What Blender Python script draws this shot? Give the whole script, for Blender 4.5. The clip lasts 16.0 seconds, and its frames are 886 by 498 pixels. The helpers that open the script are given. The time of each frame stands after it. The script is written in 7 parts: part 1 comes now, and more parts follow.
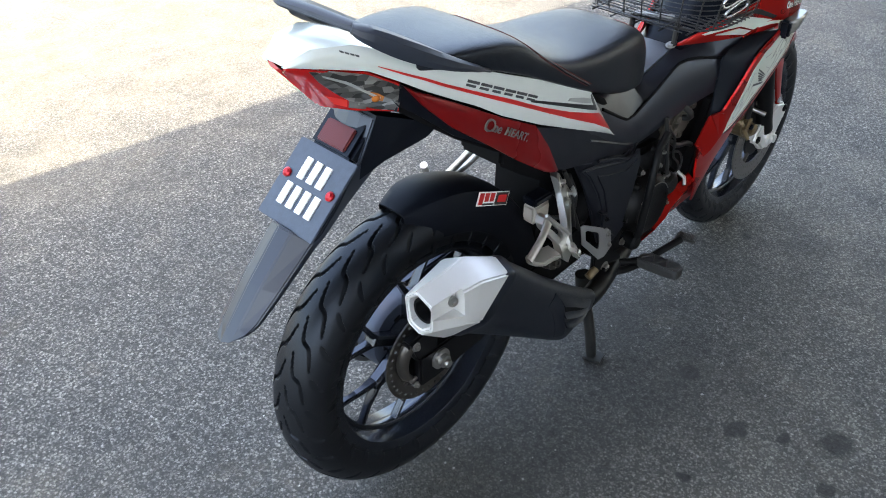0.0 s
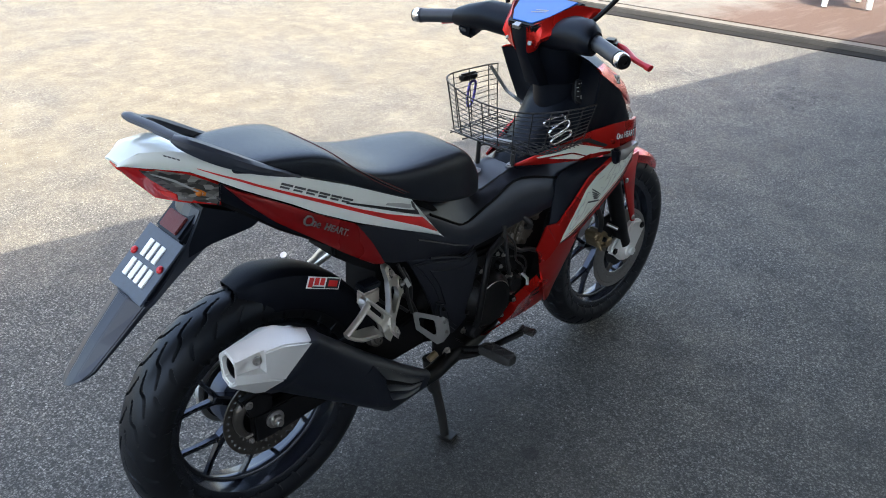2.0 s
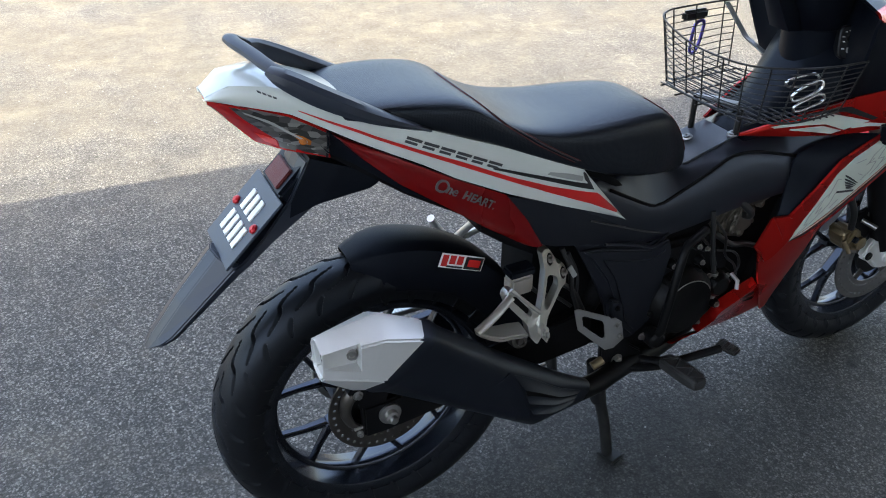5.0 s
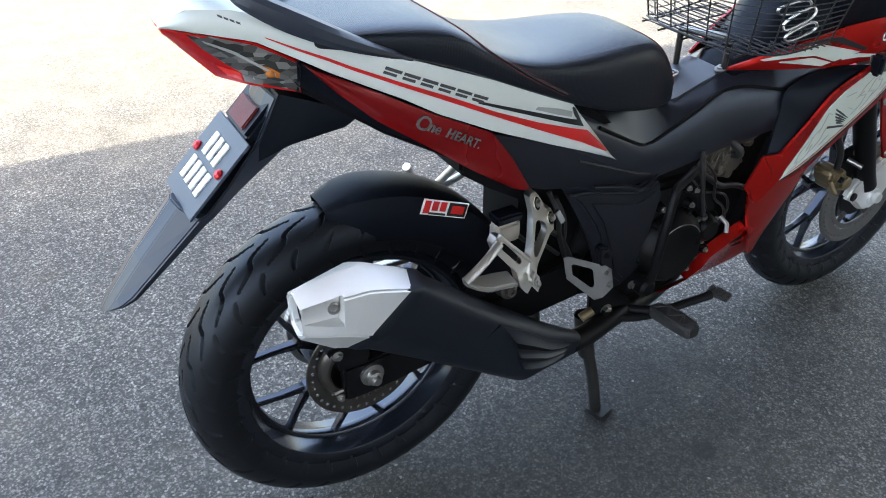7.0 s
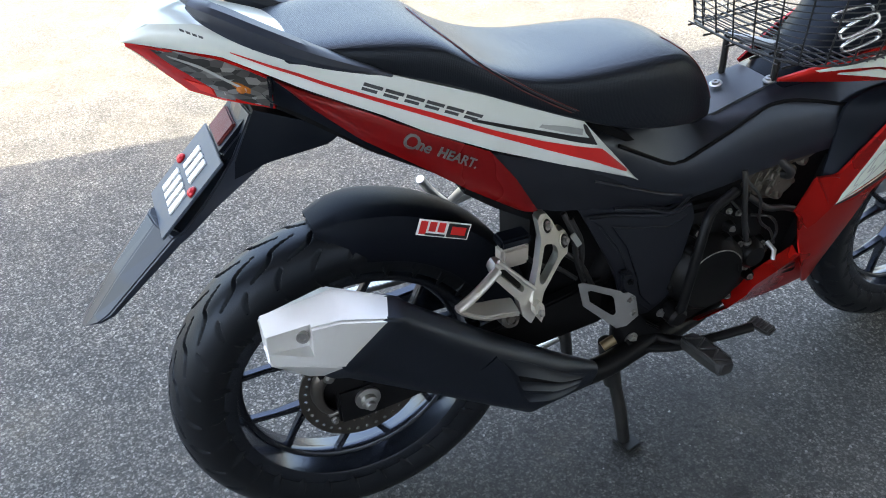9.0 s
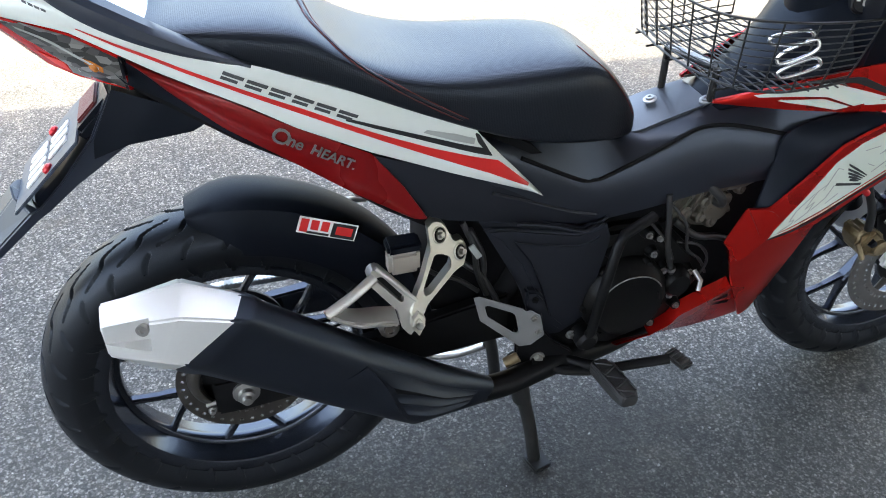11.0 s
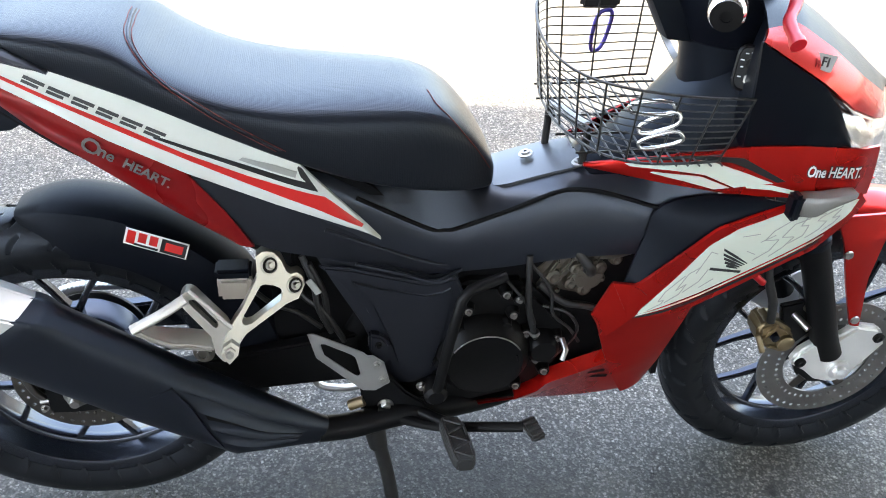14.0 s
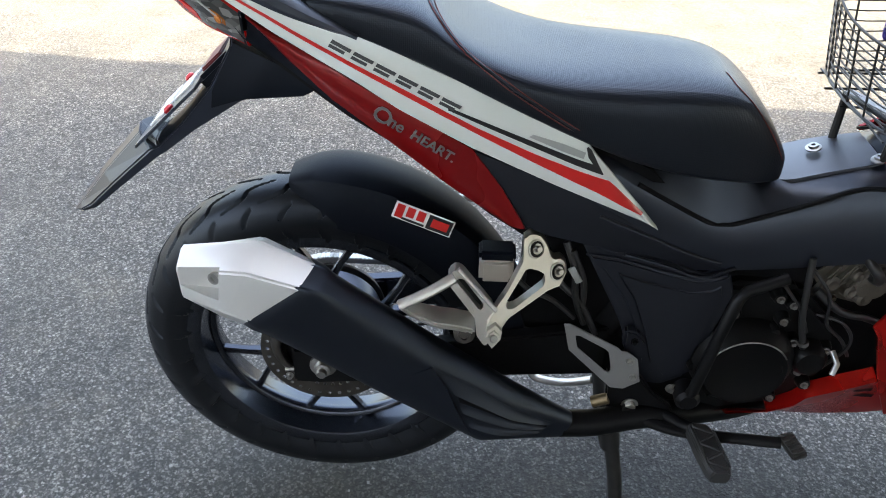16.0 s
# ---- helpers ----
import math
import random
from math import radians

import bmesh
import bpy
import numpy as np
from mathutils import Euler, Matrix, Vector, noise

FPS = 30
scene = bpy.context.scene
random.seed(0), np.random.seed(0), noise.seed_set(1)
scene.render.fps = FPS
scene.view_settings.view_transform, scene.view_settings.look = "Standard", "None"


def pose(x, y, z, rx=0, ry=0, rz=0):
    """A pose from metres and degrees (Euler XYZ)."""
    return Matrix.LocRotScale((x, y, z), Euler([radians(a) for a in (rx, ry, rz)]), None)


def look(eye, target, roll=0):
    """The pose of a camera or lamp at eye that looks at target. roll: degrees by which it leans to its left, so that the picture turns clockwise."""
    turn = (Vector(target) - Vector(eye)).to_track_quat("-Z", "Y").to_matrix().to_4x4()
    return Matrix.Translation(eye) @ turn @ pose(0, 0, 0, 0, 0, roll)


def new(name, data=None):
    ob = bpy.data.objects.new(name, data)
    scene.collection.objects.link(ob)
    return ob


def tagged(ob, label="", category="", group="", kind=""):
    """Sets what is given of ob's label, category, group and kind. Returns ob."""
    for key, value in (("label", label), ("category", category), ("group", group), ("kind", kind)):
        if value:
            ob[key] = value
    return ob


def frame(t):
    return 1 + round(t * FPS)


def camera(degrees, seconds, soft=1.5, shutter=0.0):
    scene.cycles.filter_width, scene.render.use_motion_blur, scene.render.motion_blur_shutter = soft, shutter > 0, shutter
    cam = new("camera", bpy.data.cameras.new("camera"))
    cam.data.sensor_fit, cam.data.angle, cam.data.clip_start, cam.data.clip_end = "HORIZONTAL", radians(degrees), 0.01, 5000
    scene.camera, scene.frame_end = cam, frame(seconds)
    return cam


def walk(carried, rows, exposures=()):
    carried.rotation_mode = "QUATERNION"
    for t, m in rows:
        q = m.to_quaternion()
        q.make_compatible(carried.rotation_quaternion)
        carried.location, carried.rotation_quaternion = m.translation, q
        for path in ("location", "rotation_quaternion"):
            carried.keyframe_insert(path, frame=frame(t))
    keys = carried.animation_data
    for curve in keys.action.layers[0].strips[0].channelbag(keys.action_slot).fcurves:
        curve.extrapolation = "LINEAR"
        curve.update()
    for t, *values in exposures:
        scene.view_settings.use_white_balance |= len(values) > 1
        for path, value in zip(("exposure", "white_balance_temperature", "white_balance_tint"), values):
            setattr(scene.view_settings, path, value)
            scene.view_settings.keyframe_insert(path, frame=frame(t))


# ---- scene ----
cam = camera(56.8, 16.0, soft=1.0)
PATH = [
    (0, (-0.776, -0.854, 1.355), (0.389, 0.273, 0.184), 0.5),
    (0.5, (-0.815, -0.945, 1.392), (0.307, 0.298, 0.299), -1.7),
    (1, (-0.859, -1.061, 1.427), (0.333, 0.159, 0.382), 0.1),
    (1.5, (-0.807, -1.179, 1.457), (0.431, 0.046, 0.473), 1.7),
    (2, (-0.705, -1.293, 1.464), (0.538, -0.039, 0.525), 2.5),
    (2.5, (-0.67, -1.289, 1.435), (0.46, 0.028, 0.441), 1.0),
    (3, (-0.63, -1.188, 1.405), (0.495, 0.109, 0.378), 1.4),
    (3.5, (-0.599, -1.105, 1.382), (0.533, 0.187, 0.358), 1.1),
    (4, (-0.543, -1.081, 1.358), (0.479, 0.29, 0.321), 0.3),
    (4.5, (-0.456, -1.074, 1.35), (0.428, 0.402, 0.331), 0.0),
    (5, (-0.378, -1.1, 1.353), (0.361, 0.415, 0.278), -0.1),
    (5.2, (-0.355, -1.104, 1.344), (0.325, 0.358, 0.162), -0.5),
    (7.3, (-0.393, -1.025, 1.259), (0.435, 0.416, 0.146), -0.1),
    (7.5, (-0.377, -1.031, 1.269), (0.402, 0.434, 0.152), -1.1),
    (8, (-0.334, -1.026, 1.277), (0.37, 0.466, 0.146), -1.1),
    (8.5, (-0.286, -1.019, 1.266), (0.373, 0.47, 0.104), -2.2),
    (9, (-0.205, -1.013, 1.262), (0.381, 0.513, 0.111), -2.8),
    (9.5, (-0.116, -1.026, 1.269), (0.474, 0.513, 0.136), -2.1),
    (10, (-0.068, -1.032, 1.28), (0.481, 0.518, 0.142), -2.3),
    (10.2, (-0.055, -1.049, 1.278), (0.504, 0.491, 0.131), -1.0),
    (12.3, (0.226, -0.971, 1.245), (0.538, 0.55, -0.015), 1.8),
    (12.5, (0.245, -0.974, 1.245), (0.558, 0.543, -0.019), 2.4),
    (13, (0.309, -0.995, 1.243), (0.662, 0.556, 0.031), 3.9),
    (13.5, (0.365, -1.015, 1.263), (0.67, 0.568, 0.079), 3.8),
    (14, (0.401, -1.051, 1.272), (0.675, 0.553, 0.109), 3.9),
    (14.5, (0.396, -1.081, 1.282), (0.624, 0.556, 0.156), 3.5),
    (15, (0.357, -1.079, 1.287), (0.516, 0.578, 0.178), 3.1),
    (15.5, (0.285, -1.061, 1.265), (0.263, 0.581, 0.123), 1.5),
    (16, (0.201, -1.007, 1.222), (0.179, 0.607, 0.04), 1.7),
]
EXPOSURES = [(0.0, 3.41, 7300, 8), (0.5, 3.23, 7200, 8), (1.0, 3.06, 7200, 8), (2.0, 2.76, 7000, 8), (3.5, 3.01, 6900, 8), (5.0, 2.76, 6900, 8), (7.5, 3.51, 7100, 8), (8.5, 3.36, 7100, 8), (10.0, 3.41, 7100, 8), (12.5, 4.33, 7500, 8), (13.5, 4.28, 7500, 8), (14.2, 4.08, 7500, 8), (15.0, 3.68, 7400, 8), (16.0, 3.43, 7500, 8)]
walk(cam, [(t, look(eye, target, roll)) for t, eye, target, roll in PATH], EXPOSURES)

# ---- world, sun, exposure ----
SUN_EL, SUN_AZ = 68.0, 4.0  # degrees; the sun stands on the -y side, beyond the unseen canopy


def daylight():
    world = bpy.data.worlds.new("daylight")
    scene.world = world
    world.use_nodes = True
    nt = world.node_tree
    nt.nodes.clear()
    sky = nt.nodes.new("ShaderNodeTexSky")
    sky.sky_type, sky.sun_disc = "NISHITA", False
    sky.sun_elevation = radians(SUN_EL)
    sky.sun_rotation = radians(180 + SUN_AZ)
    sky.air_density, sky.dust_density, sky.ozone_density = 1.0, 4.0, 0.7
    bg = nt.nodes.new("ShaderNodeBackground")
    bg.inputs["Strength"].default_value = 0.15
    out = nt.nodes.new("ShaderNodeOutputWorld")
    nt.links.new(sky.outputs[0], bg.inputs[0])
    nt.links.new(bg.outputs[0], out.inputs[0])
    lamp = bpy.data.lights.new("sun", "SUN")
    lamp.energy, lamp.angle, lamp.color = 1.85, radians(0.53), (1.0, 0.95, 0.86)
    ob = new("sun", lamp)
    az, el = radians(SUN_AZ), radians(SUN_EL)
    way = Vector((math.sin(az) * math.cos(el), math.cos(az) * math.cos(el), -math.sin(el)))
    ob.rotation_mode = "QUATERNION"
    ob.rotation_quaternion = way.to_track_quat("-Z", "Y")
    ob.location = (0, -6, 9)


daylight()


# ---- materials ----
def nodes_of(name):
    m = bpy.data.materials.new(name)
    m.use_nodes = True
    nt = m.node_tree
    return m, nt, nt.nodes["Principled BSDF"]


def mat(name, colour, rough=0.5, metal=0.0, vary=0.12, scale=30.0, bump=0.0, bump_scale=400.0, coat=0.0, dust=0.0, coat_rough=0.05, spec=0.5, tint=None):
    """A surface with colour variation at two scales, uneven gloss, fine relief and some dust."""
    m, nt, b = nodes_of(name)
    N, L = nt.nodes, nt.links
    geo = N.new("ShaderNodeTexCoord")
    n1 = N.new("ShaderNodeTexNoise")
    n1.inputs["Scale"].default_value, n1.inputs["Detail"].default_value = scale, 6
    L.new(geo.outputs["Object"], n1.inputs["Vector"])
    n2 = N.new("ShaderNodeTexNoise")
    n2.inputs["Scale"].default_value, n2.inputs["Detail"].default_value = scale * 0.22, 3
    L.new(geo.outputs["Object"], n2.inputs["Vector"])
    mix = N.new("ShaderNodeMixRGB")
    lo = tuple(c * (1 - vary) for c in colour)
    hi = tuple(min(1.0, c * (1 + vary)) for c in colour)
    mix.inputs[1].default_value, mix.inputs[2].default_value = (*lo, 1), (*hi, 1)
    add = N.new("ShaderNodeMath")
    add.operation = "MULTIPLY_ADD"
    add.inputs[1].default_value, add.inputs[2].default_value = 0.5, 0.0
    L.new(n1.outputs[0], add.inputs[0])
    L.new(n2.outputs[0], add.inputs[2])
    sub = N.new("ShaderNodeMath")
    sub.operation = "SUBTRACT"
    sub.inputs[1].default_value = 0.25
    L.new(add.outputs[0], sub.inputs[0])
    L.new(sub.outputs[0], mix.inputs[0])
    col = mix.outputs[0]
    if dust:
        n3 = N.new("ShaderNodeTexNoise")
        n3.inputs["Scale"].default_value, n3.inputs["Detail"].default_value, n3.inputs["Roughness"].default_value = 9, 8, 0.7
        L.new(geo.outputs["Object"], n3.inputs["Vector"])
        ramp = N.new("ShaderNodeMapRange")
        ramp.inputs[1].default_value, ramp.inputs[2].default_value = 0.45, 0.75
        ramp.inputs[3].default_value, ramp.inputs[4].default_value = 0.0, dust
        L.new(n3.outputs[0], ramp.inputs[0])
        d = N.new("ShaderNodeMixRGB")
        d.inputs[2].default_value = (0.30, 0.27, 0.23, 1)
        L.new(ramp.outputs[0], d.inputs[0])
        L.new(col, d.inputs[1])
        col = d.outputs[0]
    L.new(col, b.inputs["Base Color"])
    rr = N.new("ShaderNodeMapRange")
    rr.inputs[3].default_value, rr.inputs[4].default_value = max(0.03, rough - 0.08), min(1, rough + 0.1)
    L.new(n2.outputs[0], rr.inputs[0])
    L.new(rr.outputs[0], b.inputs["Roughness"])
    b.inputs["Metallic"].default_value = metal
    if tint:
        b.inputs["Specular Tint"].default_value = (*tint, 1)
    b.inputs["Coat Weight"].default_value, b.inputs["Coat Roughness"].default_value = coat, coat_rough
    b.inputs["Specular IOR Level"].default_value = spec
    if bump:
        n4 = N.new("ShaderNodeTexNoise")
        n4.inputs["Scale"].default_value, n4.inputs["Detail"].default_value = bump_scale, 3
        L.new(geo.outputs["Object"], n4.inputs["Vector"])
        bp = N.new("ShaderNodeBump")
        bp.inputs["Strength"].default_value, bp.inputs["Distance"].default_value = bump, 0.001
        L.new(n4.outputs[0], bp.inputs["Height"])
        L.new(bp.outputs[0], b.inputs["Normal"])
    return m


COOL = (0.74, 0.85, 1.0)  # blue put into the gloss of black parts in place of blue skylight
MINT = mat("graphic_white", (0.60, 0.645, 0.56), 0.3, vary=0.04, coat=0.3, dust=0.05)
WHITE = mat("white_paint", (0.67, 0.70, 0.65), 0.22, vary=0.03, coat=0.6, dust=0.06)
RED = mat("red_paint", (0.50, 0.010, 0.007), 0.27, metal=0.72, vary=0.07, coat=0.3, dust=0.008, spec=0.35)
DEEP_RED = mat("deep_red_paint", (0.22, 0.005, 0.006), 0.28, metal=0.3, vary=0.06, coat=0.25, dust=0.01, spec=0.3)
BLACK_PLASTIC = mat("black_plastic", (0.0026, 0.0034, 0.0060), 0.40, vary=0.25, bump=0.12, bump_scale=900, dust=0.002, spec=0.22, tint=COOL)
HUGGER = mat("hugger_plastic", (0.0040, 0.0048, 0.0075), 0.55, vary=0.25, bump=0.12, bump_scale=900, dust=0.002, spec=0.14, tint=COOL)
BLACK_GLOSS = mat("black_gloss", (0.006, 0.006, 0.007), 0.42, vary=0.2, spec=0.25)
BLACK_METAL = mat("black_metal", (0.0045, 0.0045, 0.005), 0.42, vary=0.3, bump=0.1, dust=0.01, spec=0.15)
EXHAUST_BLACK = mat("heat_shield_black", (0.0040, 0.0052, 0.0092), 0.40, vary=0.2, bump=0.1, bump_scale=1200, dust=0.003, spec=0.5, tint=COOL)
SATIN = mat("satin_plastic", (0.0088, 0.0098, 0.0142), 0.32, vary=0.2, bump=0.1, bump_scale=900, dust=0.003, spec=0.75, tint=COOL)
COVER = mat("cover_plastic", (0.0084, 0.0086, 0.0118), 0.42, vary=0.2, bump=0.12, bump_scale=900, dust=0.003, spec=0.5, tint=COOL)
# base lightened and blued in place of sky sheen on the grab rail
RAIL_SHEEN = mat("rail_sheen_plastic", (0.019, 0.025, 0.038), 0.42, vary=0.2, bump=0.1, bump_scale=900, dust=0.01, spec=0.5)
# the sky's blue on the blade is put into its base colour
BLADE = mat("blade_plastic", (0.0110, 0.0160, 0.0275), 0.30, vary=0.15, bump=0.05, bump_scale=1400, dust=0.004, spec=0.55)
# rim paint made paler, as though the drum caught the sky
DRUM_LIT = mat("drum_lit_paint", (0.055, 0.066, 0.092), 0.34, metal=0.3, vary=0.15, dust=0.02)
# paler than the tunnel: sky reflected off the deck, put into the base
DECK = mat("deck_plastic", (0.040, 0.045, 0.056), 0.33, vary=0.15, bump=0.1, bump_scale=900, dust=0.01, spec=1.0)
SILVER = mat("silver_paint", (0.74, 0.735, 0.71), 0.30, metal=0.45, vary=0.04, bump=0.06, bump_scale=1500, dust=0.04)
CAST_ALU = mat("cast_aluminium", (0.57, 0.55, 0.50), 0.30, metal=0.85, vary=0.14, bump=0.4, bump_scale=500, dust=0.06)
STEEL = mat("steel", (0.40, 0.39, 0.37), 0.35, metal=0.95, vary=0.15)
BRUSHED = mat("grey_plate", (0.34, 0.34, 0.33), 0.45, metal=0.6, vary=0.08, bump=0.1)
RUBBER = mat("tyre_rubber", (0.0055, 0.0058, 0.0068), 0.40, vary=0.3, bump=0.25, bump_scale=500, dust=0.004, spec=0.36, tint=COOL)
GRIP = mat("grip_rubber", (0.026, 0.031, 0.040), 0.38, vary=0.3, scale=60, bump=0.2, bump_scale=700, dust=0.03, spec=0.5)
PEG_RUBBER = mat("peg_rubber", (0.018, 0.018, 0.018), 0.6, vary=0.3, bump=0.3, dust=0.12)
RIM_BLUE = mat("rim_paint", (0.038, 0.044, 0.057), 0.22, metal=0.85, vary=0.2, dust=0.004, spec=0.5, coat=0.3, coat_rough=0.08)
BRONZE = mat("caliper_bronze", (0.23, 0.175, 0.10), 0.42, metal=0.6, vary=0.25, bump=0.2)
ENGINE_GREY = mat("engine_casting", (0.115, 0.102, 0.082), 0.55, metal=0.5, vary=0.35, bump=0.4, bump_scale=300, dust=0.2)
ENGINE_BLACK = mat("engine_black", (0.0038, 0.0038, 0.004), 0.42, vary=0.3, bump=0.3, bump_scale=500, dust=0.012, spec=0.15)
DARK_CORE = mat("frame_black", (0.003, 0.003, 0.0035), 0.7, vary=0.3, spec=0.15)
CARBON = mat("plate_backing", (0.034, 0.046, 0.068), 0.42, vary=0.35, scale=400, spec=0.55)
PRINT_WHITE = mat("print_white", (0.82, 0.82, 0.80), 0.4, vary=0.03)
PRINT_GREY = mat("print_grey", (0.05, 0.052, 0.055), 0.4, vary=0.05)
PRINT_LIGHT = mat("print_light_grey", (0.33, 0.34, 0.32), 0.4, vary=0.05)
PRINT_SILVER = mat("print_silver", (0.16, 0.145, 0.14), 0.4, metal=0.3, vary=0.1)
PRINT_BLACK = mat("print_black", (0.012, 0.012, 0.013), 0.3, vary=0.1, coat=0.4)
PRINT_RED = mat("print_red", (0.62, 0.02, 0.018), 0.3, vary=0.05, coat=0.4)
RED_ANODISED = mat("red_anodised", (0.48, 0.010, 0.018), 0.32, metal=0.3, vary=0.08)
PURPLE_ANODISED = mat("purple_anodised", (0.12, 0.10, 0.45), 0.3, metal=0.7, vary=0.1)
CHROME = mat("chrome", (0.75, 0.75, 0.75), 0.1, metal=1.0, vary=0.05)
WIRE = mat("wire_coating", (0.015, 0.015, 0.015), 0.4, vary=0.3)
TANK_WHITE = mat("reservoir_plastic", (0.50, 0.45, 0.38), 0.4, vary=0.1)
THREAD = mat("red_thread", (0.15, 0.022, 0.016), 0.7, vary=0.2)
STAND_GREY = mat("stand_paint", (0.012, 0.012, 0.012), 0.5, metal=0.3, vary=0.3, dust=0.08)
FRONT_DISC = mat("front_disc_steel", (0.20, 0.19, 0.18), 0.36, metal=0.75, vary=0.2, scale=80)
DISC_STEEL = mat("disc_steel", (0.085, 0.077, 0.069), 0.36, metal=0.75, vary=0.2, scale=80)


def lens_mat(name, colour, rough=0.12, trans=0.0):
    m, nt, b = nodes_of(name)
    b.inputs["Base Color"].default_value = (*colour, 1)
    b.inputs["Roughness"].default_value = rough
    b.inputs["Transmission Weight"].default_value = trans
    b.inputs["Coat Weight"].default_value = 0.5
    return m


RED_LENS = lens_mat("red_lens", (0.45, 0.008, 0.008))
CLEAR_LENS = lens_mat("clear_lens", (0.85, 0.85, 0.85), 0.04, 0.95)
BOWL = mat("lamp_bowl", (0.11, 0.10, 0.09), 0.25, metal=0.8, vary=0.3, scale=60)


def glint_mat():
    """Faceted lamp reflector behind clear plastic: glints painted as cells of dark and bright metal under a glossy
    coat.
    """
    m, nt, b = nodes_of("lamp_facets")
    N, L = nt.nodes, nt.links
    co = N.new("ShaderNodeTexCoord")
    mp = N.new("ShaderNodeMapping")
    mp.inputs["Scale"].default_value = (1.0, 0.5, 2.2)
    mp.inputs["Rotation"].default_value = (0, 0.6, 0)
    L.new(co.outputs["Object"], mp.inputs["Vector"])
    vo = N.new("ShaderNodeTexVoronoi")
    vo.inputs["Scale"].default_value = 60
    L.new(mp.outputs[0], vo.inputs["Vector"])
    sep = N.new("ShaderNodeSeparateColor")
    L.new(vo.outputs["Color"], sep.inputs[0])
    ramp = N.new("ShaderNodeValToRGB")
    ramp.color_ramp.elements[0].color = (0.050, 0.048, 0.044, 1)
    ramp.color_ramp.elements[1].color = (0.40, 0.39, 0.36, 1)
    ramp.color_ramp.elements[0].position, ramp.color_ramp.elements[1].position = 0.25, 0.95
    L.new(sep.outputs[0], ramp.inputs[0])
    L.new(ramp.outputs[0], b.inputs["Base Color"])
    b.inputs["Metallic"].default_value, b.inputs["Roughness"].default_value = 0.6, 0.28
    b.inputs["Coat Weight"].default_value, b.inputs["Coat Roughness"].default_value = 0.8, 0.05
    return m


FACETS = glint_mat()
BRIGHT_RED = lens_mat("bright_red_lens", (0.75, 0.03, 0.02))
AMBER = lens_mat("amber_bulb", (0.42, 0.13, 0.02), 0.2)
REFLECTOR_RED = mat("reflector_red", (0.11, 0.016, 0.016), 0.5, vary=0.15, scale=200, bump=0.4, bump_scale=600, spec=0.3)
SMOKED = lens_mat("frosted_lens", (0.20, 0.195, 0.18), 0.18, 0.15)
SCREEN = lens_mat("display_glass", (0.02, 0.17, 0.62), 0.10)
MIRROR = mat("mirror_glass", (0.9, 0.9, 0.9), 0.03, metal=1.0, vary=0.0)


def seat_mat():
    """Dark vinyl with a fine woven grain."""
    m, nt, b = nodes_of("seat_vinyl")
    N, L = nt.nodes, nt.links
    co = N.new("ShaderNodeTexCoord")
    vo = N.new("ShaderNodeTexVoronoi")
    vo.inputs["Scale"].default_value, vo.inputs["Randomness"].default_value = 420, 0.25
    L.new(co.outputs["Object"], vo.inputs["Vector"])
    no = N.new("ShaderNodeTexNoise")
    no.inputs["Scale"].default_value, no.inputs["Detail"].default_value = 12, 6
    L.new(co.outputs["Object"], no.inputs["Vector"])
    bp = N.new("ShaderNodeBump")
    bp.inputs["Strength"].default_value, bp.inputs["Distance"].default_value = 0.35, 0.0008
    L.new(vo.outputs["Distance"], bp.inputs["Height"])
    mix = N.new("ShaderNodeMixRGB")
    mix.inputs[1].default_value, mix.inputs[2].default_value = (0.0042, 0.0050, 0.0075, 1), (0.0085, 0.0098, 0.0135, 1)
    L.new(no.outputs[0], mix.inputs[0])
    L.new(mix.outputs[0], b.inputs["Base Color"])
    rr = N.new("ShaderNodeMapRange")
    rr.inputs[3].default_value, rr.inputs[4].default_value = 0.32, 0.42
    b.inputs["Specular IOR Level"].default_value = 0.45
    b.inputs["Specular Tint"].default_value = (*COOL, 1)
    L.new(no.outputs[0], rr.inputs[0])
    L.new(rr.outputs[0], b.inputs["Roughness"])
    L.new(bp.outputs[0], b.inputs["Normal"])
    return m


SEAT = seat_mat()


OIL = [(0.646, -0.275, 0.03), (0.566, -0.441, 0.03), (0.683, -0.615, 0.045), (0.615, -0.531, 0.015), (0.371, -0.432, 0.015), (1.264, -0.111, 0.02), (0.548, -0.655, 0.02)]  # oil spots: x, y, radius


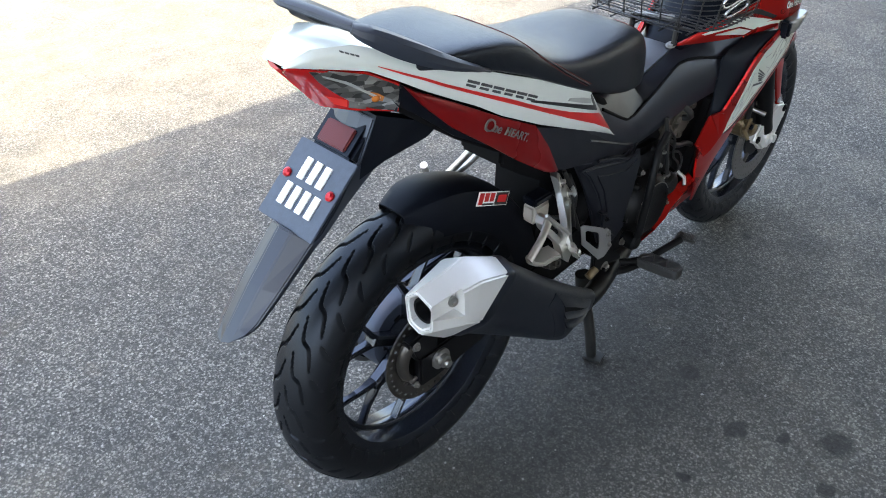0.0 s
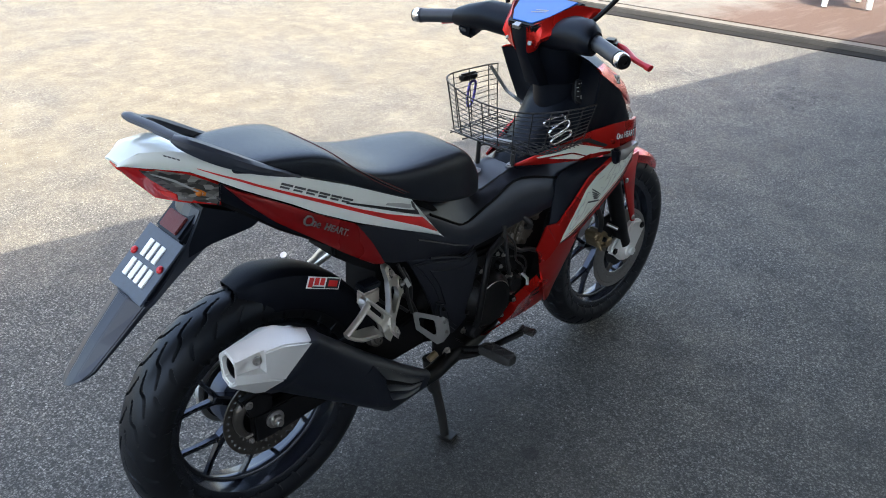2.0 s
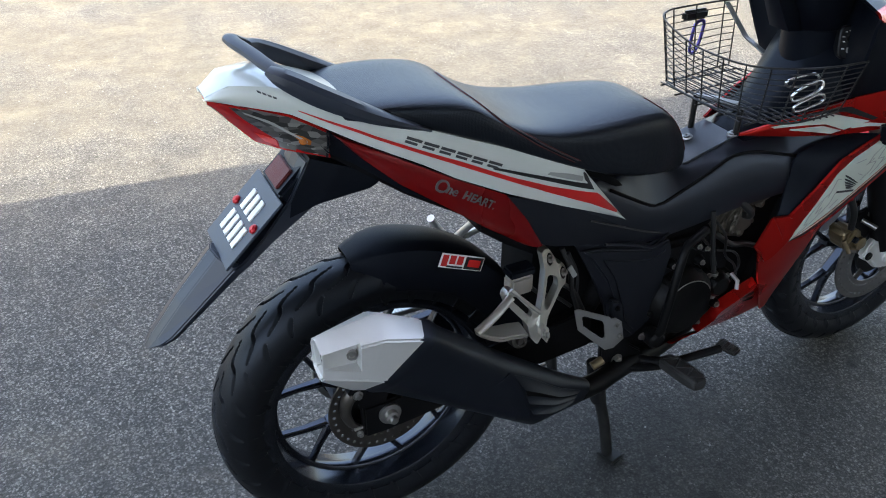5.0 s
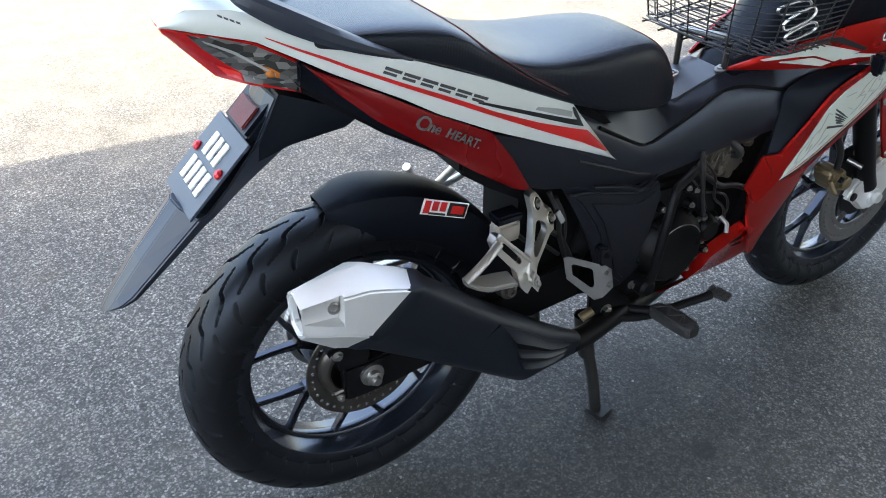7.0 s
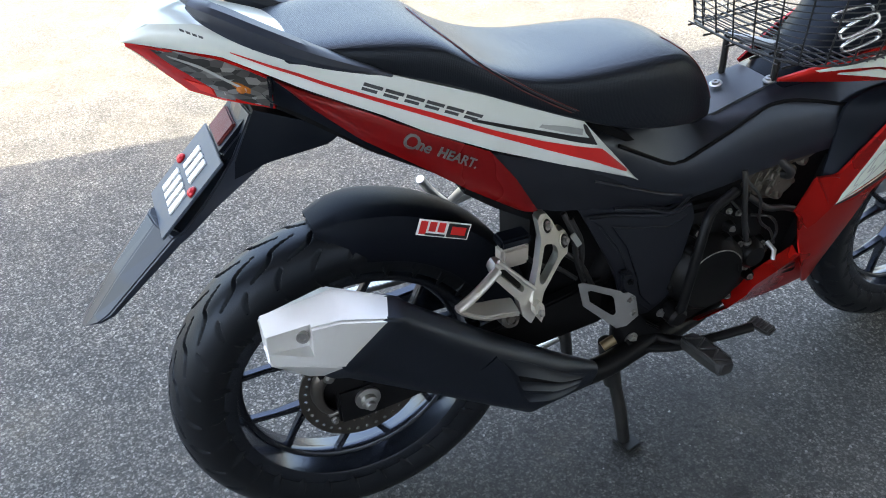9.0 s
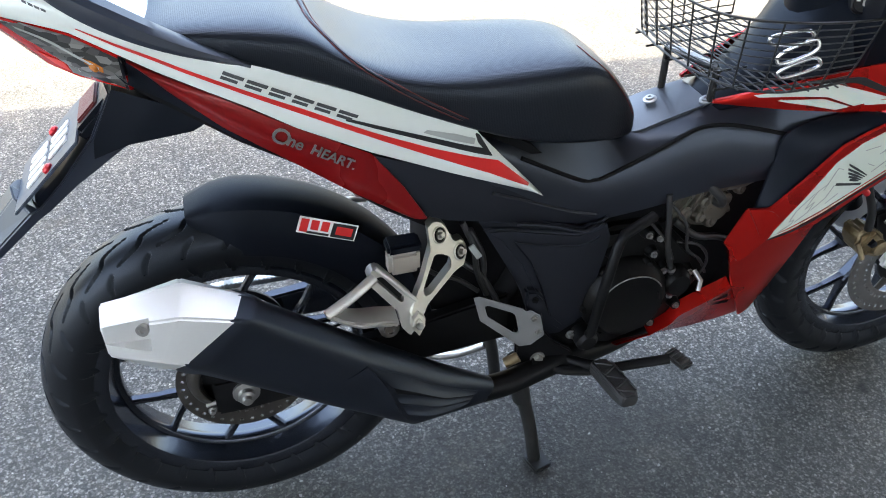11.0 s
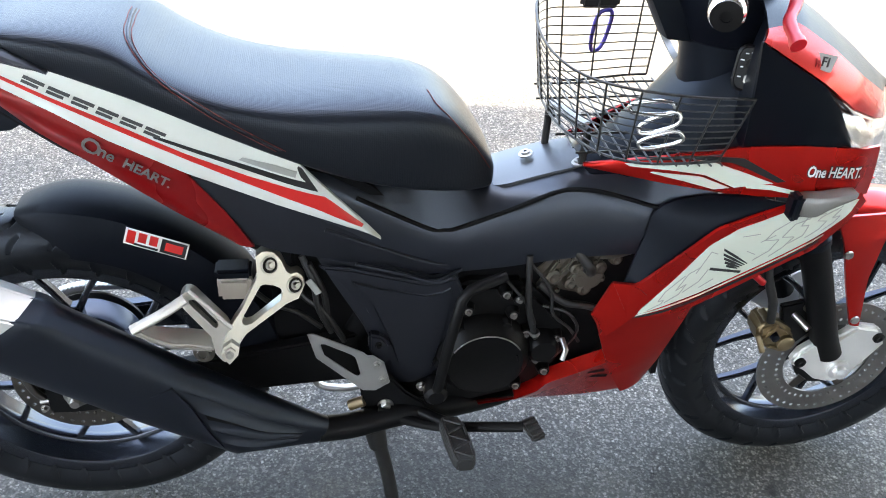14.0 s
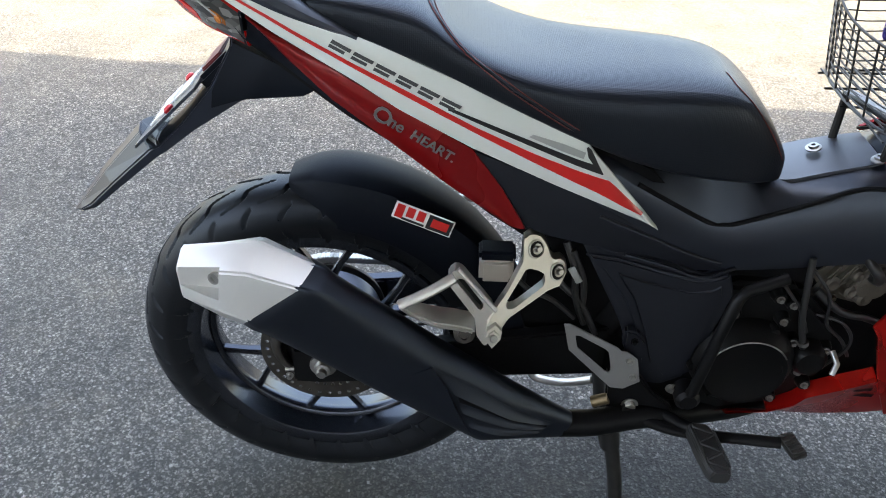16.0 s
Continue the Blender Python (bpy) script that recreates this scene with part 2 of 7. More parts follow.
def asphalt_mat():
    """Worn asphalt: grey aggregate in a dark binder, pale dusty patches, oil spots, shade painted under the bike."""
    m, nt, b = nodes_of("asphalt")
    N, L = nt.nodes, nt.links
    co = N.new("ShaderNodeTexCoord")

    def noise_tex(scale, detail=5, rough=0.6):
        n = N.new("ShaderNodeTexNoise")
        n.inputs["Scale"].default_value, n.inputs["Detail"].default_value, n.inputs["Roughness"].default_value = scale, detail, rough
        L.new(co.outputs["Object"], n.inputs["Vector"])
        return n.outputs[0]

    def span(v, a, b_, c=0.0, d=1.0):
        r = N.new("ShaderNodeMapRange")
        r.inputs[1].default_value, r.inputs[2].default_value, r.inputs[3].default_value, r.inputs[4].default_value = a, b_, c, d
        L.new(v, r.inputs[0])
        return r.outputs[0]

    def mixc(f, a, b_):
        x = N.new("ShaderNodeMixRGB")
        for k, v in ((0, f), (1, a), (2, b_)):
            if isinstance(v, tuple):
                x.inputs[k].default_value = (*v, 1)
            elif isinstance(v, float):
                x.inputs[k].default_value = v
            else:
                L.new(v, x.inputs[k])
        return x.outputs[0]

    def cells(scale):
        v = N.new("ShaderNodeTexVoronoi")
        v.inputs["Scale"].default_value = scale
        L.new(uneven.outputs[0], v.inputs["Vector"])
        return v

    ragged = N.new("ShaderNodeTexNoise")  # breaks the outlines of the stones
    ragged.inputs["Scale"].default_value, ragged.inputs["Detail"].default_value = 210, 3
    L.new(co.outputs["Object"], ragged.inputs["Vector"])
    uneven = N.new("ShaderNodeVectorMath")
    uneven.operation = "MULTIPLY_ADD"
    uneven.inputs[1].default_value = (0.011, 0.011, 0.0)
    L.new(ragged.outputs["Color"], uneven.inputs[0])
    L.new(co.outputs["Object"], uneven.inputs[2])

    fine, coarse = cells(300), cells(190)
    sep = N.new("ShaderNodeSeparateColor")
    L.new(fine.outputs["Color"], sep.inputs[0])
    sep2 = N.new("ShaderNodeSeparateColor")
    L.new(coarse.outputs["Color"], sep2.inputs[0])
    base = mixc(span(noise_tex(1.3, 6), 0.35, 0.65), (0.052, 0.051, 0.049), (0.076, 0.074, 0.070))
    base = mixc(span(noise_tex(30, 5), 0.4, 0.7, 0.0, 0.45), base, (0.028, 0.028, 0.029))
    stone = mixc(sep.outputs[1], (0.056, 0.055, 0.053), (0.190, 0.185, 0.173))
    base = mixc(span(sep.outputs[0], 0.45, 0.55, 0.0, 0.5), base, stone)
    pale = mixc(sep2.outputs[1], (0.14, 0.14, 0.137), (0.28, 0.27, 0.26))
    base = mixc(span(sep2.outputs[0], 0.86, 0.89, 0.0, 0.85), base, pale)
    pebble = cells(185)
    sep3 = N.new("ShaderNodeSeparateColor")
    L.new(pebble.outputs["Color"], sep3.inputs[0])
    gap = span(pebble.outputs["Distance"], 0.36, 0.58, 0.0, 0.66)
    tone = mixc(sep3.outputs[1], (0.060, 0.058, 0.055), (0.205, 0.198, 0.184))
    base = mixc(span(sep3.outputs[0], 0.22, 0.26, 0.0, 0.80), base, tone)
    base = mixc(gap, base, (0.017, 0.017, 0.018))
    large = cells(85)
    sep4 = N.new("ShaderNodeSeparateColor")
    L.new(large.outputs["Color"], sep4.inputs[0])
    flat = N.new("ShaderNodeMath")
    flat.operation = "MULTIPLY"
    L.new(span(sep4.outputs[0], 0.83, 0.85), flat.inputs[0])
    L.new(span(large.outputs["Distance"], 0.30, 0.40, 0.85, 0.0), flat.inputs[1])
    base = mixc(flat.outputs[0], base, mixc(sep4.outputs[1], (0.10, 0.098, 0.095), (0.27, 0.26, 0.245)))
    speck = cells(48)
    sep5 = N.new("ShaderNodeSeparateColor")
    L.new(speck.outputs["Color"], sep5.inputs[0])
    bright = N.new("ShaderNodeMath")
    bright.operation = "MULTIPLY"
    L.new(span(sep5.outputs[0], 0.80, 0.82), bright.inputs[0])
    L.new(span(speck.outputs["Distance"], 0.07, 0.10, 0.9, 0.0), bright.inputs[1])
    base = mixc(bright.outputs[0], base, (0.42, 0.405, 0.38))
    dust = span(noise_tex(0.55, 7, 0.65), 0.46, 0.66, 0.0, 0.55)
    base = mixc(dust, base, (0.115, 0.105, 0.090))
    base = mixc(span(noise_tex(2.1, 8, 0.72), 0.50, 0.66, 0.0, 0.55), base, (0.026, 0.0255, 0.026))
    base = mixc(span(noise_tex(3.7, 9, 0.75), 0.56, 0.66, 0.0, 0.40), base, (0.098, 0.082, 0.060))
    base = mixc(span(noise_tex(11.0, 7, 0.7), 0.60, 0.70, 0.0, 0.50), base, (0.022, 0.021, 0.020))
    base = mixc(span(noise_tex(0.9, 9, 0.75), 0.54, 0.64, 0.0, 0.30), base, (0.16, 0.153, 0.138))
    pos = N.new("ShaderNodeSeparateXYZ")
    L.new(co.outputs["Object"], pos.inputs[0])
    lane = span(pos.outputs[1], 1.2, 2.6)
    worn = N.new("ShaderNodeMath")
    worn.operation = "MULTIPLY"
    L.new(lane, worn.inputs[0])
    L.new(span(noise_tex(1.1, 8, 0.7), 0.30, 0.55, 0.1, 1.0), worn.inputs[1])
    chalk = mixc(span(noise_tex(7.0, 9, 0.75), 0.44, 0.60), (0.100, 0.090, 0.074), (0.138, 0.126, 0.105))
    chalk = mixc(span(noise_tex(3.4, 9, 0.78), 0.55, 0.66, 0.0, 0.6), chalk, (0.072, 0.058, 0.042))
    chalk = mixc(span(noise_tex(1.7, 10, 0.8), 0.56, 0.63, 0.0, 0.55), chalk, (0.210, 0.198, 0.174))
    chalk = mixc(span(noise_tex(5.2, 9, 0.8), 0.60, 0.68, 0.0, 0.55), chalk, (0.052, 0.043, 0.033))
    base = mixc(worn.outputs[0], base, chalk)
    jit = N.new("ShaderNodeTexNoise")
    jit.inputs["Scale"].default_value, jit.inputs["Detail"].default_value = 22, 4
    L.new(co.outputs["Object"], jit.inputs["Vector"])
    wobble = N.new("ShaderNodeVectorMath")
    wobble.operation = "MULTIPLY_ADD"
    wobble.inputs[1].default_value = (0.05, 0.05, 0.0)
    L.new(jit.outputs["Color"], wobble.inputs[0])
    L.new(co.outputs["Object"], wobble.inputs[2])
    for ox, oy, r in OIL:
        at = N.new("ShaderNodeVectorMath")
        at.operation = "DISTANCE"
        at.inputs[1].default_value = (ox, oy, 0)
        L.new(wobble.outputs[0], at.inputs[0])
        base = mixc(span(at.outputs["Value"], r * 0.65, r * 1.02, 0.92, 0.0), base, (0.012, 0.011, 0.010))
    at = N.new("ShaderNodeVectorMath")  # shade under and beside the bike, painted into the colour
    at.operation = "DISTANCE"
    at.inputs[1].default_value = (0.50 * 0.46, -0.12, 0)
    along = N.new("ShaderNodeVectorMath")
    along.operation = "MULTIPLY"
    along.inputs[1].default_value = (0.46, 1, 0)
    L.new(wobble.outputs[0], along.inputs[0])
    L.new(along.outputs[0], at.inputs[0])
    bike_shade = N.new("ShaderNodeMath")
    bike_shade.operation = "MULTIPLY"
    L.new(span(at.outputs["Value"], 0.16, 0.44, 0.97, 0.0), bike_shade.inputs[0])
    L.new(span(noise_tex(2.6, 6, 0.65), 0.32, 0.58, 0.60, 1.0), bike_shade.inputs[1])
    shaded_base = N.new("ShaderNodeMixRGB")
    shaded_base.blend_type = "MULTIPLY"
    shaded_base.inputs[2].default_value = (0.27, 0.27, 0.29, 1)
    L.new(bike_shade.outputs[0], shaded_base.inputs[0])
    L.new(base, shaded_base.inputs[1])
    relief = N.new("ShaderNodeMixRGB")  # every stone keeps its own tone under dust, stains and painted shade
    relief.blend_type, relief.inputs[0].default_value = "MULTIPLY", 1.0
    L.new(shaded_base.outputs[0], relief.inputs[1])
    stone_tone = N.new("ShaderNodeMath")
    stone_tone.operation = "MULTIPLY"
    L.new(span(sep3.outputs[2], 0.0, 1.0, 0.86, 1.62), stone_tone.inputs[0])
    L.new(span(pebble.outputs["Distance"], 0.34, 0.56, 1.08, 0.62), stone_tone.inputs[1])
    L.new(mixc(worn.outputs[0], stone_tone.outputs[0], (0.685, 0.678, 0.625)), relief.inputs[2])
    mottle = N.new("ShaderNodeMixRGB")  # patchy wear, slightly brown
    mottle.blend_type, mottle.inputs[0].default_value = "MULTIPLY", 1.0
    L.new(relief.outputs[0], mottle.inputs[1])
    L.new(mixc(span(noise_tex(4.5, 9, 0.8), 0.38, 0.62), (0.82, 0.82, 0.80), (1.32, 1.29, 1.20)), mottle.inputs[2])
    base = mottle.outputs[0]
    L.new(base, b.inputs["Base Color"])
    L.new(span(noise_tex(60, 3), 0.3, 0.7, 0.62, 0.9), b.inputs["Roughness"])
    h = N.new("ShaderNodeMath")
    h.operation = "ADD"
    L.new(fine.outputs["Distance"], h.inputs[0])
    L.new(pebble.outputs["Distance"], h.inputs[1])
    bp = N.new("ShaderNodeBump")
    bp.invert = True
    bp.inputs["Distance"].default_value = 0.005
    L.new(span(worn.outputs[0], 0.0, 1.0, 0.85, 0.30), bp.inputs["Strength"])
    L.new(h.outputs[0], bp.inputs["Height"])
    L.new(bp.outputs[0], b.inputs["Normal"])
    return m


ASPHALT = asphalt_mat()
GRIT = mat("grit_stone", (0.22, 0.21, 0.20), 0.8, vary=0.5, scale=60)
CONCRETE = mat("concrete", (0.098, 0.093, 0.084), 0.9, vary=0.3, scale=8, bump=0.5, bump_scale=80, spec=0.15)
KERB_DARK = mat("kerb_concrete", (0.013, 0.013, 0.013), 0.95, vary=0.5, scale=10, bump=0.8, bump_scale=60, spec=0.08)
PLASTER = mat("plaster", (0.45, 0.43, 0.39), 0.85, vary=0.1, scale=3, bump=0.4, bump_scale=60)
CANOPY = mat("canopy_sheet", (0.26, 0.25, 0.23), 0.7, vary=0.15, scale=2)


def terrace_mat():
    """Grey cement turning to a worn red-brown coat, with pale scuffs drawn along the floor."""
    m, nt, b = nodes_of("terrace_cement")
    N, L = nt.nodes, nt.links
    co = N.new("ShaderNodeTexCoord")

    def noise(scale, stretch=(1, 1, 1), turn=0.0):
        mp = N.new("ShaderNodeMapping")
        mp.inputs["Scale"].default_value, mp.inputs["Rotation"].default_value = stretch, (0, 0, turn)
        L.new(co.outputs["Object"], mp.inputs["Vector"])
        n = N.new("ShaderNodeTexNoise")
        n.inputs["Scale"].default_value, n.inputs["Detail"].default_value, n.inputs["Roughness"].default_value = scale, 8, 0.7
        L.new(mp.outputs[0], n.inputs["Vector"])
        return n.outputs[0]

    def step(v, a, c, top=1.0):
        r = N.new("ShaderNodeMapRange")
        r.inputs[1].default_value, r.inputs[2].default_value, r.inputs[4].default_value = a, c, top
        L.new(v, r.inputs[0])
        return r.outputs[0]

    def over(f, below, colour):
        x = N.new("ShaderNodeMixRGB")
        L.new(f, x.inputs[0])
        if isinstance(below, tuple):
            x.inputs[1].default_value = (*below, 1)
        else:
            L.new(below, x.inputs[1])
        x.inputs[2].default_value = (*colour, 1)
        return x.outputs[0]

    pos = N.new("ShaderNodeSeparateXYZ")
    L.new(co.outputs["Object"], pos.inputs[0])
    edge = N.new("ShaderNodeMath")  # the red coat begins along a ragged line
    edge.operation = "MULTIPLY_ADD"
    edge.inputs[1].default_value = 1.2
    L.new(noise(2.2), edge.inputs[0])
    L.new(pos.outputs[1], edge.inputs[2])
    col = over(step(noise(5.0), 0.4, 0.65), (0.092, 0.088, 0.080), (0.125, 0.118, 0.106))
    coat = N.new("ShaderNodeMath")
    coat.operation = "SUBTRACT"
    coat.inputs[0].default_value = 1.0
    L.new(step(edge.outputs[0], 2.65, 3.05), coat.inputs[1])
    col = over(coat.outputs[0], col, (0.066, 0.044, 0.035))
    col = over(step(noise(3.0, (0.5, 3.0, 1.0), 0.5), 0.50, 0.68, 0.55), col, (0.110, 0.090, 0.078))
    col = over(step(noise(1.6, (0.6, 3.5, 1.0), 0.5), 0.56, 0.66, 0.5), col, (0.055, 0.040, 0.034))
    L.new(col, b.inputs["Base Color"])
    b.inputs["Roughness"].default_value = 0.85
    b.inputs["Specular IOR Level"].default_value = 0.15
    bp = N.new("ShaderNodeBump")
    bp.inputs["Strength"].default_value, bp.inputs["Distance"].default_value = 0.4, 0.003
    L.new(noise(40.0), bp.inputs["Height"])
    L.new(bp.outputs[0], b.inputs["Normal"])
    return m


TERRACE = terrace_mat()
CHAIR_WHITE = mat("chair_plastic", (0.75, 0.74, 0.70), 0.4, vary=0.05)
CHAIR_BLUE = mat("chair_blue", (0.05, 0.12, 0.35), 0.4, vary=0.1)


# ---- mesh helpers ----
def part(name, bm, material, parent=None, label="", smooth=True):
    me = bpy.data.meshes.new(name)
    bmesh.ops.recalc_face_normals(bm, faces=bm.faces)
    bm.to_mesh(me)
    bm.free()
    me.materials.append(material)
    if smooth:
        me.shade_smooth()
        me.set_sharp_from_angle(angle=radians(38))
    ob = new(name, me)
    ob.parent = parent
    if label:
        tagged(ob, label)
    return ob


def flip(p):
    return (p[0], -p[1], p[2])


def resample(pts, n):
    pts = [Vector(p) for p in pts]
    d = [0.0]
    for a, b in zip(pts, pts[1:]):
        d.append(d[-1] + (b - a).length)
    out = []
    for i in range(n):
        s = d[-1] * i / (n - 1)
        k = 0
        while k < len(d) - 2 and d[k + 1] < s:
            k += 1
        f = (s - d[k]) / max(1e-9, d[k + 1] - d[k])
        out.append(pts[k].lerp(pts[k + 1], min(1, max(0, f))))
    return out


def smooth_line(pts, n):
    """A Catmull-Rom curve through the points."""
    pts = [Vector(p) for p in pts]
    ext = [2 * pts[0] - pts[1]] + pts + [2 * pts[-1] - pts[-2]]
    out = []
    m = len(pts) - 1
    for i in range(n):
        u = i * m / (n - 1)
        k = min(m - 1, int(u))
        f = u - k
        a, b, c, d = ext[k:k + 4]
        out.append(0.5 * ((2 * b) + (c - a) * f + (2 * a - 5 * b + 4 * c - d) * f * f + (3 * b - a - 3 * c + d) * f ** 3))
    return out


def shell(bm, grid, offset):
    """A closed sheet from a grid of points and their offsets to the back."""
    n, m = len(grid), len(grid[0])
    f = [[bm.verts.new(p) for p in row] for row in grid]
    b = [[bm.verts.new(p + offset(p)) for p in row] for row in grid]
    for i in range(n - 1):
        for j in range(m - 1):
            bm.faces.new((f[i][j], f[i + 1][j], f[i + 1][j + 1], f[i][j + 1]))
            bm.faces.new((b[i][j], b[i][j + 1], b[i + 1][j + 1], b[i + 1][j]))
    for i in range(n - 1):
        bm.faces.new((f[i][0], b[i][0], b[i + 1][0], f[i + 1][0]))
        bm.faces.new((f[i][-1], f[i + 1][-1], b[i + 1][-1], b[i][-1]))
    for j in range(m - 1):
        bm.faces.new((f[0][j], f[0][j + 1], b[0][j + 1], b[0][j]))
        bm.faces.new((f[-1][j], b[-1][j], b[-1][j + 1], f[-1][j + 1]))


def ribbon(a, b, th=0.004, n=24, m=6, bulge=0.0, out=(0, -1, 0), curve=False, side=1):
    """A curved panel between the edges a and b, th thick, swelling outwards by bulge."""
    line = smooth_line if curve else resample
    A, B, o = line(a, n), line(b, n), Vector(out)
    grid = []
    for p, q in zip(A, B):
        row = []
        for j in range(m):
            f = j / (m - 1)
            v = p.lerp(q, f) + o * bulge * 4 * f * (1 - f)
            if side < 0:
                v.y = -v.y
            row.append(v)
        grid.append(row)
    o2 = Vector((o.x, o.y * side, o.z))
    bm = bmesh.new()
    shell(bm, grid, lambda p: -o2 * th)
    bmesh.ops.remove_doubles(bm, verts=bm.verts, dist=1e-5)
    return bm


def plate(poly, y0, y1, bevel=0.0015, hole=None, axis="y"):
    """A flat plate from an outline in x and z between two values of y, with an optional hole of as many corners."""
    bm = bmesh.new()
    P = (lambda a, y, b: (a, y, b)) if axis == "y" else (lambda a, y, b: (y, a, b)) if axis == "x" else (lambda a, y, b: (a, b, y))
    if hole is None:
        f = [bm.verts.new(P(x, y0, z)) for x, z in poly]
        b = [bm.verts.new(P(x, y1, z)) for x, z in poly]
        bm.faces.new(f)
        bm.faces.new(b[::-1])
        n = len(poly)
        for i in range(n):
            bm.faces.new((f[i], b[i], b[(i + 1) % n], f[(i + 1) % n]))
    else:
        n = len(poly)
        rings = [[bm.verts.new(P(x, y, z)) for x, z in ring] for ring, y in ((poly, y0), (hole, y0), (hole, y1), (poly, y1))]
        for k in range(4):
            r, s = rings[k], rings[(k + 1) % 4]
            for i in range(n):
                bm.faces.new((r[i], r[(i + 1) % n], s[(i + 1) % n], s[i]))
    bmesh.ops.recalc_face_normals(bm, faces=bm.faces)
    if bevel:
        bmesh.ops.bevel(bm, geom=[e for e in bm.edges if e.calc_face_angle(0) > 0.5], offset=bevel, segments=2, affect="EDGES", clamp_overlap=True)
    return bm


def loft(rings, cap=True, closed=True):
    bm = bmesh.new()
    R = [[bm.verts.new(p) for p in r] for r in rings]
    n = len(R[0])
    for a, b in zip(R, R[1:]):
        for i in range(n if closed else n - 1):
            j = (i + 1) % n
            bm.faces.new((a[i], a[j], b[j], b[i]))
    if cap:
        bm.faces.new(R[0][::-1])
        bm.faces.new(R[-1])
    return bm


def tube_rings(path, radius, seg=10, flat=1.0):
    path = [Vector(p) for p in path]
    rings = []
    up = None
    for i, p in enumerate(path):
        d = (path[min(i + 1, len(path) - 1)] - path[max(i - 1, 0)]).normalized()
        if up is None:
            up = d.orthogonal().normalized()
        up = (up - d * up.dot(d)).normalized()
        side = d.cross(up)
        r = radius(i / max(1, len(path) - 1)) if callable(radius) else radius
        rings.append([p + (up * math.cos(2 * math.pi * k / seg) + side * math.sin(2 * math.pi * k / seg) * flat) * r for k in range(seg)])
    return rings


def tube(path, radius, seg=10, n=0, flat=1.0):
    return loft(tube_rings(smooth_line(path, n) if n else path, radius, seg, flat))


def join_tubes(paths, radius, seg=6, n=0):
    bm = bmesh.new()
    for p in paths:
        R = [[bm.verts.new(v) for v in r] for r in tube_rings(smooth_line(p, n) if n else p, radius, seg)]
        for a, b in zip(R, R[1:]):
            for i in range(seg):
                bm.faces.new((a[i], a[(i + 1) % seg], b[(i + 1) % seg], b[i]))
        bm.faces.new(R[0][::-1])
        bm.faces.new(R[-1])
    return bm


def box(cx, cy, cz, sx, sy, sz, bevel=0.003, turn=None, seg=2):
    bm = bmesh.new()
    bmesh.ops.create_cube(bm, size=1, matrix=Matrix.Diagonal((sx, sy, sz, 1)))
    if bevel:
        bmesh.ops.bevel(bm, geom=bm.edges[:], offset=bevel, segments=seg, affect="EDGES", clamp_overlap=True)
    m = Matrix.Translation((cx, cy, cz))
    if turn:
        m = m @ pose(0, 0, 0, *turn)
    bmesh.ops.transform(bm, matrix=m, verts=bm.verts)
    return bm


def turned(profile, centre, axis=(0, 1, 0), seg=48):
    """A lathe shape: pairs of (radius, place along the axis), closed round the axis."""
    c, ax = Vector(centre), Vector(axis).normalized()
    u = Vector((0, 0, 1)) if abs(ax.z) < 0.9 else Vector((1, 0, 0))
    u = (u - ax * u.dot(ax)).normalized()
    v = ax.cross(u)
    bm = bmesh.new()
    rings = []
    for r, s in profile:
        rings.append([bm.verts.new(c + ax * s + (u * math.cos(2 * math.pi * k / seg) + v * math.sin(2 * math.pi * k / seg)) * max(r, 1e-5)) for k in range(seg)])
    for a, b in zip(rings, rings[1:]):
        for i in range(seg):
            j = (i + 1) % seg
            bm.faces.new((a[i], a[j], b[j], b[i]))
    if profile[0][0] > 1e-4 and profile[0] != profile[-1]:
        bm.faces.new(rings[0][::-1])
    if profile[-1][0] > 1e-4 and profile[0] != profile[-1]:
        bm.faces.new(rings[-1])
    bmesh.ops.remove_doubles(bm, verts=bm.verts, dist=1e-6)
    return bm


def bolt_bm(centre, axis=(0, -1, 0), r=0.007, h=0.006):
    """A hexagon head on a washer."""
    bm = turned([(0, 0), (r * 1.45, 0), (r * 1.45, 0.0015), (0, 0.0015)], centre, axis, 20)
    c = Vector(centre) + Vector(axis).normalized() * 0.0015
    hexa = turned([(0, 0), (r, 0), (r, h * 0.8), (r * 0.85, h), (0, h)], c, axis, 6)
    me = bpy.data.meshes.new("bolt")
    hexa.to_mesh(me)
    hexa.free()
    bm.from_mesh(me)
    bpy.data.meshes.remove(me)
    return bm


def thing(name, label, category, group="", place=(0, 0, 0)):
    ob = new(name)
    ob.empty_display_size = 0.1
    ob.location = place
    return tagged(ob, label, category, group)


# ---- ground and surroundings ----
def ground():
    bm = bmesh.new()
    xs = [-4000, -60, -12, -6, -2, 0, 2, 4, 6, 12, 60, 4000]
    v = [[bm.verts.new((x, y, 0)) for y in xs] for x in xs]
    for i in range(len(xs) - 1):
        for j in range(len(xs) - 1):
            bm.faces.new((v[i][j], v[i + 1][j], v[i + 1][j + 1], v[i][j + 1]))
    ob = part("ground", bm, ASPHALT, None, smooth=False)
    tagged(ob, "worn grey asphalt yard with pale dusty patches and oil spots", "ground", kind="structure")


ground()
KERB_DIR = Vector((0.198, -0.980, 0)).normalized()  # along the far kerb
KERB_OUT = Vector((0.980, 0.198, 0)).normalized()


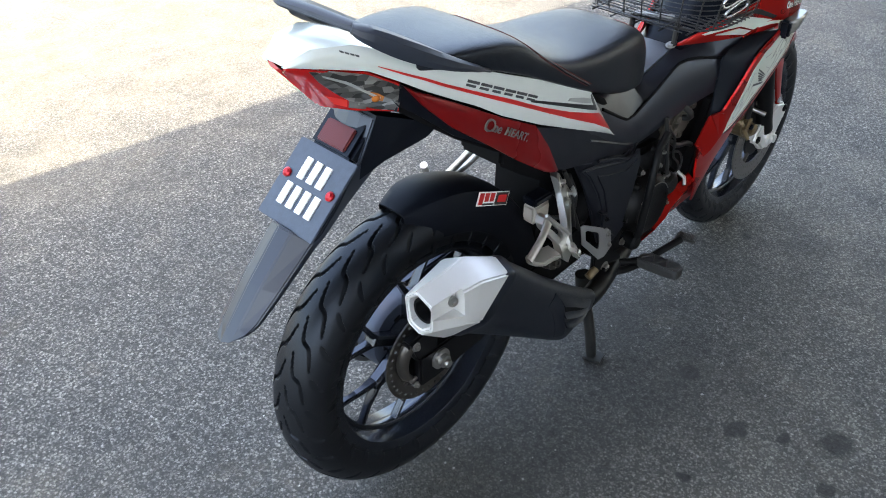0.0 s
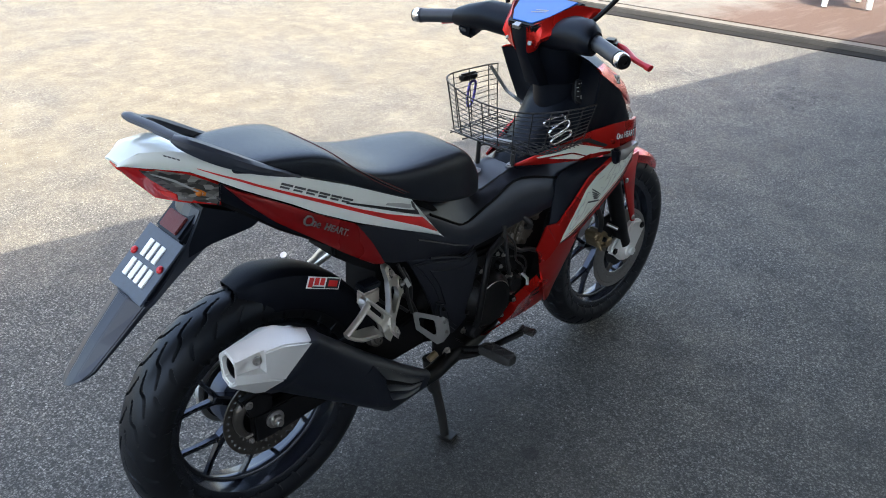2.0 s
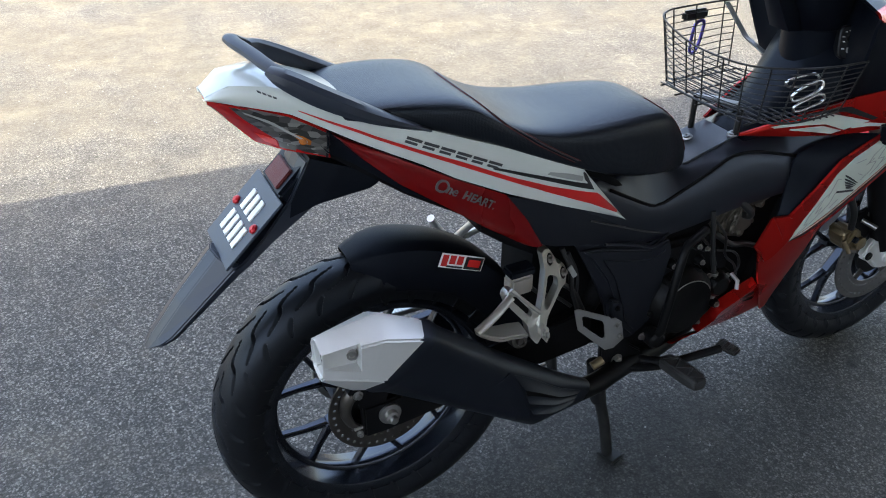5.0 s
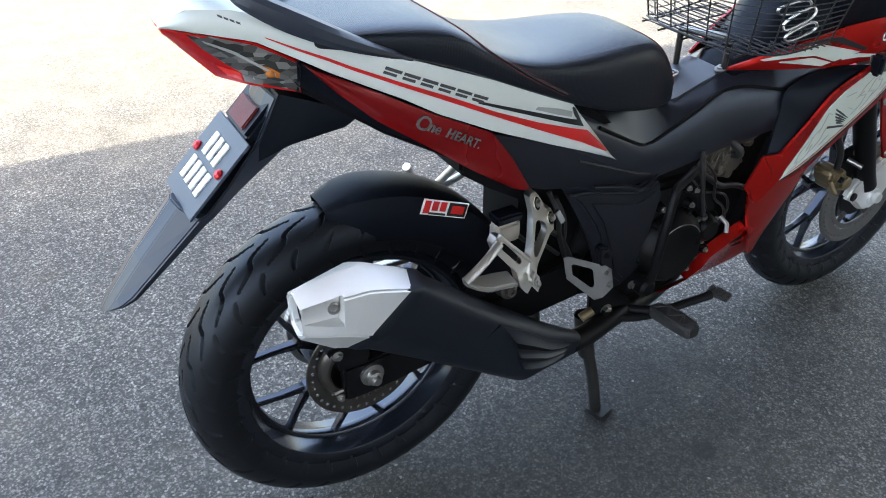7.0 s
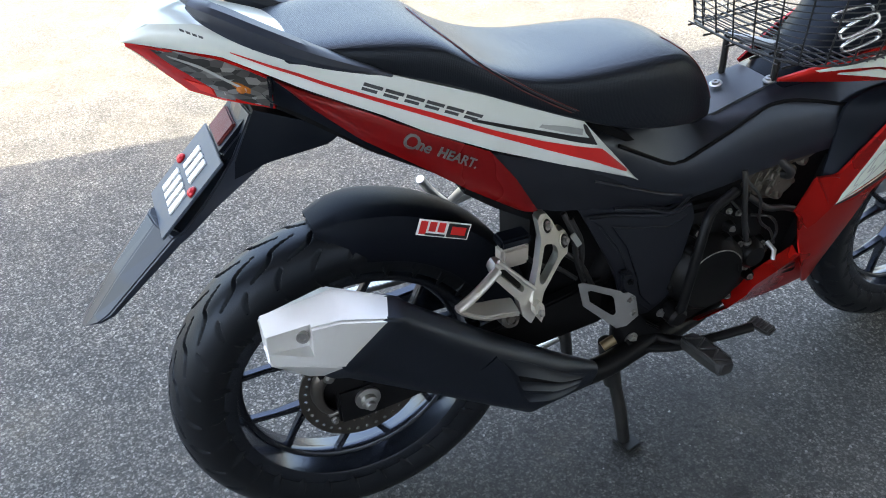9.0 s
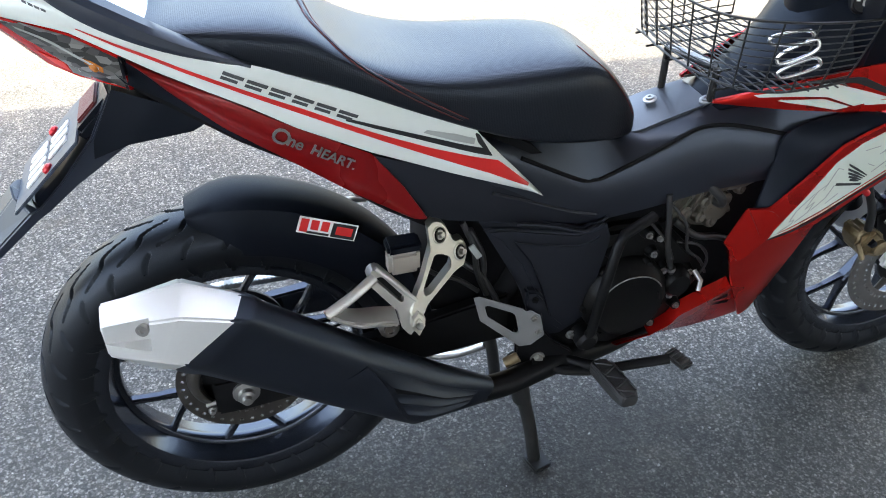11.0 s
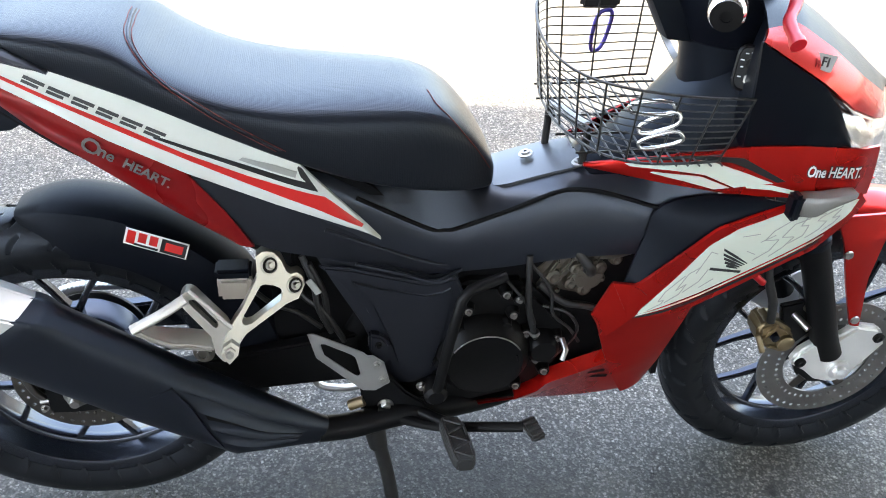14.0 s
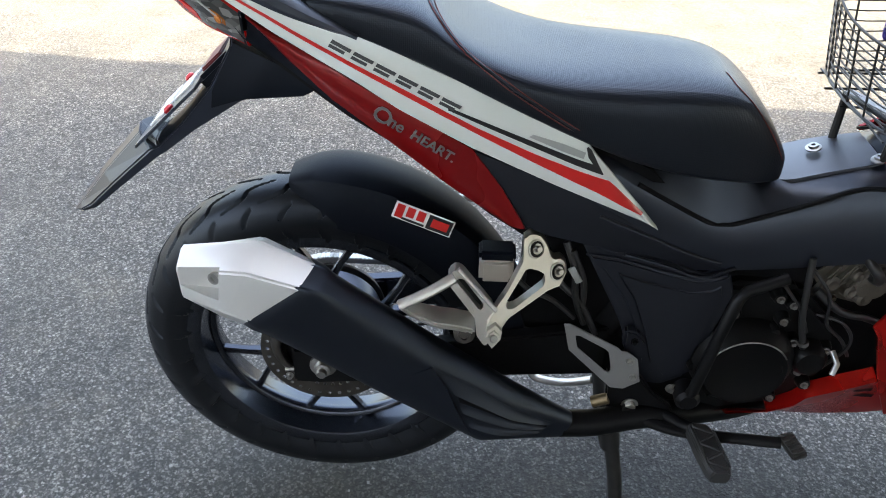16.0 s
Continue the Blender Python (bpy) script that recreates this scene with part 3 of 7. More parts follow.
def kerb_and_pavement():
    k0 = Vector((5.40, 2.95, 0))

    def strip(name, a, b, z0, z1, s0, s1, material, label, category):
        bm = bmesh.new()
        pts = [k0 + KERB_DIR * s + KERB_OUT * o for s, o in ((s0, a), (s1, a), (s1, b), (s0, b))]
        lo = [bm.verts.new((p.x, p.y, z0)) for p in pts]
        hi = [bm.verts.new((p.x, p.y, z1)) for p in pts]
        bm.faces.new(hi)
        bm.faces.new(lo[::-1])
        for i in range(4):
            bm.faces.new((lo[i], lo[(i + 1) % 4], hi[(i + 1) % 4], hi[i]))
        bmesh.ops.bevel(bm, geom=[e for e in bm.edges if e.verts[0].co.z > z0 and e.verts[1].co.z > z0], offset=0.008, segments=2, affect="EDGES")
        ob = part(name, bm, material, None)
        return tagged(ob, label, category, kind="structure")

    strip("drain", -0.17, 0.0, -0.05, 0.006, -9, 9, KERB_DARK, "dark damp drain strip along the pavement", "drain")
    strip("pavement", 0.0, 0.13, -0.05, 0.045, -9, 9, CONCRETE, "pale worn concrete pavement edge", "pavement")
    strip("terrace", 0.13, 9.0, -0.05, 0.05, -9, 9, TERRACE, "terrace floor of worn reddish cement", "floor")


kerb_and_pavement()


def unseen_building():
    """An unseen wall behind the camera and an unseen canopy, added to shape the light; the canopy's edge casts the
    shadow over the yard.
    """
    slope = -0.09

    def slab(name, y0, y1, z0, z1, material, label, category):
        bm = bmesh.new()
        x0 = -3.4 if name == "canopy" else -14
        pts = [(x0, y0 + slope * x0), (18, y0 + slope * 18), (18, y1 + slope * 18), (x0, y1 + slope * x0)]
        lo = [bm.verts.new((x, y, z0)) for x, y in pts]
        hi = [bm.verts.new((x, y, z1)) for x, y in pts]
        bm.faces.new(hi)
        bm.faces.new(lo[::-1])
        for i in range(4):
            bm.faces.new((lo[i], lo[(i + 1) % 4], hi[(i + 1) % 4], hi[i]))
        ob = part(name, bm, material, None, smooth=False)
        tagged(ob, label, category, kind="structure")

    slab("wall_south", -9.3, -9.0, 0, 2.8, PLASTER, "plain plastered wall added out of view behind the yard", "wall")
    slab("canopy", -7.9, EDGE_Y, EDGE_Z - 0.12, EDGE_Z, CANOPY, "plain canopy roof added out of view to shade the yard", "roof")


EDGE_Z = 3.2
EDGE_Y = 1.645 - EDGE_Z / math.tan(radians(SUN_EL)) * math.cos(radians(SUN_AZ))


unseen_building()

# ---- the motorcycle ----
BIKE = thing("motorcycle", "red, white and black underbone motorcycle parked on its centre stand", "motorcycle")
REAR, FRONT = (0.008, -0.012, 0.320), (1.284, 0.0, 0.289)


def tyre_bm(centre, R, half, rim, pitch, bead, seg=900, cross=88):
    """A tyre with long curved grooves cut into its tread and short nicks on the shoulder."""
    prof = []
    for k in range(cross + 1):
        a = math.pi * (k / cross - 0.5)
        s = math.sin(a)
        y = half * (abs(s) ** 0.85) * (1 if s > 0 else -1)
        g = max(math.cos(a), 0) ** 0.62
        prof.append((y - (half - bead) * max(0, 1 - g / 0.45) ** 1.6 * (1 if s > 0 else -1), rim + (R - rim) * g))
    count = round(2 * math.pi * R / pitch)
    cuts = []
    for y, r in prof:
        u = abs(y) / half
        row = []
        for phase, lo, hi, run, swing_amp, width in ((0.0, 0.10, 0.70, 1.30, 0.17, 0.0036), (0.55, 0.76, 0.955, 0.34, 0.0, 0.0030)):
            if lo < u < hi:
                f = (u - lo) / (hi - lo)
                swing = run * f + swing_amp * math.sin(f * 2 * math.pi)
                rate = abs(run + 2 * math.pi * swing_amp * math.cos(f * 2 * math.pi)) * pitch / ((hi - lo) * half * 1.25)
                w = width * math.sqrt(1 + rate * rate) * math.sin(math.pi * f) ** 0.35
                row.append((phase + swing + (0.35 if y > 0 else 0.0), w))
        cuts.append(row)
    bm = bmesh.new()
    rings = []
    for i in range(seg):
        th = 2 * math.pi * i / seg
        turn, sn, cs = i * count / seg, math.sin(th), math.cos(th)
        ring = []
        for (y, r), row in zip(prof, cuts):
            depth = 0.0
            for shift, w in row:
                c = turn + shift
                d = abs(c - round(c)) * pitch
                if d < w:
                    depth = max(depth, 0.0075 * (1 - (d / w) ** 4))
            rr = r - depth
            ring.append(bm.verts.new((centre[0] + rr * sn, centre[1] + y, centre[2] + rr * cs)))
        rings.append(ring)
    for i in range(seg):
        a, b = rings[i], rings[(i + 1) % seg]
        for j in range(cross):
            bm.faces.new((a[j], a[j + 1], b[j + 1], b[j]))
    return bm


def disc_bm(centre, r0, r1, y, th, n, offs=0.0):
    """A brake disc, drilled through in two staggered rows."""
    bm = bmesh.new()
    rows = 2
    layers = []
    for yy in (y - th / 2, y + th / 2):
        holes = []
        for row in range(rows):
            ra, rb = r0 + (r1 - r0) * row / rows, r0 + (r1 - r0) * (row + 1) / rows
            for i in range(n):
                t0, t1 = 2 * math.pi * (i + 0.5 * row) / n, 2 * math.pi * (i + 1 + 0.5 * row) / n
                tm, rm = (t0 + t1) / 2, (ra + rb) / 2
                edge = [(ra, t0), (ra, tm), (ra, t1), (rm, t1), (rb, t1), (rb, tm), (rb, t0), (rm, t0)]
                V = lambda r, t: bm.verts.new((centre[0] + r * math.sin(t), centre[1] + yy, centre[2] + r * math.cos(t)))
                ev = [V(*e) for e in edge]
                c = Vector((centre[0] + rm * math.sin(tm), centre[1] + yy, centre[2] + rm * math.cos(tm)))
                hv = []
                for r, t in edge:
                    p = Vector((centre[0] + r * math.sin(t), centre[1] + yy, centre[2] + r * math.cos(t))) - c
                    hv.append(bm.verts.new(c + p.normalized() * 0.0032))
                for k in range(8):
                    bm.faces.new((ev[k], ev[(k + 1) % 8], hv[(k + 1) % 8], hv[k]))
                holes.append(hv)
        layers.append(holes)
    for a, b in zip(*layers):
        for k in range(8):
            bm.faces.new((a[k], b[k], b[(k + 1) % 8], a[(k + 1) % 8]))
    for r in (r0, r1):
        ring = [[bm.verts.new((centre[0] + r * math.sin(2 * math.pi * i / (2 * n)), centre[1] + yy, centre[2] + r * math.cos(2 * math.pi * i / (2 * n)))) for i in range(2 * n)] for yy in (y - th / 2, y + th / 2)]
        for i in range(2 * n):
            j = (i + 1) % (2 * n)
            bm.faces.new((ring[0][i], ring[0][j], ring[1][j], ring[1][i]))
    bmesh.ops.remove_doubles(bm, verts=bm.verts, dist=2e-4)
    return bm


def beam(bm, p, q, w0, w1, t0, t1):
    """A tapered bar from p to q in the wheel's plane, w wide and t thick, with softened edges."""
    p, q = Vector(p), Vector(q)
    d = (q - p).normalized()
    s = d.cross(Vector((0, 1, 0))).normalized()
    ring = []
    for c, w, t in ((p, w0, t0), (q, w1, t1)):
        r = []
        for a, b in ((-1, -0.6), (-0.6, -1), (0.6, -1), (1, -0.6), (1, 0.6), (0.6, 1), (-0.6, 1), (-1, 0.6)):
            r.append(bm.verts.new(c + s * a * w / 2 + Vector((0, b * t / 2, 0))))
        ring.append(r)
    for i in range(8):
        bm.faces.new((ring[0][i], ring[0][(i + 1) % 8], ring[1][(i + 1) % 8], ring[1][i]))
    bm.faces.new(ring[0][::-1])
    bm.faces.new(ring[1])


def wheel(name, c, R, half, rim_half, spin, pitch, label):
    w = part(name, turned([(0.206, -rim_half), (0.222, -rim_half), (0.224, -rim_half + 0.006), (0.214, -rim_half + 0.012), (0.207, -rim_half * 0.5), (0.205, 0), (0.207, rim_half * 0.5), (0.214, rim_half - 0.012), (0.224, rim_half - 0.006), (0.222, rim_half), (0.206, rim_half), (0.199, rim_half - 0.004), (0.192, 0.0125), (0.1855, 0.0105), (0.184, 0.0085), (0.184, -0.0065), (0.1855, -0.0085), (0.192, -0.0105), (0.199, -rim_half + 0.004), (0.206, -rim_half)], c, (0, 1, 0), 96), RIM_BLUE, BIKE, label)
    part("tyre", tyre_bm(c, R, half, 0.219, pitch, rim_half + 0.0005), RUBBER, w, "black rubber tyre with curved grooves")
    hub = [(0, -0.05), (0.028, -0.05), (0.032, -0.042), (0.046, -0.035), (0.05, -0.02), (0.04, 0), (0.05, 0.02), (0.046, 0.04), (0.03, 0.05), (0, 0.05)]
    part("hub", turned(hub, c, (0, 1, 0), 40), RIM_BLUE, w)
    spoke = bmesh.new()
    P = lambda r, a, y=0.0: (r * math.sin(a), y, r * math.cos(a))
    beam(spoke, P(0.035, 0), P(0.112, 0), 0.026, 0.021, 0.032, 0.026)
    beam(spoke, P(0.108, -0.07), P(0.108, 0.07), 0.016, 0.016, 0.025, 0.025)
    for sgn in (-1, 1):
        beam(spoke, P(0.104, sgn * 0.040), P(0.150, sgn * 0.185), 0.0120, 0.0092, 0.022, 0.016)
        beam(spoke, P(0.146, sgn * 0.175), P(0.188, sgn * 0.27), 0.0092, 0.0105, 0.016, 0.016)
    me = bpy.data.meshes.new("spoke")
    bmesh.ops.recalc_face_normals(spoke, faces=spoke.faces)
    spoke.to_mesh(me)
    spoke.free()
    me.materials.append(RIM_BLUE)
    for k in range(6):
        ob = new("spoke", me)
        ob.matrix_basis = Matrix.Translation(c) @ Matrix.Rotation(radians(spin + 60 * k), 4, "Y")
        ob.parent = w
    return w


rear_wheel = wheel("rear_wheel", REAR, 0.294, 0.057, 0.047, 0, 0.064, "dark blue cast rear wheel")
front_wheel = wheel("front_wheel", FRONT, 0.288, 0.046, 0.036, -20, 0.060, "dark blue cast front wheel")
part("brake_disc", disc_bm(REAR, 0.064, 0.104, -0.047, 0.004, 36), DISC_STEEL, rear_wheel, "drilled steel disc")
part("disc_carrier", turned([(0, -0.0445), (0.066, -0.0445), (0.066, -0.040), (0.045, -0.034), (0, -0.030)], REAR, (0, 1, 0), 32), BLACK_METAL, rear_wheel)
part("brake_disc", disc_bm(FRONT, 0.082, 0.130, -0.068, 0.004, 44), FRONT_DISC, front_wheel, "drilled steel disc")
part("disc_carrier", turned([(0, -0.066), (0.060, -0.066), (0.060, -0.060), (0.045, -0.05), (0, -0.045)], FRONT, (0, 1, 0), 32), BLACK_METAL, front_wheel)
for k in range(5):
    a = 2 * math.pi * k / 5
    b = bmesh.new()
    beam(b, (FRONT[0] + 0.055 * math.sin(a), -0.067, FRONT[2] + 0.055 * math.cos(a)), (FRONT[0] + 0.086 * math.sin(a), -0.067, FRONT[2] + 0.086 * math.cos(a)), 0.022, 0.016, 0.004, 0.004)
    part("disc_arm", b, DISC_STEEL, front_wheel)
part("axle_nut", turned([(0, -0.103), (0.007, -0.103), (0.008, -0.101), (0.008, -0.096), (0.013, -0.094), (0.013, -0.085), (0.021, -0.083), (0.021, -0.077), (0, -0.077)], REAR, (0, 1, 0), 24), STEEL, rear_wheel)
part("sprocket", turned([(0.05, 0.070), (0.082, 0.070), (0.082, 0.075), (0.05, 0.075), (0.05, 0.070)], REAR, (0, 1, 0), 48), STAND_GREY, rear_wheel)
drum = part("cush_drum", turned([(0, 0.016), (0.060, 0.016), (0.072, 0.020), (0.077, 0.030), (0.078, 0.060), (0, 0.060)], REAR, (0, 1, 0), 40), DRUM_LIT, rear_wheel, "blue-grey hub drum")
for k in range(5):
    a = radians(-20 + 72 * k)
    part("drum_window", box(REAR[0] + 0.046 * math.sin(a), REAR[1] + 0.0155, REAR[2] + 0.046 * math.cos(a), 0.016, 0.003, 0.016, 0.001, (0, -20 + 72 * k, 0), 1), DARK_CORE, drum)

from mathutils.bvhtree import BVHTree


# seat
def seat():
    rows = [(-0.075, 0.06, 0.8958, 0.8838), (-0.05, 0.082, 0.904, 0.89), (-0.02, 0.096, 0.907, 0.886), (0.04, 0.109, 0.909, 0.874), (0.1, 0.115, 0.904, 0.853), (0.145, 0.117, 0.8968, 0.834), (0.175, 0.118, 0.881, 0.822), (0.205, 0.118, 0.8559, 0.808), (0.25, 0.119, 0.8325, 0.786), (0.3, 0.12, 0.818, 0.762), (0.36, 0.12, 0.8112, 0.733), (0.43, 0.117, 0.8102, 0.703), (0.5, 0.108, 0.808, 0.682), (0.545, 0.097, 0.8003, 0.672), (0.58, 0.085, 0.7773, 0.664), (0.61, 0.07, 0.7413, 0.658), (0.632, 0.056, 0.706, 0.656), (0.643, 0.045, 0.684, 0.658)]
    rings = []
    for x, w, zt, zb in rows:
        h = zt - zb
        half = [(0.0, 0.0), (0.92, 0.0), (0.99, 0.06), (1.0, 0.32), (0.995, 0.58), (0.965, 0.80), (0.86, 0.940), (0.58, 0.990), (0.28, 1.0), (0.0, 1.0)]
        pts = [(x, -w * a, zb + h * b) for a, b in half] + [(x, w * a, zb + h * b) for a, b in half[-2:0:-1]]
        rings.append(pts)
    ob = part("seat", loft(rings), SEAT, BIKE, "black textured vinyl double seat with red stitching")
    sub = ob.modifiers.new("soft", "SUBSURF")
    sub.levels = sub.render_levels = 2
    bpy.context.view_layer.update()
    shape = BVHTree.FromObject(ob, bpy.context.evaluated_depsgraph_get())

    def laid(line, lift, n=48):
        out = []
        for q in smooth_line(line, n):
            near, nrm, _, _ = shape.find_nearest(q)
            out.append(near + nrm * lift)
        return out

    seam = [(0.160, 0.03, 0.900), (0.160, 0.0, 0.900), (0.166, -0.06, 0.895), (0.186, -0.100, 0.875), (0.213, -0.1175, 0.845), (0.250, -0.1195, 0.812), (0.290, -0.1200, 0.785), (0.335, -0.1190, 0.757)]
    for dx in (0.003, 0.015):
        part("stitching", tube(laid([(x + dx, y, z) for x, y, z in seam], 0.0006), 0.0006, 6), THREAD, ob, "red stitching")
    part("seam", tube(laid([(x + 0.009, y, z) for x, y, z in seam], -0.0005), 0.0025, 8), SEAT, ob)
    part("stitching", tube(laid([(0.540, -0.030, 0.803), (0.552, -0.064, 0.795), (0.582, -0.075, 0.762), (0.608, -0.066, 0.725), (0.630, -0.055, 0.690)], 0.0006, 30), 0.0006, 6), THREAD, ob, "red stitching")


seat()

# tail
TOP = [(-0.210, -0.021, 0.9305), (-0.180, -0.038, 0.9475), (-0.122, -0.060, 0.944), (-0.054, -0.079, 0.915), (0.024, -0.091, 0.878), (0.076, -0.099, 0.861), (0.211, -0.109, 0.806), (0.359, -0.111, 0.742), (0.374, -0.111, 0.722), (0.473, -0.100, 0.607)]
LOW = [(-0.212, -0.021, 0.9265), (-0.185, -0.036, 0.9225), (-0.108, -0.066, 0.905), (-0.057, -0.079, 0.876), (-0.021, -0.085, 0.854), (0.036, -0.093, 0.823), (0.076, -0.099, 0.802), (0.131, -0.104, 0.768), (0.222, -0.110, 0.722), (0.333, -0.111, 0.672), (0.410, -0.108, 0.638), (0.473, -0.100, 0.606)]


def tail_y(x):
    return float(np.interp(x, [-0.211, -0.18, -0.15, -0.063, 0.08, 0.25, 0.395, 0.476], [-0.022, -0.040, -0.055, -0.078, -0.100, -0.112, -0.111, -0.100]))


FACES = {}


def touch(ob, x, z, side, fall):
    """The outer face of a panel at x and z, met from the side."""
    if ob.name not in FACES:
        me = ob.data
        FACES[ob.name] = BVHTree.FromPolygons([v.co for v in me.vertices], [tuple(p.vertices) for p in me.polygons])
    hit = FACES[ob.name].ray_cast(Vector((x, -side, z)), Vector((0, side, 0)))[0]
    return hit.y if hit and hit.y * side < 0 else fall * side


def decal(a, b, y_of, material, name="decal", parent=None, lift=0.0022, side=1, n=24, m=5):
    """A thin printed strip that follows the panel under it: edges in x and z."""
    A, B = resample([(x, 0, z) for x, z in a], n), resample([(x, 0, z) for x, z in b], n)
    grid = []
    for p, q in zip(A, B):
        row = [p.lerp(q, j / (m - 1)) for j in range(m)]
        grid.append([Vector((v.x, touch(parent, v.x, v.z, side, y_of(v.x)) - side * lift * 0.45, v.z)) for v in row])
    bm = bmesh.new()
    shell(bm, grid, lambda p: Vector((0, side * lift * 0.4, 0)))
    bmesh.ops.remove_doubles(bm, verts=bm.verts, dist=1e-5)
    return part(name, bm, material, parent)


for side, lab in ((1, "white tail side panel with red and black stripes"), (-1, "white tail side panel")):
    white = part("tail_panel", ribbon(TOP, LOW, 0.006, 60, 9, 0.006, side=side), WHITE, BIKE, lab)
    on_white = lambda x: tail_y(x) - 0.0032
    decal([(-0.097, 0.9112), (-0.059, 0.893), (-0.023, 0.876), (0.007, 0.860), (0.077, 0.826), (0.141, 0.796), (0.222, 0.755), (0.298, 0.721), (0.398, 0.6830), (0.449, 0.6330)], [(-0.097, 0.9100), (-0.060, 0.890), (-0.024, 0.872), (0.007, 0.855), (0.077, 0.820), (0.141, 0.788), (0.222, 0.747), (0.297, 0.709), (0.385, 0.6660), (0.446, 0.6310)], on_white, PRINT_RED, "red_stripe", white, side=side, n=60)
    decal([(0.190, 0.7790), (0.342, 0.7195), (0.381, 0.7045)], [(0.190, 0.7750), (0.342, 0.7110), (0.388, 0.6920)], on_white, PRINT_BLACK, "black_stripe", white, side=side)
    decal([(0.3640, 0.7310), (0.3690, 0.7270), (0.3880, 0.6930)], [(0.3625, 0.7290), (0.3660, 0.7170), (0.3820, 0.6960)], on_white, PRINT_BLACK, "black_hook", white, side=side)
    decal([(0.295, 0.7470), (0.335, 0.7350), (0.362, 0.7240)], [(0.290, 0.7440), (0.330, 0.7270), (0.360, 0.7160)], on_white, PRINT_LIGHT, "grey_mark", white, side=side)
    for k in range(4):
        x0 = -0.146 + 0.0062 * k
        decal([(x0, 0.9420 - 0.0028 * k), (x0 + 0.0048, 0.9398 - 0.0028 * k)], [(x0 + 0.0006, 0.9392 - 0.0028 * k), (x0 + 0.0050, 0.9372 - 0.0028 * k)], on_white, PRINT_GREY, "small_mark_bar", white, 0.0022, side, 4, 3)
    # slanted plain bars in place of the model mark
    for k in range(6):
        x0, w0 = 0.046 + k * 0.0262, 0.0225
        z0 = 0.8505 - (x0 - 0.046) * 0.475
        decal([(x0 + 0.007, z0 + 0.0030), (x0 + 0.007 + w0, z0 + 0.0030 - w0 * 0.475)], [(x0 + 0.0045, z0 - 0.0005), (x0 + 0.0045 + w0, z0 - 0.0005 - w0 * 0.475)], on_white, PRINT_GREY, "mark_bar", white, 0.0022, side, 6, 3)
        decal([(x0 + 0.0035, z0 - 0.0022), (x0 + 0.0035 + w0 * 0.8, z0 - 0.0022 - w0 * 0.38)], [(x0 + 0.0015, z0 - 0.0055), (x0 + 0.0015 + w0 * 0.8, z0 - 0.0055 - w0 * 0.38)], on_white, PRINT_GREY, "mark_bar", white, 0.0022, side, 6, 3)
    red = part("tail_lower_panel", ribbon([(-0.053, -0.074, 0.869), (-0.021, -0.079, 0.849), (0.036, -0.086, 0.818), (0.131, -0.097, 0.764), (0.222, -0.104, 0.717), (0.262, -0.105, 0.663), (0.298, -0.105, 0.600)], [(-0.050, -0.073, 0.865), (-0.012, -0.076, 0.822), (0.044, -0.082, 0.769), (0.127, -0.090, 0.708), (0.196, -0.094, 0.655), (0.267, -0.097, 0.606)], 0.005, 40, 6, 0.006, side=side), DEEP_RED, BIKE, "dark red lower tail panel")
    red_near = red if side == 1 else red_near
    part("tail_filler", ribbon([(-0.105, -0.060, 0.903), (-0.051, -0.073, 0.866), (0.05, -0.082, 0.80), (0.22, -0.098, 0.716)], [(-0.06, -0.070, 0.838), (-0.02, -0.068, 0.810), (0.06, -0.072, 0.745), (0.20, -0.082, 0.665)], 0.004, 30, 4, side=side), BLACK_PLASTIC, BIKE)
    part("side_cover", ribbon([(0.220, -0.101, 0.714), (0.335, -0.104, 0.670), (0.473, -0.096, 0.612), (0.52, -0.092, 0.590), (0.597, -0.080, 0.535)], [(0.295, -0.097, 0.600), (0.33, -0.097, 0.585), (0.441, -0.092, 0.556), (0.50, -0.090, 0.538), (0.590, -0.080, 0.520)], 0.006, 40, 6, 0.004, side=side), COVER, BIKE, "matt black side cover")

# grab rail: a flat U of three bars
def rail(line, wid, hei, n=26):
    pts = smooth_line(line, n)
    rings = []
    for i, q in enumerate(pts):
        f = i / (n - 1)
        t = (pts[min(i + 1, n - 1)] - pts[max(i - 1, 0)]).normalized()
        s = t.cross(Vector((0, 0, 1))).normalized()
        u = s.cross(t).normalized()
        w, h = wid(f), hei(f)
        rings.append([q + s * w * a + u * h * b for a, b in ((-1, -0.2), (-0.85, 0.6), (-0.5, 1.0), (0.5, 1.0), (0.9, 0.55), (1, -0.3), (0.7, -1), (-0.7, -1))])
    return loft(rings)


for s in (1, -1):
    line = [(-0.128, -0.060 * s, 0.969), (-0.108, -0.076 * s, 0.957), (-0.060, -0.095 * s, 0.929), (0.005, -0.107 * s, 0.896), (0.084, -0.108 * s, 0.862)]
    part("grab_rail", rail(line, lambda f: 0.011 + 0.006 * math.sin(math.pi * f), lambda f: (0.005 + 0.0085 * math.sin(math.pi * min(1, 1.1 * f))) * (0.55 if f > 0.95 else 1)), RAIL_SHEEN, BIKE, "black grab rail arm")
part("grab_rail_bridge", rail([(-0.100, -0.074, 0.958), (-0.122, -0.050, 0.968), (-0.138, 0.0, 0.977), (-0.149, 0.040, 0.981), (-0.146, 0.062, 0.980), (-0.118, 0.078, 0.963)], lambda f: 0.0115, lambda f: 0.0055), RAIL_SHEEN, BIKE, "grey-black grab rail cross bar")
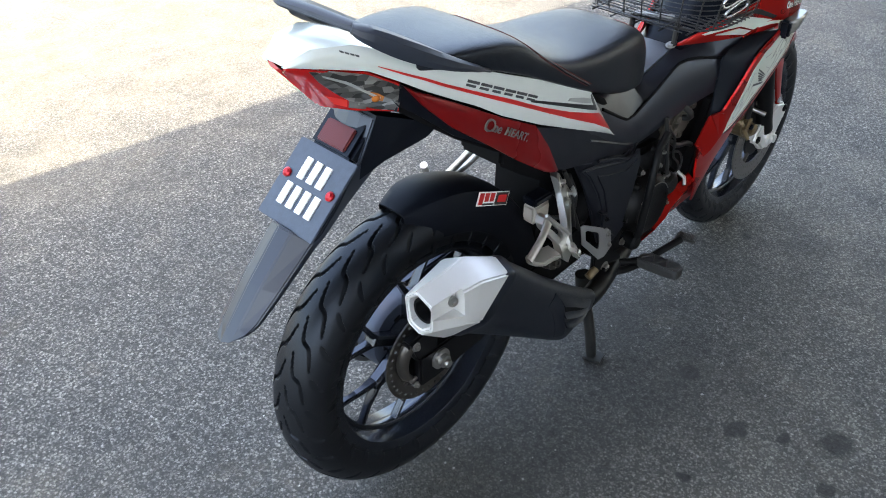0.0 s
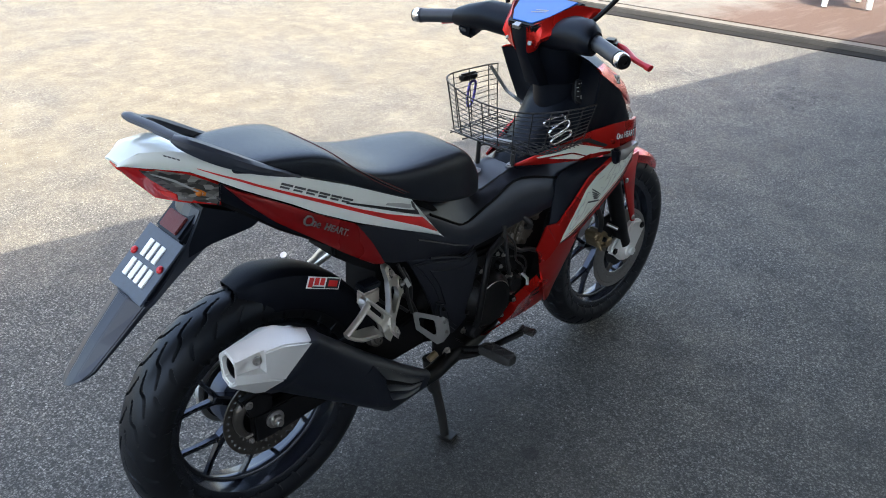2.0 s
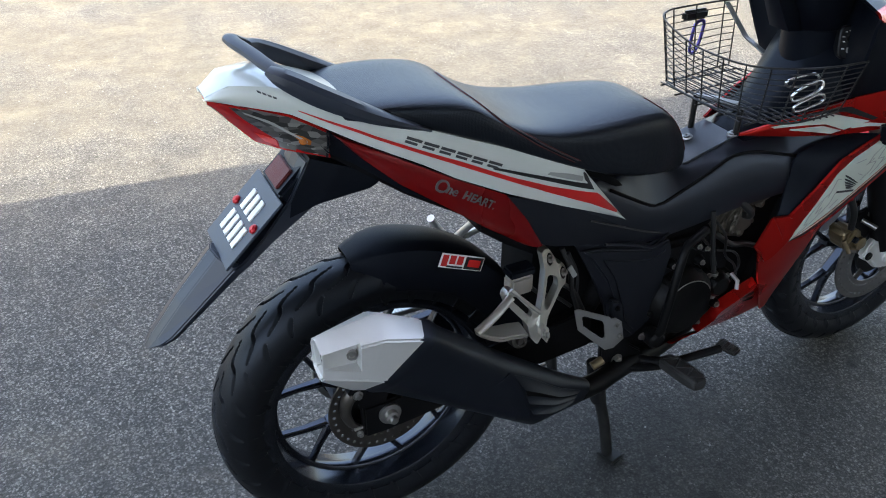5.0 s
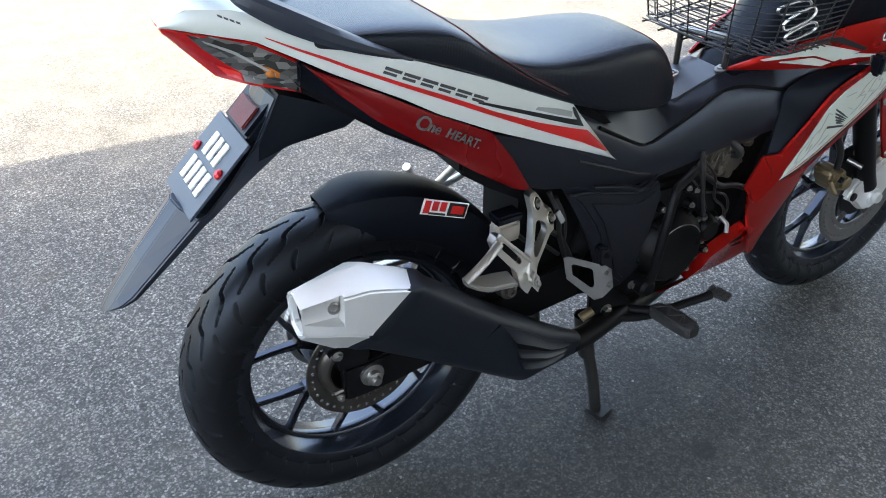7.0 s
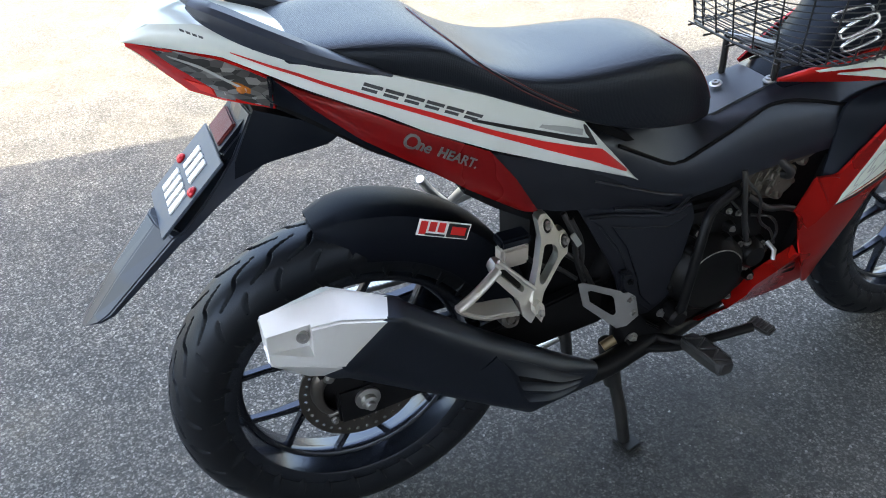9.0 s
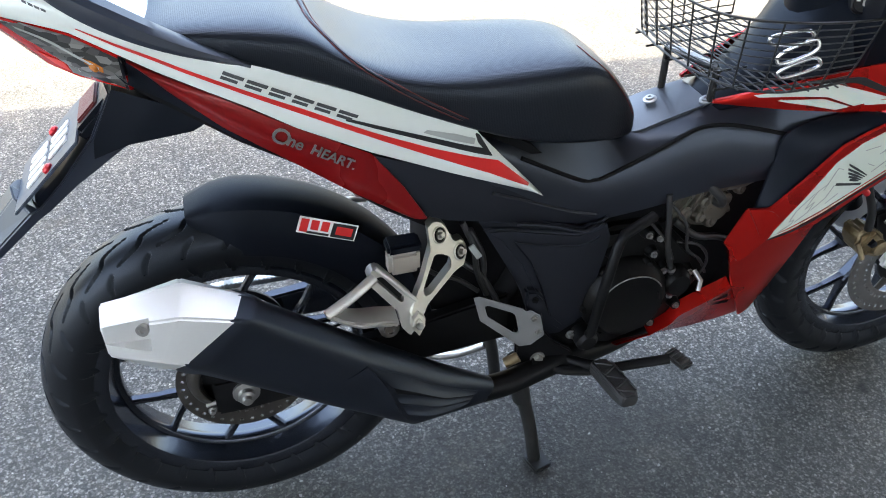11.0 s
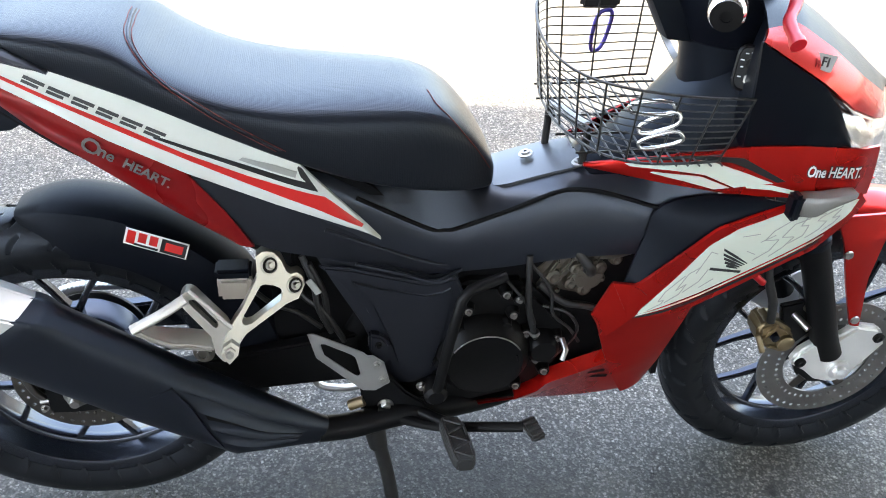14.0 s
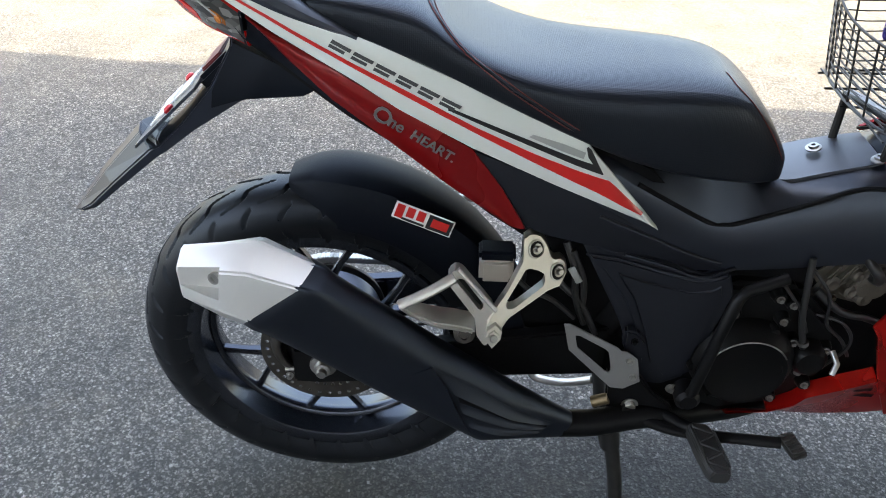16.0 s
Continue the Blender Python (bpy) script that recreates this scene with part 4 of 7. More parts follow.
# rear deck of the tail, from edge to edge
deck = []
for (x, y, z) in resample(TOP[:6], 18):
    deck.append([Vector((x, y * (1 - 2 * k / 8), z + 0.007 * (1 - (1 - 2 * k / 8) ** 2) * min(1, (x + 0.210) * 18) + 0.0005)) for k in range(9)])
bm = bmesh.new()
shell(bm, deck, lambda p: Vector((0, 0, -0.004)))
part("tail_deck", bm, WHITE, BIKE, "white tail top cover")
# core behind the panels
core = [(-0.16, 0.028, 0.935, 0.910), (-0.12, 0.045, 0.935, 0.868), (-0.04, 0.06, 0.905, 0.815), (0.06, 0.068, 0.87, 0.74), (0.20, 0.078, 0.81, 0.655), (0.34, 0.085, 0.75, 0.59), (0.46, 0.080, 0.68, 0.56), (0.52, 0.07, 0.62, 0.52)]
part("subframe_cover", loft([[(x, -w, b), (x, -w, t), (x, w, t), (x, w, b)] for x, w, t, b in core]), DARK_CORE, BIKE)

# tail light: its face slants inwards to the middle of the tail
lamp_y = lambda x: -0.04
for side in (1, -1):
    tl = part("tail_light", ribbon([(-0.207, -0.020, 0.925), (-0.183, -0.034, 0.919), (-0.108, -0.063, 0.902), (-0.058, -0.075, 0.872)], [(-0.205, -0.008, 0.914), (-0.147, -0.005, 0.846), (-0.112, -0.033, 0.837), (-0.054, -0.064, 0.826)], 0.008, 26, 8, 0.003, out=(-0.44, -0.76, -0.2), side=side), RED_LENS, BIKE, "red tail light with a clear indicator lens")
    decal([(-0.186, 0.9215), (-0.150, 0.9115), (-0.108, 0.8990), (-0.080, 0.8830), (-0.0575, 0.8690)], [(-0.164, 0.8940), (-0.136, 0.8680), (-0.112, 0.8490), (-0.088, 0.8370), (-0.0570, 0.8285)], lamp_y, FACETS, "indicator_lens", tl, 0.003, side, 24, 6)
    decal([(-0.102, 0.870), (-0.090, 0.866), (-0.080, 0.858)], [(-0.099, 0.862), (-0.090, 0.854), (-0.081, 0.850)], lamp_y, AMBER, "amber_window", tl, 0.0042, side, 10, 4)
    decal([(-0.0605, 0.8740), (-0.0530, 0.8710)], [(-0.0605, 0.8280), (-0.0530, 0.8250)], lamp_y, BLACK_PLASTIC, "lamp_frame", tl, 0.0046, side, 8, 3)
    decal([(-0.166, 0.908), (-0.130, 0.891), (-0.085, 0.858)], [(-0.163, 0.904), (-0.130, 0.886), (-0.085, 0.854)], lamp_y, PRINT_LIGHT, "lens_streak", tl, 0.0045, side, 14, 3)
    decal([(-0.150, 0.868), (-0.124, 0.858)], [(-0.136, 0.851), (-0.120, 0.844)], lamp_y, BRIGHT_RED, "stop_lens", tl, 0.003, side, 8, 3)
    decal([(-0.121, 0.856), (-0.098, 0.848)], [(-0.118, 0.843), (-0.098, 0.838)], lamp_y, SMOKED, "clear_strip", tl, 0.003, side, 8, 3)
    part("bulb", turned([(0, 0), (0.0055, 0.0012), (0.006, 0.002), (0.004, 0.0032), (0, 0.0036)], (-0.090, touch(tl, -0.090, 0.857, side, -0.05), 0.857), (-0.5, -side * 0.8, -0.2), 16), AMBER, tl, "amber bulb")

# rear mudguard and number plate
mg = new("mudguard")
mg.parent = BIKE


def mudguard():
    """Sections down the guard: crease, edge and front lip in x and z, half width."""
    sec = [((-0.090, 0.822), (-0.084, 0.818), (-0.015, 0.765), 0.045), ((-0.122, 0.762), (-0.116, 0.763), (-0.080, 0.742), 0.047), ((-0.171, 0.706), (-0.163, 0.708), (-0.148, 0.697), 0.048), ((-0.212, 0.668), (-0.199, 0.673), (-0.190, 0.664), 0.048), ((-0.236, 0.686), (-0.213, 0.666), (-0.205, 0.654), 0.047), ((-0.300, 0.616), (-0.279, 0.606), (-0.272, 0.597), 0.043), ((-0.346, 0.559), (-0.319, 0.568), (-0.313, 0.561), 0.038), ((-0.362, 0.538), (-0.338, 0.556), (-0.334, 0.551), 0.033)]
    rings = []
    for (cx, cz), (ex, ez), (fx, fz), w in sec:
        ax, az = cx + (ex - cx) * 0.22, cz + (ez - cz) * 0.22
        rings.append([(fx, -w * 0.98, fz), (ex, -w, ez), (ax, -w * 0.50, az), (cx, 0.0, cz), (ax, w * 0.50, az), (ex, w, ez), (fx, w * 0.98, fz), (fx, 0, fz + 0.008)])
    return bevelled_edges(loft(rings), 0.002)


def bevelled_edges(bm, off):
    bmesh.ops.recalc_face_normals(bm, faces=bm.faces)
    bmesh.ops.bevel(bm, geom=[e for e in bm.edges if e.calc_face_angle(0) > 0.3], offset=off, segments=2, affect="EDGES", clamp_overlap=True)
    return bm


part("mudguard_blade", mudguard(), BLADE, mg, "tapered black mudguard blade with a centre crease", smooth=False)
for side in (1, -1):
    part("mudguard_arm", ribbon([(-0.080, -0.046, 0.822), (-0.03, -0.056, 0.803), (0.03, -0.060, 0.775)], [(-0.130, -0.045, 0.728), (-0.075, -0.055, 0.750), (0.005, -0.060, 0.760)], 0.03, 12, 4, 0.002, side=side), BLACK_PLASTIC, mg)

# number plate, built in its own plane: u to the bike's right-hand side, v up
PLATE_O = Vector((-0.168, 0.003, 0.7145))
PLATE_U = Vector((0, -1, 0))
PLATE_V = Vector((0.090, 0, 0.085)).normalized()
PLATE_N = PLATE_U.cross(PLATE_V).normalized()
if PLATE_N.x > 0:
    PLATE_N = -PLATE_N


def plate_quad(u0, u1, v0, v1, d0, d1, bevel=0.001):
    bm = bmesh.new()
    P = lambda u, v, d: PLATE_O + PLATE_U * u + PLATE_V * v + PLATE_N * d
    lo = [bm.verts.new(P(u, v, d0)) for u, v in ((u0, v0), (u1, v0), (u1, v1), (u0, v1))]
    hi = [bm.verts.new(P(u, v, d1)) for u, v in ((u0, v0), (u1, v0), (u1, v1), (u0, v1))]
    bm.faces.new(lo)
    bm.faces.new(hi[::-1])
    for i in range(4):
        bm.faces.new((lo[i], hi[i], hi[(i + 1) % 4], lo[(i + 1) % 4]))
    if bevel:
        bmesh.ops.recalc_face_normals(bm, faces=bm.faces)
        bmesh.ops.bevel(bm, geom=bm.edges[:], offset=bevel, segments=2, affect="EDGES", clamp_overlap=True)
    return bm


num = part("number_plate", plate_quad(-0.064, 0.064, -0.068, 0.062, 0.010, 0.014), CARBON, BIKE, "dark carbon-look number plate with white bars")
for v0, v1, n in ((0.004, 0.040, 3), (-0.042, -0.006, 4)):
    wd = 0.0135
    for k in range(n):
        u = (k - (n - 1) / 2) * 0.0215
        part("bar", plate_quad(u - wd / 2, u + wd / 2, v0, v1, 0.0135, 0.0165, 0.0006), PRINT_WHITE, num)
for u in (-0.050, 0.050):
    part("plate_screw", turned([(0, 0), (0.0075, 0), (0.0075, 0.003), (0.004, 0.006), (0, 0.006)], PLATE_O + PLATE_U * u + PLATE_V * 0.004 + PLATE_N * 0.014, PLATE_N, 20), RED_ANODISED, num, "red anodised screw")
part("reflector_housing", plate_quad(-0.046, 0.046, 0.060, 0.125, -0.030, 0.016, 0.006), BLACK_PLASTIC, mg)
part("reflector", plate_quad(-0.031, 0.031, 0.069, 0.106, 0.010, 0.020, 0.002), REFLECTOR_RED, mg, "red rear reflector")

# raised letters
def lettering(text, size, origin, along, up, material, parent, label="", thick=0.0006, shear=0.0, name="lettering", squeeze=1.0, onto=None, bold=0.0, lift=0.0012):
    cu = bpy.data.curves.new("letters", "FONT")
    cu.body, cu.size, cu.extrude, cu.shear, cu.resolution_u = text, size, thick, shear, 3
    cu.offset = bold
    tmp = new("letters", cu)
    me = bpy.data.meshes.new_from_object(tmp.evaluated_get(bpy.context.evaluated_depsgraph_get()))
    bpy.data.objects.remove(tmp)
    bpy.data.curves.remove(cu)
    a = Vector(along).normalized()
    n = a.cross(Vector(up)).normalized()
    u = n.cross(a)
    me.transform(Matrix(((a.x * squeeze, u.x, n.x, origin[0]), (a.y * squeeze, u.y, n.y, origin[1]), (a.z * squeeze, u.z, n.z, origin[2]), (0, 0, 0, 1))))
    if onto:
        for v in me.vertices:
            v.co.y = touch(onto, v.co.x, v.co.z, 1, origin[1]) - (lift if v.co.y < origin[1] else 0.0002)
    me.materials.clear()
    me.materials.append(material)
    ob = new(name, me)
    ob.parent = parent
    if label:
        tagged(ob, label)
    return ob


TAIL_RUN, TAIL_UP = (0.118, -0.006, -0.068), (0.3, 0, 1)
lettering("O", 0.031, (0.0935, -0.1075, 0.7540), TAIL_RUN, TAIL_UP, PRINT_SILVER, red_near, "silver lettering on the tail", onto=red_near, bold=0.0004, lift=0.0022)
lettering("ne", 0.0235, (0.1140, -0.1085, 0.7450), TAIL_RUN, TAIL_UP, PRINT_SILVER, red_near, "silver lettering on the tail", squeeze=0.92, onto=red_near, bold=0.0004, lift=0.0022)
lettering("HEART.", 0.0195, (0.1425, -0.1105, 0.7295), TAIL_RUN, TAIL_UP, PRINT_SILVER, red_near, "silver lettering on the tail", squeeze=0.98, onto=red_near, bold=0.0005, lift=0.0022)

# exhaust: six-sided shell, rings from the outlet to the front
HEX = {
    "end": [(-0.140, -0.184, 0.611), (-0.140, -0.218, 0.598), (-0.140, -0.216, 0.553), (-0.140, -0.190, 0.532), (-0.140, -0.164, 0.540), (-0.140, -0.158, 0.588)],
    "kink": [(-0.040, -0.186, 0.624), (-0.047, -0.233, 0.606), (-0.078, -0.238, 0.546), (-0.092, -0.194, 0.497), (-0.075, -0.150, 0.513), (-0.045, -0.144, 0.600)],
    "joint": [(0.036, -0.189, 0.588), (0.024, -0.231, 0.583), (-0.048, -0.237, 0.530), (-0.068, -0.195, 0.488), (-0.032, -0.148, 0.500), (0.020, -0.145, 0.565)],
    "mid": [(0.190, -0.178, 0.458), (0.182, -0.214, 0.440), (0.130, -0.217, 0.378), (0.110, -0.178, 0.357), (0.130, -0.140, 0.378), (0.178, -0.138, 0.440)],
    "low": [(0.310, -0.165, 0.362), (0.302, -0.196, 0.346), (0.2565, -0.199, 0.2775), (0.238, -0.165, 0.258), (0.2555, -0.131, 0.279), (0.298, -0.130, 0.345)],
    "nose": [(0.392, -0.152, 0.298), (0.390, -0.168, 0.290), (0.372, -0.170, 0.262), (0.362, -0.152, 0.252), (0.372, -0.135, 0.262), (0.388, -0.135, 0.290)],
}


def about(ring, k, shift=(0, 0, 0)):
    c = sum((Vector(p) for p in ring), Vector()) / len(ring)
    return [c + (Vector(p) - c) * k + Vector(shift) for p in ring]


def bevelled(bm, off, seg=2):
    bmesh.ops.recalc_face_normals(bm, faces=bm.faces)
    bmesh.ops.bevel(bm, geom=[e for e in bm.edges if e.calc_face_angle(0) > 0.25], offset=off, segments=seg, affect="EDGES", clamp_overlap=True)
    return bm


def rounded(ring, k, n=6):
    """The ring with its corners rounded over the share k of each side."""
    ring = [Vector(p) for p in ring]
    out = []
    for i, p in enumerate(ring):
        a, b = p.lerp(ring[i - 1], k), p.lerp(ring[(i + 1) % len(ring)], k)
        for j in range(n + 1):
            f = j / n
            out.append(a.lerp(p, f).lerp(p.lerp(b, f), f))
    return out


def blend(a, b, f):
    return [Vector(p).lerp(Vector(q), f) for p, q in zip(a, b)]


J = HEX["joint"]
muffler = part("muffler", loft([rounded(about(J, 0.94, (-0.012, 0, 0.006)), 0.10), rounded(about(J, 1.015, (-0.002, 0, 0.001)), 0.10), rounded(about(J, 1.035, (0.008, 0, -0.006)), 0.16), rounded(about(J, 1.02, (0.014, 0, -0.010)), 0.22), rounded(about(J, 0.985, (0.022, 0, -0.016)), 0.30)] + [rounded(blend(about(J, 0.985, (0.022, 0, -0.016)), HEX["mid"], f), 0.30 + 0.12 * f) for f in (0.25, 0.5, 0.75, 1.0)] + [rounded(blend(HEX["mid"], HEX["low"], f), 0.42) for f in (0.5, 1.0)] + [rounded(HEX["nose"], 0.40)]), EXHAUST_BLACK, BIKE, "exhaust silencer in a black heat shield")
tip = part("exhaust_tip", bevelled(loft([about(HEX["end"], 0.62, (0.045, 0, 0)), about(HEX["end"], 0.80, (0.002, 0, 0)), HEX["end"], HEX["kink"], about(HEX["joint"], 0.985, (0.002, 0, -0.001))]), 0.0035, 2), SILVER, muffler, "silver faceted exhaust end cap")


def carve(ob, corners):
    """Cuts a block with eight corners (four at one end, four at the other) out of a part."""
    bm = loft([corners[:4], corners[4:]])
    bmesh.ops.recalc_face_normals(bm, faces=bm.faces)
    me = bpy.data.meshes.new("cutter")
    bm.to_mesh(me)
    bm.free()
    cutter = new("cutter", me)
    mod = ob.modifiers.new("cut", "BOOLEAN")
    mod.object, mod.operation, mod.solver = cutter, "DIFFERENCE", "EXACT"
    bpy.context.view_layer.update()
    out = bpy.data.meshes.new_from_object(ob.evaluated_get(bpy.context.evaluated_depsgraph_get()))
    ob.modifiers.remove(mod)
    old, ob.data = ob.data, out
    bpy.data.meshes.remove(old)
    bpy.data.objects.remove(cutter)
    bpy.data.meshes.remove(me)
    out.shade_smooth()
    out.set_sharp_from_angle(angle=radians(30))


carve(tip, [(-0.150, -0.2175, 0.576), (-0.150, -0.2155, 0.598), (-0.150, -0.270, 0.600), (-0.150, -0.270, 0.574), (-0.086, -0.2105, 0.564), (-0.082, -0.2095, 0.605), (-0.082, -0.270, 0.608), (-0.086, -0.270, 0.562)])
part("outlet", turned([(0.0, 0.006), (0.017, 0.006), (0.017, -0.030), (0.021, -0.030), (0.021, 0.008), (0, 0.008)], (-0.098, -0.188, 0.569), (1, 0, -0.05), 28), DARK_CORE, tip)
part("cap_screw", turned([(0, 0), (0.008, 0), (0.008, 0.007), (0.004, 0.007), (0.004, 0.004), (0, 0.004)], (-0.092, -0.2105, 0.583), (-0.35, -1, 0.1), 20), STEEL, tip)


def louvre(name, a, b, proud, material):
    """A blade on the shield's side: flush along the edge a, standing proud along b, in x and z."""
    A, B = smooth_line([(x, 0, z) for x, z in a], 22), smooth_line([(x, 0, z) for x, z in b], 22)
    grid = []
    for i, (p, q) in enumerate(zip(A, B)):
        row = []
        for j in range(5):
            v, f = p.lerp(q, j / 4), j / 4
            row.append(Vector((v.x, touch(muffler, v.x, v.z, 1, -0.19) - 0.0006 - proud * f * f * math.sin(math.pi * min(1.0, 0.12 + 0.88 * i / 21)) ** 0.5, v.z)))
        grid.append(row)
    bm = bmesh.new()
    shell(bm, grid, lambda p: Vector((0, 0.0035, 0)))
    return part(name, bm, material, muffler)


louvre("heat_shield_vent", [(0.206, 0.420), (0.250, 0.372), (0.300, 0.333), (0.352, 0.300)], [(0.226, 0.352), (0.262, 0.330), (0.305, 0.312), (0.350, 0.296)], 0.0, DARK_CORE)
for a, b in (
    ([(0.190, 0.430), (0.235, 0.398), (0.290, 0.352), (0.360, 0.302)], [(0.212, 0.391), (0.250, 0.366), (0.300, 0.330), (0.356, 0.299)]),
    ([(0.217, 0.372), (0.255, 0.350), (0.302, 0.320), (0.352, 0.296)], [(0.224, 0.353), (0.262, 0.333), (0.304, 0.311), (0.350, 0.293)]),
    ([(0.228, 0.340), (0.265, 0.322), (0.305, 0.303), (0.347, 0.290)], [(0.236, 0.320), (0.270, 0.306), (0.306, 0.294), (0.345, 0.286)]),
):
    louvre("heat_shield_vent", a, b, 0.0075, EXHAUST_BLACK)
louvre("heat_shield_step", [(0.150, 0.430), (0.170, 0.400), (0.188, 0.360), (0.206, 0.310)], [(0.180, 0.440), (0.202, 0.400), (0.218, 0.352), (0.238, 0.295)], 0.004, EXHAUST_BLACK)
part("header_pipe", tube([(0.375, -0.150, 0.274), (0.43, -0.140, 0.268), (0.50, -0.122, 0.268), (0.60, -0.09, 0.250), (0.70, -0.05, 0.235), (0.80, -0.02, 0.27), (0.86, 0.0, 0.36)], 0.021, 14, 30), BLACK_METAL, BIKE, "dark exhaust header pipe")
part("muffler_mount", turned([(0, 0), (0.015, 0), (0.015, 0.020), (0.009, 0.022), (0.009, 0.030), (0.005, 0.030), (0.005, 0.026), (0, 0.026)], (0.222, -0.150, 0.460), (0, -1, 0.3), 24), DISC_STEEL, BIKE, "steel silencer mounting bolt")


# tyre hugger
def hugger():
    rings = []
    for k in range(41):
        a = radians(-7 + 97 * k / 40)
        ends = min(1, k / 7)
        e2 = ends * (2 - ends)
        R0 = 0.306 + 0.014 * e2
        w = 0.030 + 0.026 * e2
        row = []
        for y, dr in ((-1.0, -0.075), (-1.02, -0.045), (-1.0, -0.022), (-0.86, -0.006), (-0.5, 0.002), (0, 0.004), (0.5, 0.002), (0.86, -0.006), (1.0, -0.022), (1.02, -0.045), (1.0, -0.075)):
            r = R0 + dr * (0.15 + 0.85 * e2)
            row.append(Vector((REAR[0] + r * math.sin(a), REAR[1] + y * w, REAR[2] + r * math.cos(a))))
        rings.append(row)
    bm = bmesh.new()
    c = Vector(REAR)
    shell(bm, rings, lambda p: (Vector((c.x, c.y + (p.y - c.y) * 0.95, c.z)) - p) * 0.010)
    return bm


hug = part("tyre_hugger", hugger(), HUGGER, BIKE, "matt black tyre hugger with a red and white sticker")
S = [(0.124, 0.615), (0.205, 0.582), (0.196, 0.555), (0.115, 0.588)]


def sticker_quad(u0, u1, v0, v1, y, material, name, th=0.0008):
    P = lambda u, v: Vector((S[3][0], 0, S[3][1])).lerp(Vector((S[2][0], 0, S[2][1])), u).lerp(Vector((S[0][0], 0, S[0][1])).lerp(Vector((S[1][0], 0, S[1][1])), u), v)
    poly = [P(u0, v0), P(u1, v0), P(u1, v1), P(u0, v1)]
    return part(name, plate([(p.x, p.z) for p in poly], y, y + th, 0), material, hug)


sticker_quad(0, 1, 0.04, 0.98, -0.0705, PRINT_WHITE, "sticker", 0.0015).parent = hug
sticker_quad(0.57, 0.975, 0.10, 0.92, -0.0712, PRINT_BLACK, "sticker_field")
sticker_quad(0.64, 0.92, 0.28, 0.76, -0.0718, PRINT_RED, "sticker_mark")
for k in range(3):
    sticker_quad(0.035 + 0.175 * k, 0.165 + 0.175 * k, 0.34 if k else 0.14, 0.90, -0.0712, PRINT_RED, "sticker_bar")
sticker_quad(0.16, 0.54, 0.10, 0.22, -0.0712, PRINT_BLACK, "sticker_line")

# centre tunnel cover, rising to the steering head
def tunnel():
    rows = [(0.30, 0.095, 0.742, 0.748, 0.102, 0.700, 0.094, 0.600), (0.40, 0.092, 0.694, 0.718, 0.102, 0.640, 0.094, 0.565), (0.48, 0.086, 0.648, 0.690, 0.099, 0.590, 0.088, 0.540), (0.545, 0.080, 0.610, 0.674, 0.094, 0.562, 0.084, 0.526), (0.585, 0.078, 0.606, 0.665, 0.092, 0.558, 0.084, 0.527), (0.62, 0.076, 0.618, 0.655, 0.092, 0.568, 0.084, 0.530), (0.66, 0.074, 0.634, 0.647, 0.093, 0.578, 0.085, 0.534), (0.725, 0.070, 0.660, 0.666, 0.097, 0.598, 0.088, 0.545), (0.775, 0.070, 0.668, 0.680, 0.101, 0.606, 0.092, 0.554), (0.82, 0.082, 0.660, 0.690, 0.107, 0.606, 0.098, 0.560), (0.87, 0.096, 0.648, 0.698, 0.114, 0.606, 0.106, 0.568), (0.92, 0.108, 0.640, 0.704, 0.120, 0.610, 0.112, 0.580), (0.96, 0.114, 0.640, 0.708, 0.124, 0.620, 0.116, 0.59)]
    rings = []
    for x, cy, cz, mz, by, bz, ly, lz in rows:
        edge = cy * 0.66 if x < 0.61 else 0.036 if x < 0.80 else cy * 0.62 if x < 0.85 else cy * 0.80
        h = [(0, mz), (edge, mz - 0.001), (cy, cz), (cy + 0.006, cz - 0.012), (by, bz), (ly, lz), (ly * 0.7, lz + 0.01)]
        rings.append([(x, -y, z) for y, z in h] + [(x, y, z) for y, z in h[:0:-1]])
    return loft(rings)


tun = part("tunnel_cover", tunnel(), SATIN, BIKE, "satin black centre cover below the seat")
for c in ((0.701, 0.017, 0.671), (0.769, -0.033, 0.684)):
    part("cover_bolt", turned([(0, 0), (0.011, 0), (0.011, 0.002), (0.007, 0.003), (0.0065, 0.006), (0.003, 0.006), (0.003, 0.004), (0, 0.004)], c, (-0.3, 0, 1), 20), STEEL, tun)
part("trim_line", tube([(0.44, -0.0925, 0.668), (0.48, -0.0890, 0.644), (0.545, -0.0815, 0.606), (0.567, -0.0800, 0.602), (0.59, -0.0790, 0.605), (0.66, -0.0770, 0.631), (0.725, -0.0735, 0.657), (0.755, -0.074, 0.663), (0.79, -0.079, 0.662), (0.83, -0.0885, 0.655), (0.87, -0.0985, 0.646), (0.91, -0.1085, 0.640), (0.95, -0.1155, 0.638)], 0.0034, 8, 56), DARK_CORE, tun)
part("deck_panel", ribbon([(0.632, -0.034, 0.6480), (0.660, -0.037, 0.6510), (0.700, -0.037, 0.6630), (0.740, -0.037, 0.6735), (0.775, -0.036, 0.6810)], [(0.632, 0.050, 0.6470), (0.660, 0.058, 0.6505), (0.700, 0.058, 0.6625), (0.740, 0.056, 0.6730), (0.775, 0.052, 0.6805)], 0.010, 14, 7, 0.002, out=(-0.3, 0, 0.95)), DECK, tun, "smooth grey-black deck panel")


